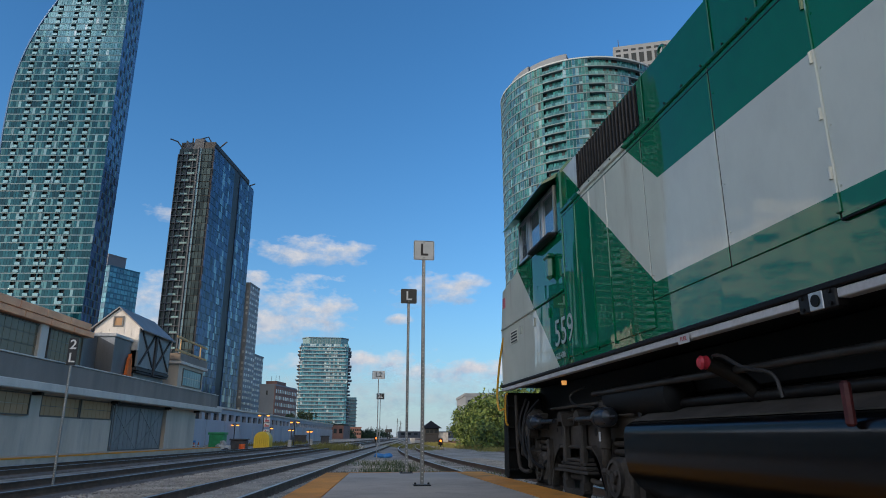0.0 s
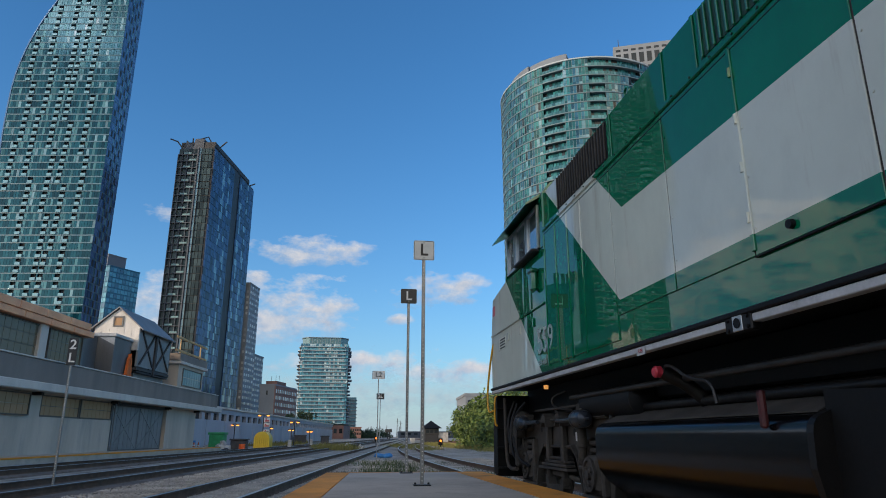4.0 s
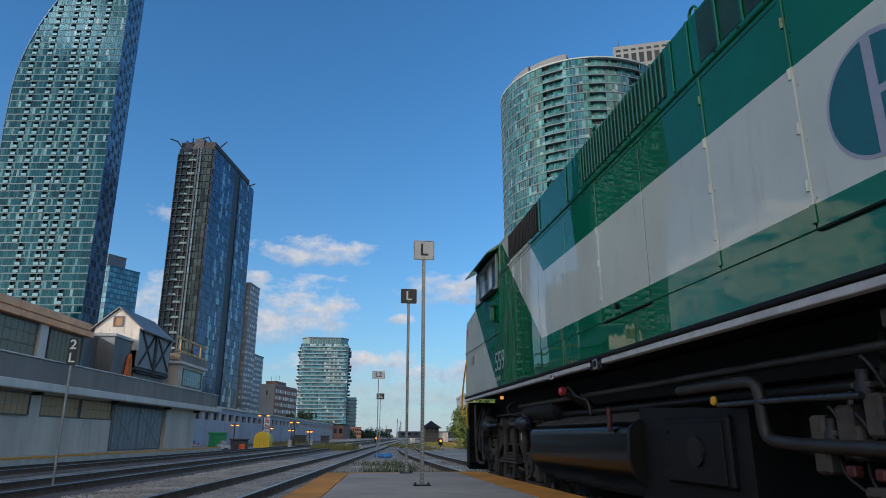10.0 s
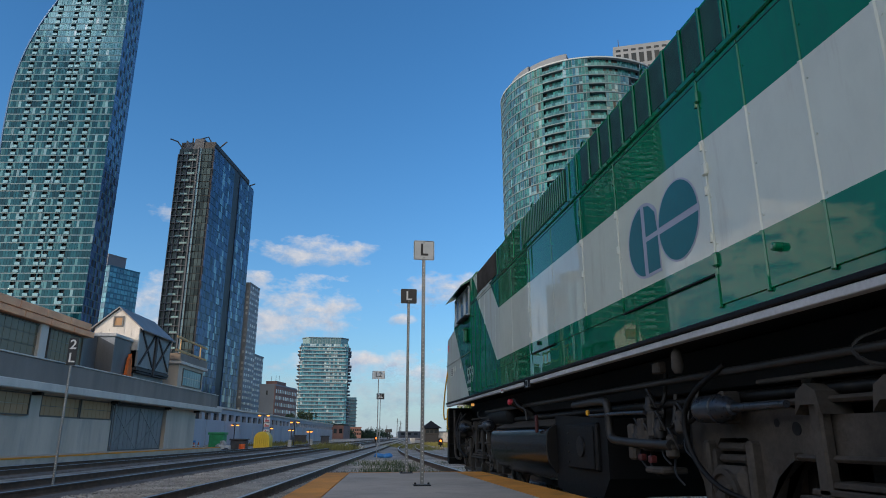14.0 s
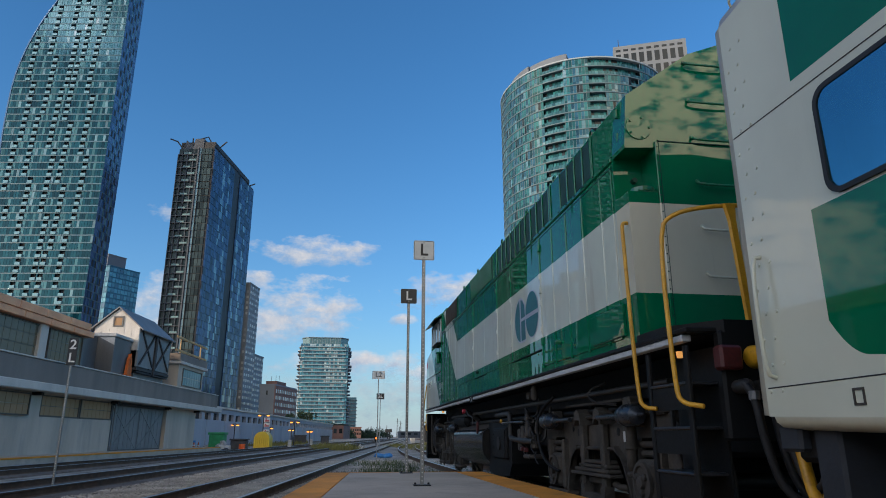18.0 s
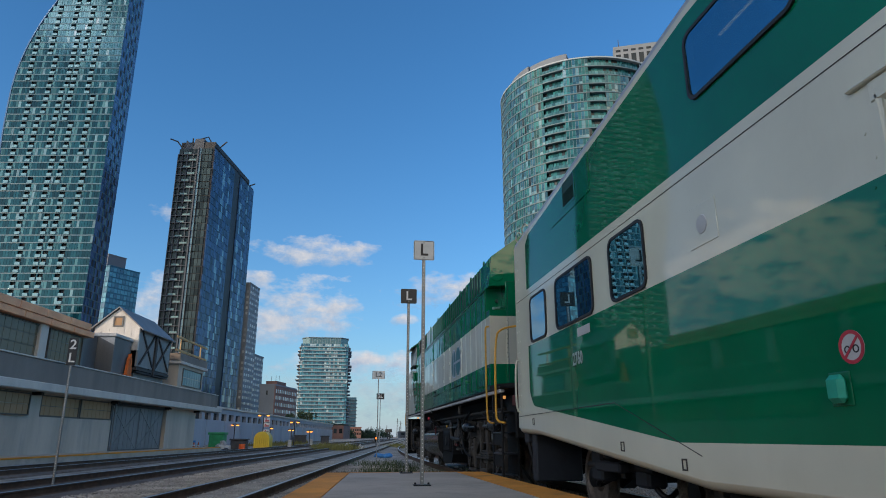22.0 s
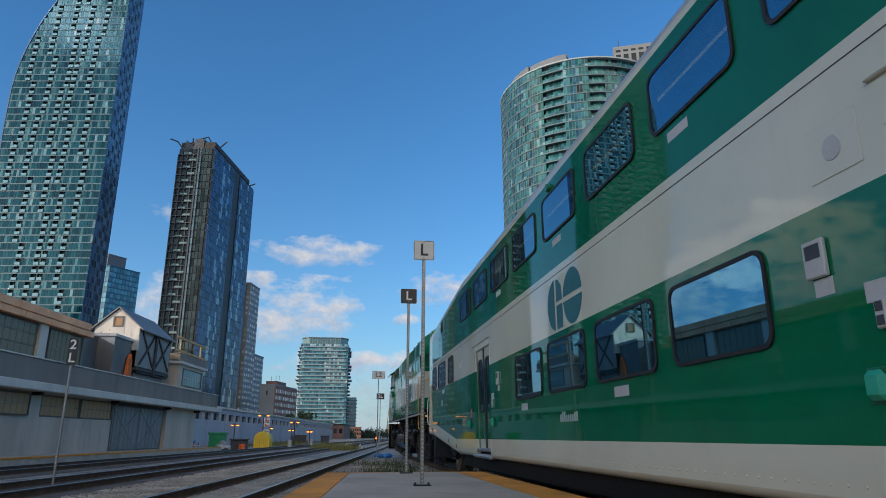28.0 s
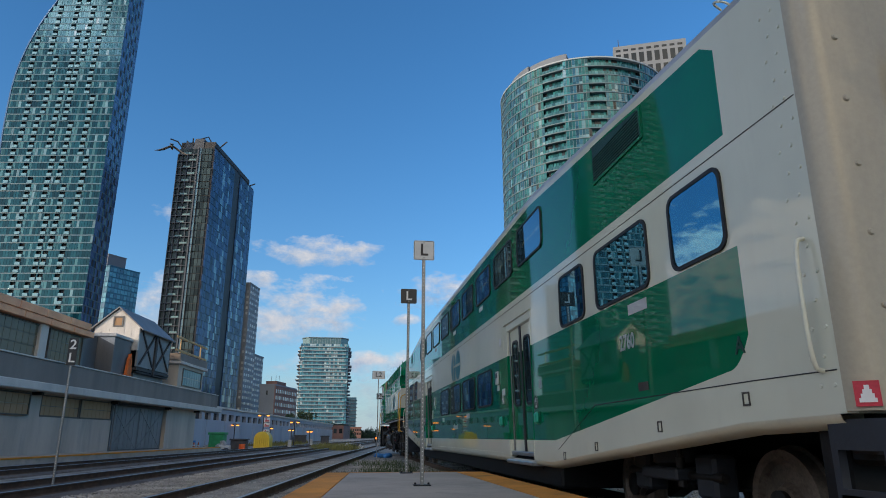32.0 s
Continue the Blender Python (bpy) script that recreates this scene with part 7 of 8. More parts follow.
    for k in range(40):
        part("ledge_bolt", Mesh().turned([(0, 0.011), (-0.01, 0.008)], (LX - 0.02, 7.2 - k * 0.29, 3.59), "x", 6), GRILLE_DARK, c)
    part("ledge_seam", Mesh().bbox(LX - 0.016, LX, -4.26, 7.3, 3.5, 3.512, 0.003), GRILLE_DARK, c, "dark seam below the ledge")
    part("roof_door", Mesh().bbox(gx - 0.014, gx + 0.01, -4.5, -3.72, 3.66, 4.12, 0.006), LOCO_PAINT, c)
    for z in (3.72, 3.98):
        part("hinge_knuckle", Mesh().turned([(0, 0.02), (0.09, 0.02)], (gx - 0.025, -4.42, z), "z", 8), LOCO_PAINT, c)
    for y in (5.1, 3.95, 3.42, 1.25, 0.97, -2.16, -2.56, -3.66):
        part("roof_panel_seam", Mesh().bbox(gx - 0.015, gx, y - 0.02, y + 0.02, 3.62, 4.14, 0.006), LOCO_PAINT, c)
    for y in (4.9, 3.25, 1.05, -0.6, -2.0, -3.4):
        part("lifting_eye", Mesh().tube([(gx + 0.12, y + 0.055 * math.sin(a), 4.24 + 0.055 * (1 - math.cos(a))) for a in [i * 0.5236 for i in range(13)]], 0.013, 6, False), GREEN_PAINT, c, "", 60)
    for k in range(3):
        part("roof_fan", Mesh().turned([(0, 0.6), (0.1, 0.6), (0.12, 0.5)], (0, -0.4 - k * 1.5, 4.42), "z", 24), GREEN_PAINT, c, "round roof fan", 40)
    part("exhaust_stack", Mesh().bbox(-0.4, 0.4, 2.6, 3.8, 4.4, 4.58, 0.03), BLACK_PAINT, c)
    emblem(c, LX - 0.013, -1.0, 2.57, 0.62)
    part("filler_cap", Mesh().turned([(0, 0.03), (-0.03, 0.027)], (LX - 0.012, 2.55, 2.12), "x", 14), BLACK_PAINT, c, "small black filler cap")
    part("drain_cock", Mesh().turned([(0, 0.03), (-0.05, 0.026), (-0.06, 0.014)], (LX - 0.01, -2.45, 2.02), "x", 12), GREEN_PAINT, c, "green drain cock")
    part("access_panel", Mesh().bbox(LX - 0.03, LX, -4.35, -3.55, 1.82, 2.12, 0.008), LOCO_PAINT, c)
    # sill
    part("sill_top", Mesh().bbox(LX - 0.035, -LX + 0.035, -5.45, 10.6, 1.688, 1.726, 0.008), BLACK_PAINT, c, "black running edge")
    for a, b in ((10.58, 3.34), (3.04, -5.35)):
        part("sill", Mesh().bbox(LX - 0.018, LX + 0.06, b, a, 1.63, 1.682, 0.006), SILL_WHITE, c, "scuffed white sill")
    jp = part("jacking_pad", Mesh().bbox(LX - 0.024, LX + 0.05, 3.04, 3.34, 1.585, 1.7, 0.008), DARK_STEEL, c, "dark bolted jacking pad with a round hole")
    part("pad_plate", Mesh().bbox(LX - 0.03, LX - 0.02, 3.135, 3.245, 1.59, 1.695, 0.004), ALU, jp, "pale square plate")
    # black disc on the plate, in place of the hole's shade
    part("pad_hole", Mesh().turned([(0, 0.034), (-0.006, 0.034)], (LX - 0.03, 3.19, 1.643), "x", 14), BLACK_PAINT, jp)
    for y in (3.08, 3.3):
        for z in (1.61, 1.675):
            part("pad_bolt", Mesh().turned([(0, 0.014), (-0.012, 0.011)], (LX - 0.024, y, z), "x", 8), BLACK_PAINT, jp)
    part("fuel_plate", Mesh().bbox(LX - 0.034, LX - 0.03, 4.55, 4.72, 1.605, 1.675, 0.001), STICKER, c, "small plate lettered in red")
    lettering("plate_text", "FUEL", 0.045, Matrix.Translation((LX - 0.036, 4.635, 1.64)) @ FACE_W, RED, c, "", 0.0, 1.0, 0.001)
    part("underframe", Mesh().bbox(-1.0, 1.0, -5.4, 10.5, 1.3, 1.69, 0.02), BLACK_PAINT, c)
    part("centre_sill", Mesh().bbox(-0.95, 0.95, -5.3, 10.3, 0.78, 1.32, 0.03), BLACK_PAINT, c, "dark centre sill and traction gear")
    # pilot and front steps
    part("pilot", Mesh().prism([(10.7, 0.35), (10.62, 1.6), (10.42, 1.6), (10.46, 0.3)], LX + 0.02, -LX - 0.02, "x"), BLACK_PAINT, c, "black pilot plate")
    for s in (-1, 1):
        for k in range(4):
            part("step", Mesh().bbox(min(s * 1.25, s * 1.58), max(s * 1.25, s * 1.58), 10.33, 10.56, 0.42 + k * 0.32, 0.45 + k * 0.32, 0.006), BLACK_PAINT, c)
        part("step_cheek", Mesh().bbox(min(s * 1.56, s * 1.58), max(s * 1.56, s * 1.58), 10.36, 10.5, 0.34, 1.6, 0.004), BLACK_PAINT, c)
        part("handrail", Mesh().tube([(s * 1.62, 10.45, 1.35), (s * 1.66, 10.66, 1.32), (s * 1.66, 10.72, 1.7), (s * 1.6, 10.5, 2.45), (s * 1.56, 10.46, 2.5)], 0.018, 8), YELLOW, c, "bent yellow handrail", 50)
        part("front_rail", Mesh().tube([(s * 1.6, 10.25, 1.1), (s * 1.64, 10.25, 1.12), (s * 1.64, 10.25, 1.55), (s * 1.6, 10.25, 1.58)], 0.016, 8), YELLOW, c, "", 50)
    part("nose_grab", Mesh().tube([(LX + 0.1, 10.3, 3.28), (LX + 0.1, 10.32, 3.38), (LX + 0.1, 9.95, 3.42), (LX + 0.1, 9.93, 3.33)], 0.012, 6), BLACK_PAINT, c, "", 50)
    part("coupler", Mesh().bbox(-0.15, 0.15, 10.6, 11.1, 0.72, 1.02, 0.05), DARK_STEEL, c)
    part("marker_light", Mesh().turned([(0, 0.03), (0.05, 0.035)], (LX + 0.12, 7.9, 1.54), "z", 10), TAIL, c, "small lit amber step lamp")
    part("marker_light", Mesh().turned([(0, 0.03), (0.05, 0.035)], (LX + 0.12, -5.05, 1.54), "z", 10), TAIL, c, "small lit amber step lamp")
    # brackets, hoses and a brake cylinder between the steps and the front truck
    for y, z, w in ((9.95, 1.05, 0.16), (10.18, 0.78, 0.12), (9.8, 0.62, 0.14)):
        part("bracket", Mesh().bbox(-1.42, -1.22, y - w / 2, y + w / 2, z - 0.14, z + 0.14, 0.03), TRUCK_GREY, c)
    part("brake_cylinder", Mesh().turned([(0, 0.05), (0.03, 0.12), (0.22, 0.12), (0.25, 0.06), (0.4, 0.03)], (-1.3, 9.65, 1.2), "y", 18), GRIME, c, "", 40)
    for y, z0, z1 in ((10.25, 1.5, 0.7), (10.08, 1.45, 0.55), (9.75, 1.4, 0.5)):
        part("air_hose", Mesh().tube([(-1.3, y, z0), (-1.42, y + 0.03, (z0 + z1) / 2 + 0.1), (-1.44, y - 0.1, z1 + 0.12), (-1.35, y - 0.25, z1), (-1.2, y - 0.3, z1 + 0.15)], 0.022, 6), DARK_STEEL, c, "", 50)
    part("step_hanger", Mesh().tube([(-1.45, 10.3, 1.55), (-1.45, 10.28, 0.5), (-1.4, 10.1, 0.42), (-1.4, 9.8, 0.45)], 0.03, 8), TRUCK_GREY, c, "", 50)
    # fuel tank
    tank = [(-0.85, 1.28), (-1.38, 1.06), (-1.42, 1.035), (-1.445, 1.0), (-1.455, 0.95), (-1.462, 0.75), (-1.43, 0.6), (-1.34, 0.48), (-1.2, 0.38), (-0.8, 0.28), (0.8, 0.28), (1.2, 0.38), (1.34, 0.48), (1.43, 0.6), (1.462, 0.75), (1.455, 0.95), (1.445, 1.0), (1.42, 1.035), (1.38, 1.06), (0.85, 1.28)]
    part("fuel_tank", Mesh().prism(tank, 2.85, 6.25, "y"), TANK_PAINT, c, "dark glossy fuel tank", 35)
    part("tank_top", Mesh().prism([(-1.37, 1.07), (-0.86, 1.29), (-0.86, 1.3), (-1.37, 1.08)], 2.88, 6.2, "y"), GRIME, c, "dusty sloping tank top")
    # black on box end, box and lid carries the shade under the frame
    part("tank_end", Mesh().prism([(1.1, 1.12), (2.86, 1.2), (2.86, 0.3), (2.2, 0.24), (1.3, 0.3), (1.1, 0.5)], -1.33, 1.33, "x"), BLACK_PAINT, c, "battery box end with underside shade put into its black")
    part("battery_box", Mesh().bbox(-1.38, -1.25, 1.3, 2.3, 0.56, 1.08, 0.02), BLACK_PAINT, c)
    part("box_lid", Mesh().bbox(-1.395, -1.38, 1.36, 2.14, 0.58, 1.04, 0.01), BLACK_PAINT, c)
    part("inspection_cap", Mesh().turned([(0, 0.12), (-0.02, 0.115)], (-1.395, 1.74, 0.82), "x", 20), DARK_STEEL, c, "round inspection cap")
    for k in range(4):
        part("lid_bolt", Mesh().turned([(0, 0.016), (-0.012, 0.012)], (-1.38, 2.22, 0.64 + k * 0.11), "x", 8), DARK_STEEL, c)
    part("tank_strap", Mesh().prism([(x * 1.006, z) for x, z in tank], 2.82, 2.88, "y"), DARK_STEEL, c, "dark band round the tank end")
    part("sight_gauge", Mesh().bbox(-1.5, -1.455, 3.215, 3.275, 0.98, 1.22, 0.015), RED_DARK, c, "dull red fuel gauge housing")
    fc = part("fuel_filler", Mesh().turned([(0, 0.035), (-0.02, 0.054), (-0.035, 0.048), (-0.065, 0.052), (-0.08, 0.036)], (-1.46, 4.6, 1.46), "x", 18), RED, c, "bright red fuel filler cap", 40)
    part("filler_neck", Mesh().tube([(-1.46, 4.6, 1.46), (-1.2, 4.55, 1.32), (-1.0, 4.5, 1.05)], 0.06, 10), DARK_STEEL, c, "", 50)
    part("filler_chain", Mesh().tube([(-1.48, 4.5, 1.5), (-1.5, 4.35, 1.49), (-1.5, 4.1, 1.36), (-1.46, 3.85, 1.33), (-1.46, 3.8, 1.16)], 0.013, 6), COPPER_PIPE, c, "", 50)
    # pipes and air gear behind the tank
    for z, x, r in ((1.4, -1.3, 0.03), (1.22, -1.15, 0.04)):
        part("air_pipe", Mesh().tube([(x, -4.5, z), (x, 1.2, z), (x, 7.4, z)], r, 8), COPPER_PIPE if r < 0.04 else DARK_STEEL, c, "", 50)
    part("drain_pipe", Mesh().tube([(-1.38, 1.95, 1.29), (-1.42, 0.92, 1.3), (-1.42, 0.8, 1.25), (-1.42, 0.81, 0.95), (-1.42, 0.7, 0.885), (-1.4, -0.45, 0.86)], 0.042, 10), COPPER_PIPE, c, "thick bent grey pipe", 50)
    part("drain_pipe", Mesh().tube([(-1.44, 1.28, 1.15), (-1.44, 0.4, 1.15), (-1.44, -0.1, 1.14)], 0.02, 8), CYLINDER, c, "thin blue-grey air pipe", 50)
    v = part("valve", Mesh().bbox(-1.47, -1.43, 1.29, 1.35, 1.15, 1.215, 0.015), YELLOW, c, "yellow cut-out valve")
    for k, (y, z) in enumerate(((0.25, 0.95), (0.05, 0.9), (-0.2, 1.0), (-0.4, 0.85), (-0.05, 1.2), (-0.6, 1.05))):
        part("air_valve", Mesh().turned([(-0.1, 0.03), (-0.08, 0.055), (0.0, 0.06), (0.02, 0.045), (0.08, 0.045), (0.1, 0.02)], (-1.36, y, z), "z", 12), TRUCK_GREY if k % 2 else DARK_STEEL, c, "", 40)
        part("valve_flange", Mesh().bbox(-1.4, -1.3, y - 0.07, y + 0.07, z - 0.02, z + 0.015, 0.006), TRUCK_GREY, c)
        part("branch_pipe", Mesh().tube([(-1.36, y, z), (-1.2, y + 0.05, z), (-1.15, y + 0.06, z + 0.3)], 0.02, 6), COPPER_PIPE, c, "", 50)
        part("air_hose", Mesh().tube([(-1.34, y, z + 0.1), (-1.42, y - 0.05, z + 0.16), (-1.42, y - 0.12, z + 0.1), (-1.38, y - 0.15, z - 0.02)], 0.011, 6), RUBBER, c, "", 50)
        part("drain_hose", Mesh().tube([(-1.34, y, z - 0.1), (-1.4, y - 0.08, z - 0.22), (-1.38, y - 0.2, z - 0.3)], 0.009, 6), RUBBER, c, "", 50)
    for y, z in ((0.05, 0.72), (-0.15, 0.71)):
        part("drain_cap", Mesh().bbox(-1.46, -1.4, y - 0.035, y + 0.035, z, z + 0.06, 0.01), RED_DARK, c, "small dull red cap")
    for k in range(3):
        part("valve_bracket", Mesh().bbox(-1.42, -1.3, 0.25 - k * 0.22, 0.38 - k * 0.22, 0.72 + 0.1 * k, 1.05 + 0.05 * k, 0.02), TRUCK_GREY if k != 1 else GRIME, c)
    part("drain_box", Mesh().bbox(-1.44, -1.2, -0.34, 0.0, 0.62, 0.675, 0.015), GRIME, c)
    part("hang_lamp", Mesh().turned([(0, 0.03), (0.04, 0.05), (0.16, 0.045), (0.2, 0.02)], (-1.48, -0.85, 1.42), "z", 12), GRIME, c, "hanging brass-brown lamp", 40)
    part("junction_box", Mesh().bbox(-1.45, -1.38, -0.46, -0.32, 1.46, 1.56, 0.01), TRUCK_GREY, c, "small grey junction box")
    part("air_tank", Mesh().turned([(0, 0.08), (0.05, 0.17), (1.5, 0.17), (1.55, 0.08)], (-1.15, 5.6, 1.3), "y", 20), BLACK_PAINT, c, "long air reservoir", 40)
    truck(c, -2.42, 2.74, 0.51)
    truck(c, 8.28, 2.74, 0.51)
    # rear platform, ladders, rails, end wall fittings
    part("rear_platform", Mesh().prism([(LX - 0.03, -4.6), (LX - 0.03, -5.1), (LX + 0.25, -5.5), (-LX - 0.25, -5.5), (-LX + 0.03, -5.1), (-LX + 0.03, -4.6)], 1.68, 1.78, "z"), BLACK_PAINT, c, "black rear walkway")
    part("end_plate", Mesh().bbox(LX + 0.2, -LX - 0.2, -5.5, -5.4, 0.9, 1.7, 0.02), BLACK_PAINT, c)
    part("ladder_side", Mesh().bbox(LX, LX + 0.03, -4.72, -4.66, 0.32, 1.6, 0.006), BLACK_PAINT, c)
    part("ladder_side", Mesh().bbox(LX, LX + 0.03, -5.36, -5.3, 0.32, 1.6, 0.006), BLACK_PAINT, c)
    part("ladder_back", Mesh().box(LX + 0.26, LX + 0.28, -5.36, -4.66, 0.32, 1.6), BLACK_PAINT, c)
    for k in range(4):
        part("step", Mesh().bbox(LX, LX + 0.26, -5.32, -4.7, 0.32 + k * 0.33, 0.345 + k * 0.33, 0.006), STEP_STEEL, c, "chequered steel step")
        part("step_riser", Mesh().box(LX + 0.012, LX + 0.03, -5.3, -4.72, 0.14 + k * 0.33, 0.318 + k * 0.33), BLACK_PAINT, c)
    part("step_rail", Mesh().tube([(LX - 0.01, -4.54, 2.84), (LX - 0.07, -4.56, 2.83), (LX - 0.08, -4.58, 2.7), (LX - 0.09, -4.66, 1.25), (LX - 0.07, -4.72, 1.16), (LX - 0.0, -4.8, 1.15)], 0.018, 10), YELLOW, c, "tall yellow step handrail", 50)
    part("step_rail", Mesh().tube([(LX + 0.95, -5.42, 2.74), (LX + 0.4, -5.4, 2.74), (LX + 0.05, -5.26, 2.7), (LX - 0.05, -5.2, 2.55), (LX - 0.08, -5.3, 1.3), (LX - 0.07, -5.34, 1.17), (LX + 0.02, -5.5, 1.14)], 0.019, 10), YELLOW, c, "tall yellow step handrail", 50)
    part("rail_post", Mesh().prism([(LX + 0.5, 1.78), (LX + 0.545, 1.78), (LX + 0.5, 2.6), (LX + 0.51, 2.74), (LX + 0.42, 2.74), (LX + 0.45, 2.6)], -5.44, -5.4, "y"), YELLOW, c, "yellow rail post")
    part("mu_receptacle", Mesh().bbox(LX + 0.15, LX + 0.33, -5.58, -5.46, 1.4, 1.58, 0.02), RED_DARK, c, "red jumper socket")
    part("mu_plug", Mesh().turned([(0, 0.09), (-0.12, 0.08), (-0.22, 0.05)], (LX + 0.46, -5.48, 1.5), "y", 14), YELLOW, c, "yellow jumper plug", 40)
    for dx in (0.3, 0.45):
        part("hose_cock", Mesh().turned([(0, 0.05), (-0.12, 0.055), (-0.16, 0.035)], (LX + dx, -5.5, 1.28), "y", 12), COPPER_PIPE, c, "", 40)
    yr = -4.6
    part("rear_door", Mesh().bbox(LX + 0.34, -LX - 0.34, yr - 0.012, yr, 1.8, 3.66, 0.006), LOCO_END, c, "broad rear door panel")
    part("door_hinge", Mesh().bbox(LX + 0.3, LX + 0.335, yr - 0.022, yr, 1.82, 3.66, 0.006), LOCO_END, c)
    part("door_seam", Mesh().box(LX + 0.336, LX + 0.342, yr - 0.014, yr, 1.8, 3.68), GRILLE_DARK, c)
    part("door_seam", Mesh().box(LX + 0.336, -LX - 0.336, yr - 0.014, yr, 3.664, 3.672), GRILLE_DARK, c)
    for k in range(22):
        part("hinge_rivet", Mesh().turned([(0, 0.008), (-0.006, 0.005)], (LX + 0.317, yr - 0.022, 1.88 + k * 0.082), "y", 6), GRILLE_DARK, c)
    for z in (4.5, 4.08, 3.68, 3.22, 2.77, 2.32):
        m = GREEN_PAINT if z > 2.8 else COACH_WHITE
        part("grab_rung", Mesh().tube([(LX + 0.7, yr - 0.01, z + 0.05), (LX + 0.7, yr - 0.07, z), (LX + 1.22, yr - 0.07, z), (LX + 1.22, yr - 0.01, z + 0.05)], 0.012, 8), m, c, "bent grab rung", 50)
        for x in (0.7, 1.22):
            part("rung_foot", Mesh().turned([(0, 0.028), (-0.02, 0.02)], (LX + x, yr, z + 0.05), "y", 10), m, c)
    part("round_cover", Mesh().turned([(0, 0.13), (-0.012, 0.125), (-0.014, 0.0)], (LX + 0.155, yr, 3.8), "y", 24), LOCO_END, c, "round bolted cover plate")
    for a in range(5):
        part("cover_bolt", Mesh().turned([(0, 0.014), (-0.012, 0.01)], (LX + 0.155 + 0.105 * math.cos(a * 1.257), yr - 0.012, 3.8 + 0.105 * math.sin(a * 1.257)), "y", 8), LOCO_END, c)
    part("recess_floor", Mesh().prism([(LX + 0.002, -4.3), (LX + 0.3, -4.3), (LX + 0.3, -4.598), (LX + 0.1, -4.598)], 3.144, 3.16, "z"), GREEN_PAINT, c)
    part("rear_lamp", Mesh().prism(arc(LX + 0.19, -4.5, 0.11, 0, 360, 16)[:-1], 3.16, 3.2, "z"), GREEN_PAINT, c, "green lamp bracket in the recess")
    part("lamp_socket", Mesh().turned([(0, 0.03), (-0.05, 0.026)], (LX + 0.2, -4.3, 3.36), "y", 12), GRILLE_DARK, c)
    # cables that hang at the coupled end
    part("jumper_cable", Mesh().tube([(LX + 0.46, -5.66, 1.5), (LX + 0.42, -5.72, 1.42), (LX + 0.46, -5.72, 1.15), (LX + 0.5, -5.72, 0.8), (LX + 0.58, -5.74, 0.58), (LX + 0.75, -5.8, 0.5), (LX + 0.9, -5.9, 0.62)], 0.036, 10), YELLOW, c, "thick yellow jumper cable", 60)
    for k in range(2):
        part("air_hose", Mesh().tube([(LX + 0.28 + 0.14 * k, -5.62, 1.3), (LX + 0.3 + 0.13 * k, -5.7, 1.2), (LX + 0.33 + 0.12 * k, -5.7, 0.9), (LX + 0.4 + 0.12 * k, -5.74, 0.56), (LX + 0.6 + 0.1 * k, -5.85, 0.45)], 0.03, 8), RUBBER, c, "black ribbed air hose", 60)
        part("hose_clamp", Mesh().turned([(-0.03, 0.038), (0.03, 0.038)], (LX + 0.3 + 0.14 * k, -5.69, 1.21), "z", 10), GALV, c)
    return c


def gone(t):
    """Metres gone at t seconds, smoothly between the rows of RUN."""
    i = min(int(t), len(RUN) - 2)
    p = [RUN[max(0, min(len(RUN) - 1, j))][1] for j in (i - 1, i, i + 1, i + 2)]
    u = t - i
    m1, m2 = (p[2] - p[0]) / 2, (p[3] - p[1]) / 2
    return (2 * u ** 3 - 3 * u ** 2 + 1) * p[1] + (u ** 3 - 2 * u ** 2 + u) * m1 + (3 * u ** 2 - 2 * u ** 3) * p[2] + (u ** 3 - u ** 2) * m2


build_loco()
build_coach()


# ---- trees, weeds, lamps, signals, clutter ----
def tree_of(name, label, x, y, h, w, seed, mat, leaves=1500, leaf=0.22, low=0.08):
    """A trunk with limbs and an uneven crown of leaf clumps."""
    rng = random.Random(seed)
    t = thing(name, label, "tree", pose(x, y, -0.2))
    tr = Mesh()
    tr.tube([(0, 0, 0), (0.05, 0.02, h * 0.3), (0.0, 0.08, h * 0.6), (0.1, 0, h * 0.85)], [h * 0.03, h * 0.024, h * 0.015, h * 0.005], 8)
    for k in range(7):
        a, z = rng.uniform(0, 6.28), h * rng.uniform(0.2, 0.6)
        l = w * rng.uniform(0.3, 0.5)
        tr.tube([(0, 0, z), (l * 0.5 * math.cos(a), l * 0.5 * math.sin(a), z + h * 0.12), (l * math.cos(a), l * math.sin(a), z + h * 0.3)], [h * 0.012, h * 0.008, h * 0.003], 5)
    part("trunk", tr, BARK, t)
    cl = [(rng.uniform(-0.5, 0.5) * w, rng.uniform(-0.5, 0.5) * w, h * rng.uniform(low + 0.1, 0.92), rng.uniform(0.12, 0.26) * w) for _ in range(22)]
    me = Mesh()
    for _ in range(leaves):
        cx, cy, cz, r = rng.choice(cl)
        d = Vector((rng.gauss(0, 1), rng.gauss(0, 1), rng.gauss(0, 0.8))).normalized() * r * rng.uniform(0.55, 1.05)
        k = 1 - 0.55 * max(0, (cz + d.z) / h - 0.45)
        p = Vector((cx * k, cy * k, cz)) + d
        if p.z < h * low:
            continue
        u = Vector((rng.gauss(0, 1), rng.gauss(0, 1), rng.gauss(0, 1))).normalized()
        v = u.orthogonal().normalized()
        s = leaf * rng.uniform(0.6, 1.3)
        me.add([p - u * s, p + v * s * 0.5, p + u * s, p - v * s * 0.5 + u.cross(v) * s * 0.2], [(0, 1, 2), (0, 2, 3)])
    fast_part("crown", me, mat, t, "uneven leafy crown")
    return t


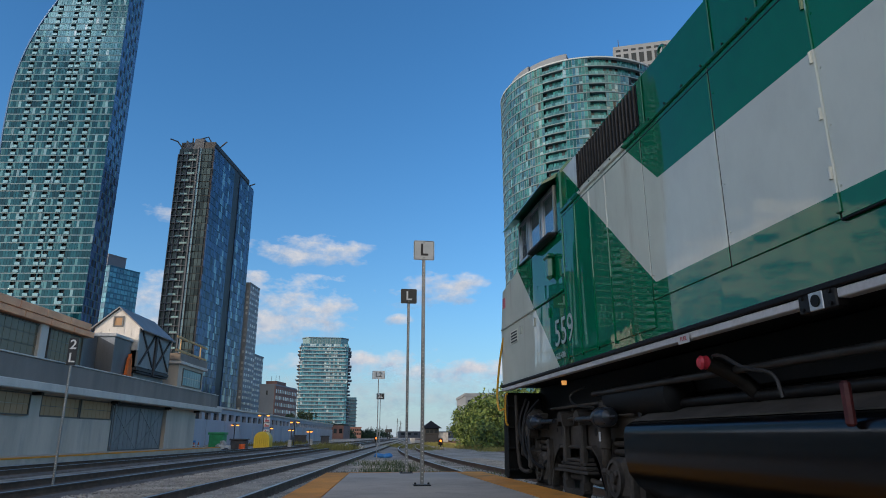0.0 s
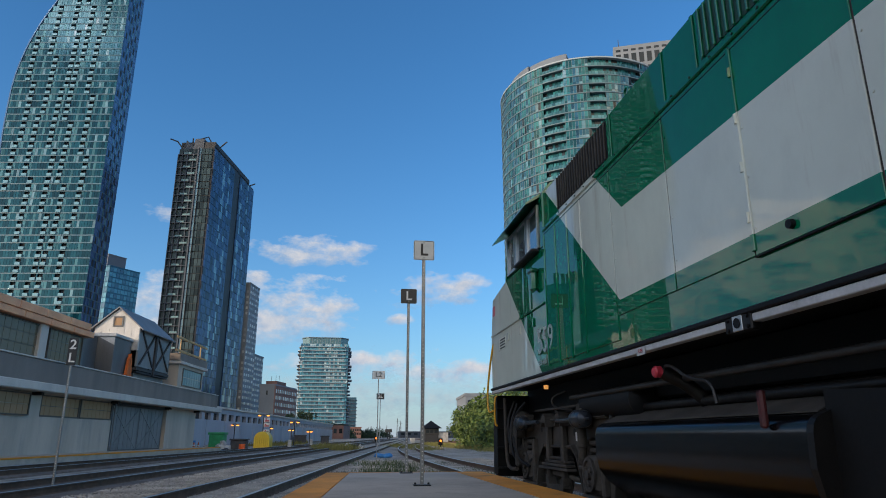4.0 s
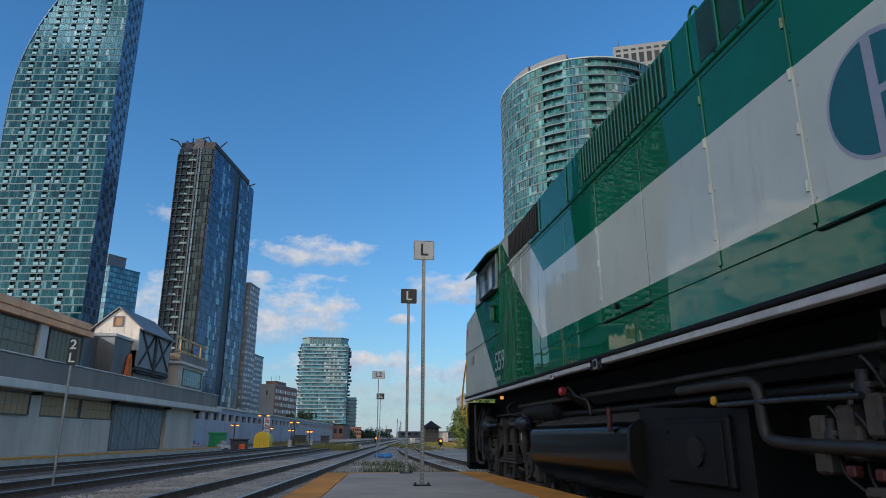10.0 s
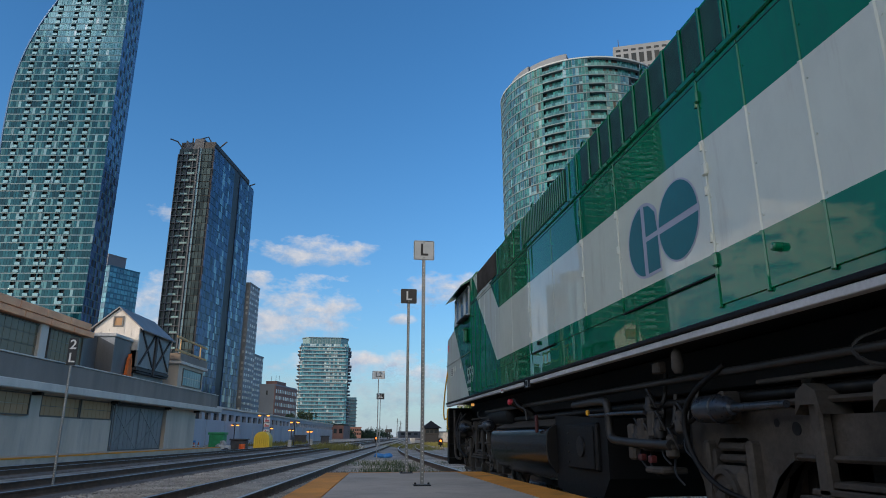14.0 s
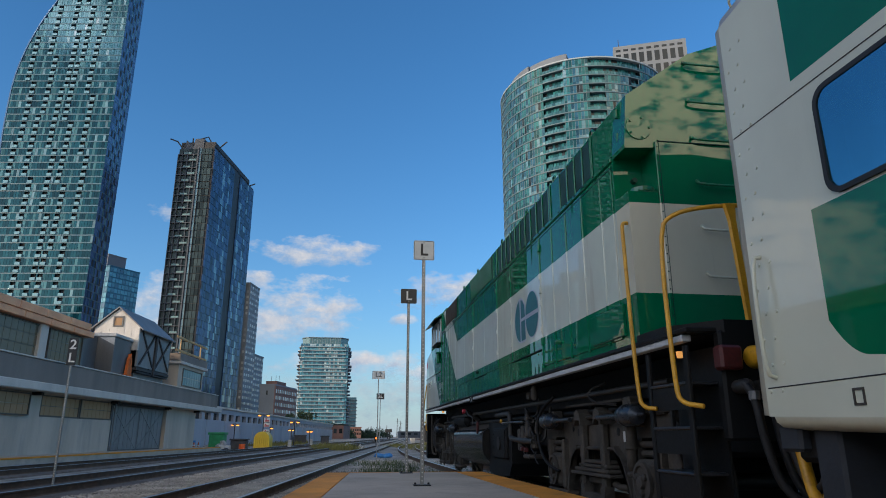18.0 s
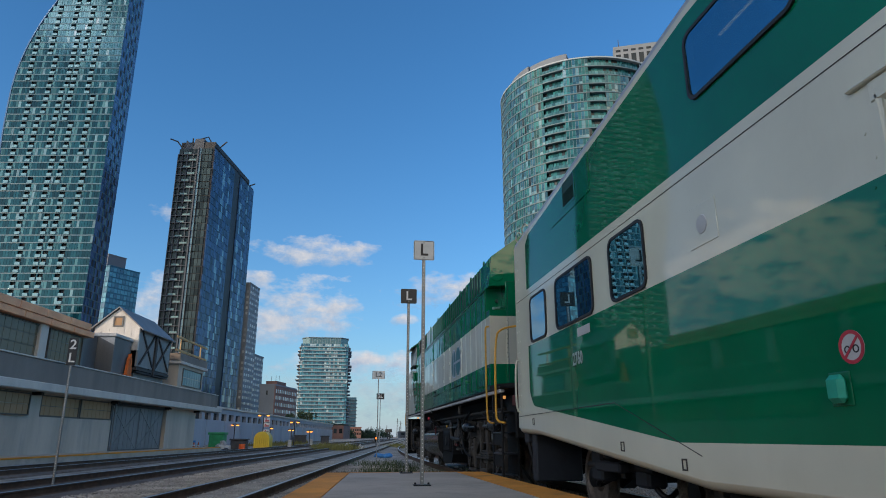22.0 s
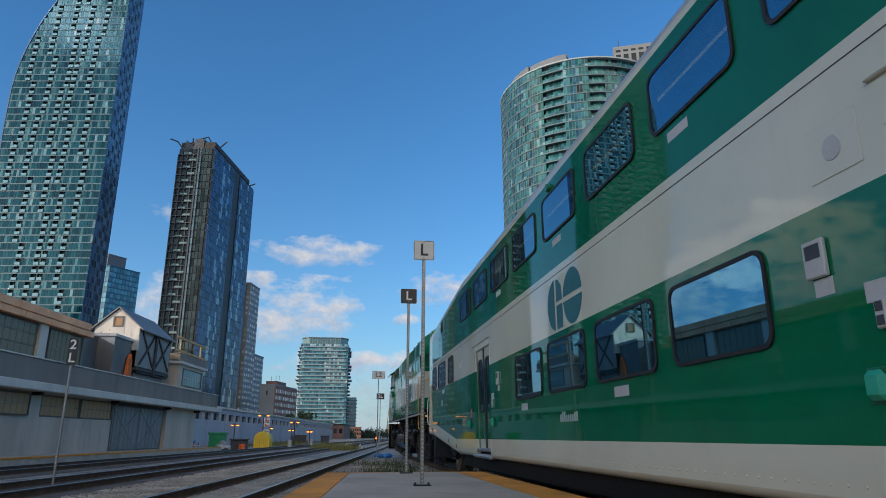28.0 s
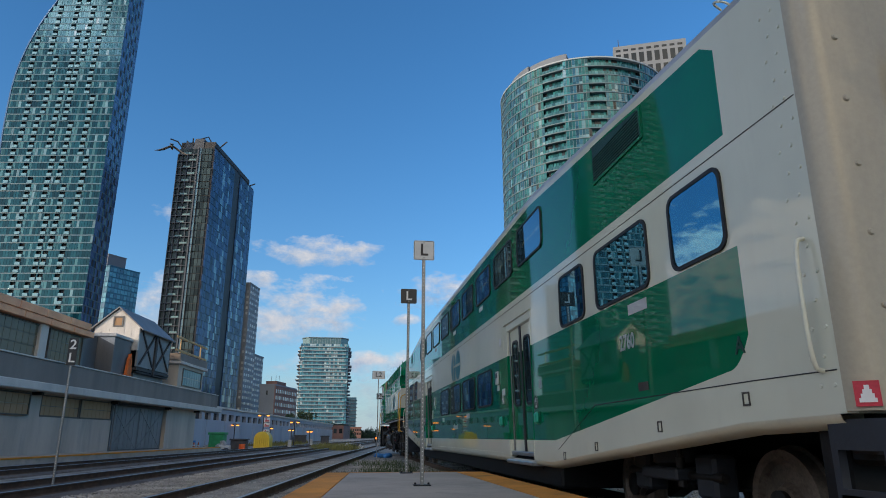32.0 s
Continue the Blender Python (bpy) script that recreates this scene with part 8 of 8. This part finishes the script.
def tufts(name, label, spots, seed, mat, h=(0.12, 0.4), per=26):
    """Grass and weeds: narrow bent blades."""
    rng = random.Random(seed)
    me = Mesh()
    for x, y, z, r, k in spots:
        for _ in range(int(per * k)):
            a = rng.uniform(0, 6.28)
            q = r * math.sqrt(rng.random())
            px, py = x + q * math.cos(a), y + q * math.sin(a)
            hh = rng.uniform(*h) * (1.15 - 0.6 * q / r)
            b = rng.uniform(0, 6.28)
            dx, dy = math.cos(b), math.sin(b)
            w = rng.uniform(0.006, 0.014)
            l = hh * rng.uniform(0.15, 0.5)
            me.add([(px - dy * w, py + dx * w, z), (px + dy * w, py - dx * w, z), (px + dx * l * 0.4, py + dy * l * 0.4, z + hh * 0.6), (px + dx * l, py + dy * l, z + hh)], [(0, 1, 2), (0, 2, 3), (1, 3, 2)])
    m = bpy.data.meshes.new(name)
    m.from_pydata(me.v, [], me.f)
    m.materials.append(mat)
    tagged(new(name, m), label, "weeds", kind="stuff")


def build_green():
    rng = random.Random(3)
    k = 0
    for y in range(62, 126, 5):
        for off in (16.3, 19.8):
            x = off + 0.085 * (y - 62) + rng.uniform(-1, 1) + (0 if off < 16 else 1.0)
            h = rng.uniform(4.0, 5.4) + (1.2 if off > 16 else 0)
            tree_of("tree", "leafy green tree in a dense row beside the tracks", x, y + rng.uniform(-2, 2), h, rng.uniform(4.5, 6.0), 100 + k, LEAF, 1500, 0.24, 0.04)
            k += 1
    for x, y, h in ((13.2, 57, 2.2), (14.0, 61, 2.6), (13.6, 66, 2.4), (15.2, 70, 2.6), (16.2, 76, 2.8), (17.0, 82, 2.6), (17.2, 55, 5.8), (19.5, 59, 6.0)):
        tree_of("bush", "green bush at the edge of the tree row", x, y, h, 3.6, 300 + k, LEAF, 900, 0.18, 0.02)
        k += 1
    for x, y, h, w in ((-20.5, 285, 9.5, 9), (-16.0, 280, 11, 10), (-26, 290, 9.5, 9), (-4, 320, 6, 12), (8, 430, 4.5, 14), (16, 430, 4, 14), (24, 440, 4, 14), (2, 380, 4.5, 12), (-32, 210, 6.5, 8), (-27, 214, 6, 8), (-13, 255, 6, 9)):
        tree_of("tree", "dark distant tree beside the buildings", x, y, h, w, 400 + k, LEAF_DARK, 1500, 0.5, 0.03)
        k += 1
    tufts("grass_tufts", "green grass and weeds growing round the platform end", [(rng.uniform(-0.1, 2.9), rng.uniform(12.4, 21), -0.19, rng.uniform(0.2, 0.6), 1.0) for _ in range(110)] + [(rng.uniform(0.6, 2.7), rng.uniform(20, 30), -0.19, 0.6, 0.8) for _ in range(50)], 7, GRASS, (0.08, 0.34))
    tufts("grass_tufts", "green weeds between the rails", [(4.15 + rng.uniform(-0.6, 0.6), rng.uniform(12, 30), -0.17, 0.35, 0.7) for _ in range(60)], 8, GRASS, (0.03, 0.14))
    tufts("dry_weeds", "tall yellow-green weeds beside the far track", [(rng.uniform(-2.2, 1.2), rng.uniform(58, 70), -0.2, 0.9, 2.0) for _ in range(40)] + [(rng.uniform(-20, -6) , rng.uniform(84, 130), -0.2, 1.6, 3.0) for _ in range(120)], 9, WEED_DRY, (0.2, 0.75), 30)
    tufts("dry_weeds", "pale grass strip below the trees", [(rng.uniform(11.5, 14.5), rng.uniform(52, 100), -0.2, 1.2, 3.0) for _ in range(130)] + [(rng.uniform(5.6, 8.6), rng.uniform(55, 90), -0.2, 0.9, 1.6) for _ in range(50)], 10, WEED_DRY, (0.15, 0.5), 30)


def street_lamp(x, y, z, arm, arms=2):
    """A yard lamp whose lit heads are z above the rails."""
    h = z + 0.2
    t = thing("yard_lamp", "yard lamp with lit amber heads on a dark pole", "street lamp", pose(x, y, -0.2), group="yard lamps")
    part("pole", Mesh().tube([(0, 0, 0), (0, 0, h + 0.1)], [0.07, 0.045], 8), BRACE, t)
    part("arm", Mesh().tube([(-arm, 0, h + 0.1), (0, 0, h + 0.14), (arm, 0, h + 0.1)], 0.025, 6), BRACE, t)
    for s in ((-1, 1) if arms == 2 else (1,)):
        hd = part("lamp_head", Mesh().bbox(s * arm - 0.17, s * arm + 0.17, -0.14, 0.14, h + 0.03, h + 0.12, 0.03), BRACE, t)
        part("lens", Mesh().bbox(s * arm - 0.15, s * arm + 0.15, -0.15, 0.13, h - 0.08, h + 0.03, 0.03), AMBER, hd, "lit amber lens")


def signal(x, y, z, mast):
    t = thing("dwarf_signal", "low railway signal showing amber", "signal", pose(x, y, -0.2), group="signals")
    part("base", Mesh().bbox(-0.25, 0.25, -0.2, 0.2, 0, 0.2, 0.03), CONCRETE, t)
    part("mast", Mesh().tube([(0, 0, 0.1), (0, 0, mast)], 0.05, 8), BLACK_PAINT, t)
    part("head", Mesh().bbox(-0.2, 0.2, -0.12, 0.12, mast, mast + 0.62, 0.04), BLACK_PAINT, t)
    part("lamp", Mesh().turned([(0, 0.11), (-0.03, 0.1)], (0, -0.12, mast + 0.4), "y", 14), SIGNAL, t, "lit amber lamp")
    part("hood", Mesh().prism(arc(0, mast + 0.4, 0.15, 0, 180, 8) + arc(0, mast + 0.4, 0.13, 180, 0, 8), -0.3, -0.12, "y"), BLACK_PAINT, t)


def build_yard():
    for x, y, z, arm, n in ((-8.8, 79.5, 3.24, 0.47, 2), (-11.86, 79.1, 2.17, 0.3, 2), (-8.0, 79.6, 1.83, 0.15, 1), (-5.33, 79.8, 2.51, 0.37, 2), (-5.79, 82, 1.65, 0.22, 2), (-3.78, 84, 1.5, 0.2, 2)):
        street_lamp(x, y, z, arm, n)
    signal(3.95, 78, 0, 0.55)
    signal(9.3, 64, 0, 0.35)
    # yellow machine cover with a notice board behind it
    t = thing("machine_cover", "bright yellow ribbed plastic cover beside the track", "cover", pose(-7.45, 67.9, -0.2, 0, 0, -6))
    shell = rounded(-0.74, 0.74, -0.6, 1.6, 0.72, 8)
    shell = [(a, max(0.0, b)) for a, b in shell]
    part("shell", Mesh().prism(shell, -0.6, 0.9, "y"), POLY_YELLOW, t, "", 30)
    for k in range(7):
        part("rib", Mesh().bbox(-0.57 + k * 0.19 - 0.03, -0.57 + k * 0.19 + 0.03, -0.65, -0.6, 0.02, 1.2, 0.02), POLY_YELLOW, t)
    b = thing("notice_board", "red and white warning notices on a post", "sign", pose(-7.35, 69.5, -0.2))
    part("post", Mesh().bbox(-0.05, 0.05, -0.05, 0.05, 0, 2.0, 0.01), GALV, b)
    for k, (h, m) in enumerate(((0.48, SIGN_WHITE), (0.42, SIGN_WHITE), (0.3, SIGN_WHITE))):
        z = 1.55 + (2 - k) * 0.48
        pl = part("board", Mesh().bbox(-0.29, 0.29, -0.09, -0.05, z, z + h - 0.04, 0.01), m, b)
        part("print_bar", Mesh().box(-0.22, 0.22, -0.097, -0.091, z + 0.06, z + h * 0.4), RED if k < 2 else LETTER_BLACK, pl)
        part("print_mark", Mesh().prism(arc(-0.1, z + h * 0.62, h * 0.16, 0, 360, 12)[:-1], -0.099, -0.092, "y"), RED, pl)
    # clutter by the end of the shed
    rng = random.Random(17)
    yard = [(-15.6, 60.5, 1.0, 1.2, 1.5, PLASTIC_PALE, "pallet_stack", "grey stack of pallets and sheets"), (-14.4, 61.5, 1.3, 1.0, 1.9, PLASTIC_DARK, "scrap_pile", "dark pile of scrap"), (-13.3, 62.0, 0.9, 0.8, 0.9, PLASTIC_BLUE, "storage_bin", "blue plastic storage bin"), (-12.5, 61.2, 0.6, 0.7, 1.0, PLASTIC_PALE, "sack", "pale bulk sack"), (-10.9, 63.5, 1.5, 1.0, 1.5, PLASTIC_GREEN, "storage_bin", "green plastic storage bin"), (-10.2, 62.2, 1.3, 1.0, 1.0, PLASTIC_PALE, "sack", "white bulk sack"), (-9.0, 63.5, 1.6, 1.1, 0.95, PLASTIC_DARK, "generator", "dark covered machine"), (-15.9, 57.8, 0.9, 0.9, 1.4, PLASTIC_DARK, "cabinet", "dark steel cabinet"), (-3.0, 130, 1.6, 1.2, 1.3, PLASTIC_DARK, "relay_box", "pale relay cabinet"), (-6.8, 118, 2.2, 1.4, 1.4, PLASTIC_DARK, "relay_box", "pale relay cabinet"), (10.8, 104, 0.7, 0.7, 0.9, PLASTIC_PALE, "relay_box", "white relay hut"), (0.6, 64, 0.9, 0.6, 0.75, PLASTIC_PALE, "switch_machine", "white switch machine"), (1.9, 66, 0.5, 0.5, 0.5, PLASTIC_PALE, "switch_machine", "white switch machine"),
            (-12.9, 63.0, 0.5, 0.5, 0.8, PLASTIC_BLUE, "drum", "blue plastic drum"), (-11.9, 64.0, 1.0, 0.7, 0.6, PLASTIC_PALE, "sack", "torn white bulk sack"), (-14.9, 59.6, 0.8, 0.6, 0.7, BOX_SLATE, "crate", "grey steel crate"), (-13.9, 60.2, 0.6, 0.6, 1.0, TIN_MID, "drum", "grey steel drum"),
            (-9.7, 61.0, 0.7, 0.5, 0.25, PLASTIC_DARK, "kerb_stack", "stack of grey concrete kerbs"), (-11.2, 60.6, 0.7, 0.5, 0.35, LUMBER, "timber_stack", "short stack of pale timber"), (-8.6, 62.4, 0.6, 0.6, 0.5, CONE_ORANGE, "barrel", "orange construction barrel"), (-5.2, 72, 0.4, 0.4, 0.8, PLASTIC_PALE, "relay_box", "pale relay cabinet"), (-3.9, 90, 0.6, 0.5, 0.8, PLASTIC_PALE, "relay_box", "pale relay cabinet")]
    for x, y, w, d, h, m, nm, lb in yard:
        me = Mesh()
        if nm == "drum" or nm == "barrel":
            me.turned([(0, w * 0.42), (h * 0.02, w * 0.46), (h * 0.33, w * 0.46), (h * 0.35, w * 0.5), (h * 0.38, w * 0.46), (h * 0.64, w * 0.46), (h * 0.66, w * 0.5), (h * 0.69, w * 0.46), (h, w * 0.45)], (0, 0, 0), "z", 16)
        elif nm in ("storage_bin", "relay_box", "crate", "generator"):
            me.bbox(-w * 0.44, w * 0.44, -d * 0.44, d * 0.44, 0.0, h * 0.86, 0.05)
            me.bbox(-w * 0.5, w * 0.5, -d * 0.5, d * 0.5, h * 0.86, h, 0.03)
        else:
            # loose pieces, heaped higher in the middle
            for k in range(11):
                u, v, g = rng.uniform(-0.5, 0.5), rng.uniform(-0.5, 0.5), rng.uniform(0.25, 0.5)
                top = h * (1.0 - 1.1 * (u * u + v * v) ** 0.5) * rng.uniform(0.6, 1.0)
                me.bbox(-w * g / 2, w * g / 2, -d * g / 2, d * g / 2, 0.0, top, 0.04, pose(u * w * 0.7, v * d * 0.7, 0.0, rng.uniform(-8, 8), rng.uniform(-8, 8), rng.uniform(0, 90)))
        solid(nm, me, m, lb + " standing in the yard", nm.replace("_", " "), pose(x, y, -0.2, 0, 0, rng.uniform(-20, 20)))
    for x, y in ((-12.4, 57.5), (-12.2, 60.0), (-11.4, 57.8)):
        c = thing("traffic_cone", "orange traffic cone on the yard ground", "traffic cone", pose(x, y, -0.2), group="cones")
        part("foot", Mesh().bbox(-0.2, 0.2, -0.2, 0.2, 0, 0.04, 0.01), CONE_ORANGE, c)
        part("cone", Mesh().turned([(0.04, 0.15), (0.7, 0.03)], (0, 0, 0), "z", 14), CONE_ORANGE, c, "", 40)
        part("band", Mesh().turned([(0.36, 0.095), (0.48, 0.077)], (0, 0, 0), "z", 14), SIGN_WHITE, c)
    plank = Mesh()
    for k in range(7):
        plank.bbox(-1.5, 1.5, -0.06, 0.06, 0, 0.08, 0.01, pose(rng.uniform(-0.4, 0.4), k * 0.3, 0.04 + 0.05 * (k % 2), 0, 0, rng.uniform(-25, 25)))
    solid("plank_pile", plank, CONE_ORANGE, "orange barrier boards lying in the yard", "boards", pose(-11.7, 58.5, -0.2))
    # blue tarpaulin bundle
    me = Mesh()
    for k in range(12):
        me.bbox(-0.22, 0.22, -0.2, 0.2, 0, rng.uniform(0.1, 0.26), 0.08, pose(rng.uniform(-0.4, 0.4), rng.uniform(-0.25, 0.25), 0, rng.uniform(-15, 15), rng.uniform(-15, 15), rng.uniform(0, 90)))
    solid("tarpaulin", me, PLASTIC_BLUE, "crumpled blue tarpaulin on the ground", "tarpaulin", pose(2.35, 38.5, -0.22), smooth=40)
    # interlocking tower
    t = thing("signal_tower", "old signal tower with a pyramid roof", "signal tower", pose(17.0, 128.5, -0.2))
    part("base", Mesh().box(-1.25, 1.25, 0, 2.6, 0, 1.5), CONC_DARK, t)
    part("upper", Mesh().bbox(-1.35, 1.35, -0.1, 2.7, 1.5, 2.7, 0.03), BRACE, t)
    me = Mesh().add([(-1.9, -0.6, 2.65), (1.9, -0.6, 2.65), (1.9, 3.2, 2.65), (-1.9, 3.2, 2.65), (0, 1.3, 4.1)], [(0, 1, 4), (1, 2, 4), (2, 3, 4), (3, 0, 4), (3, 2, 1, 0)])
    part("roof", me, DARK_STEEL, t)
    for k in range(3):
        part("window", Mesh().bbox(-1.1 + k * 0.8, -0.5 + k * 0.8, -0.14, -0.1, 1.75, 2.4, 0.01), GLASS_GREY, t)
    part("annex", Mesh().box(1.3, 3.2, 0.3, 2.4, 0, 1.9), PLASTIC_PALE, t)
    # far gantries, masts and a tank
    for x, y, h in ((57, 700, 19), (62, 720, 17), (50, 760, 13), (66, 780, 12), (24, 560, 9)):
        m = thing("lattice_mast", "thin distant lattice mast", "mast", pose(x, y, 0))
        for s in (-1, 1):
            part("leg", Mesh().tube([(s * h * 0.05, 0, 0), (s * 0.15, 0, h)], [0.25, 0.12], 5), BRACE, m)
        for k in range(6):
            part("cross_bar", Mesh().tube([(-h * 0.05 * (1 - k / 6), 0, h * k / 6), (h * 0.05 * (1 - (k + 1) / 6), 0, h * (k + 1) / 6)], 0.1, 4), BRACE, m)
        part("arm", Mesh().tube([(-h * 0.12, 0, h * 0.85), (h * 0.12, 0, h * 0.85)], 0.12, 4), BRACE, m)
    g = thing("water_tank", "distant grey tank on legs over the tracks", "tank", pose(20.5, 300, -0.2))
    part("tank", Mesh().bbox(-1.5, 1.5, -1, 1, 2.9, 4.3, 0.2), BRACE, g)
    for s in (-0.4, 0.4):
        part("leg", Mesh().tube([(s, 0, 0), (s, 0, 3.0)], 0.2, 6), BRACE, g)


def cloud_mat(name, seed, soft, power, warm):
    """A veil of cloud with torn edges; sunlit top and blue-grey underside are put into its glow colour."""
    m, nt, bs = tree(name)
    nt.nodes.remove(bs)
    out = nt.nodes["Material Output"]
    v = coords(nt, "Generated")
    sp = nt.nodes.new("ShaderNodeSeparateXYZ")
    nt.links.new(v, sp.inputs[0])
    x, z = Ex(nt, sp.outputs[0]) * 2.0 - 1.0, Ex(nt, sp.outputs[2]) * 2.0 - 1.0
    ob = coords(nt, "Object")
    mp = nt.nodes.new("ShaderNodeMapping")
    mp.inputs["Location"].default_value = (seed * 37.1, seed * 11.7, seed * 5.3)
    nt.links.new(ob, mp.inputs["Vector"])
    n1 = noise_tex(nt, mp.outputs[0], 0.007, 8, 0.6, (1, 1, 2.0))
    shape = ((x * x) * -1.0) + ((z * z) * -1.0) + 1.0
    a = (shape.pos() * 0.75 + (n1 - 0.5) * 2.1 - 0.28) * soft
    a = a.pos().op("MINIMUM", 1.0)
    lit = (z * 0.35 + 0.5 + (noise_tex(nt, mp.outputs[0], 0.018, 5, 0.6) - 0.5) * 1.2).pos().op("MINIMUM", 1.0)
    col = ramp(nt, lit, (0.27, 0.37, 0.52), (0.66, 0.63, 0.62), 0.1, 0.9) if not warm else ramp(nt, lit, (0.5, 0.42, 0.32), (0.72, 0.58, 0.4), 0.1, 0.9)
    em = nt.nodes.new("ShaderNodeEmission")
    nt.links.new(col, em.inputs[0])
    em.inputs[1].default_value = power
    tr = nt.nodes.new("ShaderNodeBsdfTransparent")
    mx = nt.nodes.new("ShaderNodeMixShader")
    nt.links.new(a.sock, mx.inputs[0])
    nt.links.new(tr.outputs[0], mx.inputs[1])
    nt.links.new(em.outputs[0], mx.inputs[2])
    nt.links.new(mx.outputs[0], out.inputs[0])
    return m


CLOUDS = []


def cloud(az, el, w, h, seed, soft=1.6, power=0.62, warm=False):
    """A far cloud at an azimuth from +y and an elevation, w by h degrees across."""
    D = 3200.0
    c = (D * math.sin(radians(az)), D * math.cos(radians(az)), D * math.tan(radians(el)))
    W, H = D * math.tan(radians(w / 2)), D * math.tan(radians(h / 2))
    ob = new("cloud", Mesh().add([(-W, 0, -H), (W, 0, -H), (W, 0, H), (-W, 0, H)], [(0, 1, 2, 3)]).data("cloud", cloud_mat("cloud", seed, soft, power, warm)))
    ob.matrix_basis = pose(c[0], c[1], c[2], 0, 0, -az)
    tagged(ob, "soft white and blue-grey cloud, in view or added unseen as fill light", "cloud", "clouds", "structure")
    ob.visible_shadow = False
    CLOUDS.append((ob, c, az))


BIRD = []


def build_bird():
    """A gull in level flight: body, tail, head and two wings that beat."""
    b = thing("gull", "dark grey gull in flight with spread wings", "bird", pose(-4.87, 15.2, 11.1, 0, 0, 12))
    part("body", Mesh().turned([(-0.2, 0.01), (-0.14, 0.045), (0.0, 0.065), (0.12, 0.05), (0.2, 0.03)], (0, 0, 0), "y", 12), FEATHER, b, "", 60)
    part("head", Mesh().turned([(0, 0.02), (0.03, 0.035), (0.07, 0.033), (0.1, 0.012), (0.15, 0.004)], (0, 0.19, 0.01), "y", 10), FEATHER, b, "", 60)
    part("tail", Mesh().prism([(-0.03, -0.15), (0.03, -0.15), (0.08, -0.3), (-0.08, -0.3)], -0.006, 0.006, "z"), FEATHER, b)
    for s in (-1, 1):
        w = part("wing", Mesh().prism([(0, 0.1), (s * 0.25, 0.16), (s * 0.42, 0.1), (s * 0.62, -0.1), (s * 0.4, -0.04), (s * 0.22, -0.06), (0, -0.1)], -0.008, 0.008, "z"), FEATHER, b)
        w.matrix_basis = pose(s * 0.04, 0, 0.02)
        BIRD.append((w, s))
    BIRD.insert(0, b)


build_green()
build_yard()
build_bird()
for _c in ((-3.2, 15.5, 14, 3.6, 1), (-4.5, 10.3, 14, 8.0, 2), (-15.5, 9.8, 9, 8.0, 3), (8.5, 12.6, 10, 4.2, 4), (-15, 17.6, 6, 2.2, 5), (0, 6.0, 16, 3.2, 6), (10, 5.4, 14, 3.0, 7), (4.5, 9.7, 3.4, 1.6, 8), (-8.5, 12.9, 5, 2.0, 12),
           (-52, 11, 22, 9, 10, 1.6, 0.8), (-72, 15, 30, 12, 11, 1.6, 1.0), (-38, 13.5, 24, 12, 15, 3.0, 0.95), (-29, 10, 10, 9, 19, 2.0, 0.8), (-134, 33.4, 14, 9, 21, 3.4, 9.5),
           # unseen warm clouds added to light the train; last, a veil for horizon haze
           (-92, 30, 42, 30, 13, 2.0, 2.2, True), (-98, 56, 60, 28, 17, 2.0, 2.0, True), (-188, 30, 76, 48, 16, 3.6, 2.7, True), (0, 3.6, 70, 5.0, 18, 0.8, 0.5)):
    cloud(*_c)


def motions():
    """The train rolls away along its track, its wheels turn, clouds drift and a gull flies over."""
    for car in CARS:
        walk(car, [(float(t), pose(TRAIN_X, s, 0)) for t, s in RUN])
    for e, y, r in WHEELS:
        walk(e, [(k * 0.25, pose(0, y, r, -math.degrees(gone(k * 0.25) / r), 0, 0)) for k in range(129)])
    for ob, c, az in CLOUDS:
        walk(ob, [(t, pose(c[0] + 1.25 * t, c[1], c[2], 0, 0, -az)) for t in (0.0, 16.0, 32.0)])
    gull = lambda t: pose(-4.87 - 3.15 * (t - 31.4), 15.2 + 14.8 * (t - 31.4), 11.1 + 0.6 * max(-4.0, t - 31.4), 0, 0, 12)
    walk(BIRD[0], [(t, gull(t)) for t in (0.0, 8.0, 16.0, 24.0, 28.0, 30.0, 31.0, 31.4, 31.7, 32.0)])
    for w, s in BIRD[1:]:
        walk(w, [(k * 0.1, pose(s * 0.04, 0, 0.02, 0, -s * (3 - 32 * math.cos(2 * math.pi * (k * 0.1 - 31.4) / 0.3)), 0)) for k in range(321)])


motions()
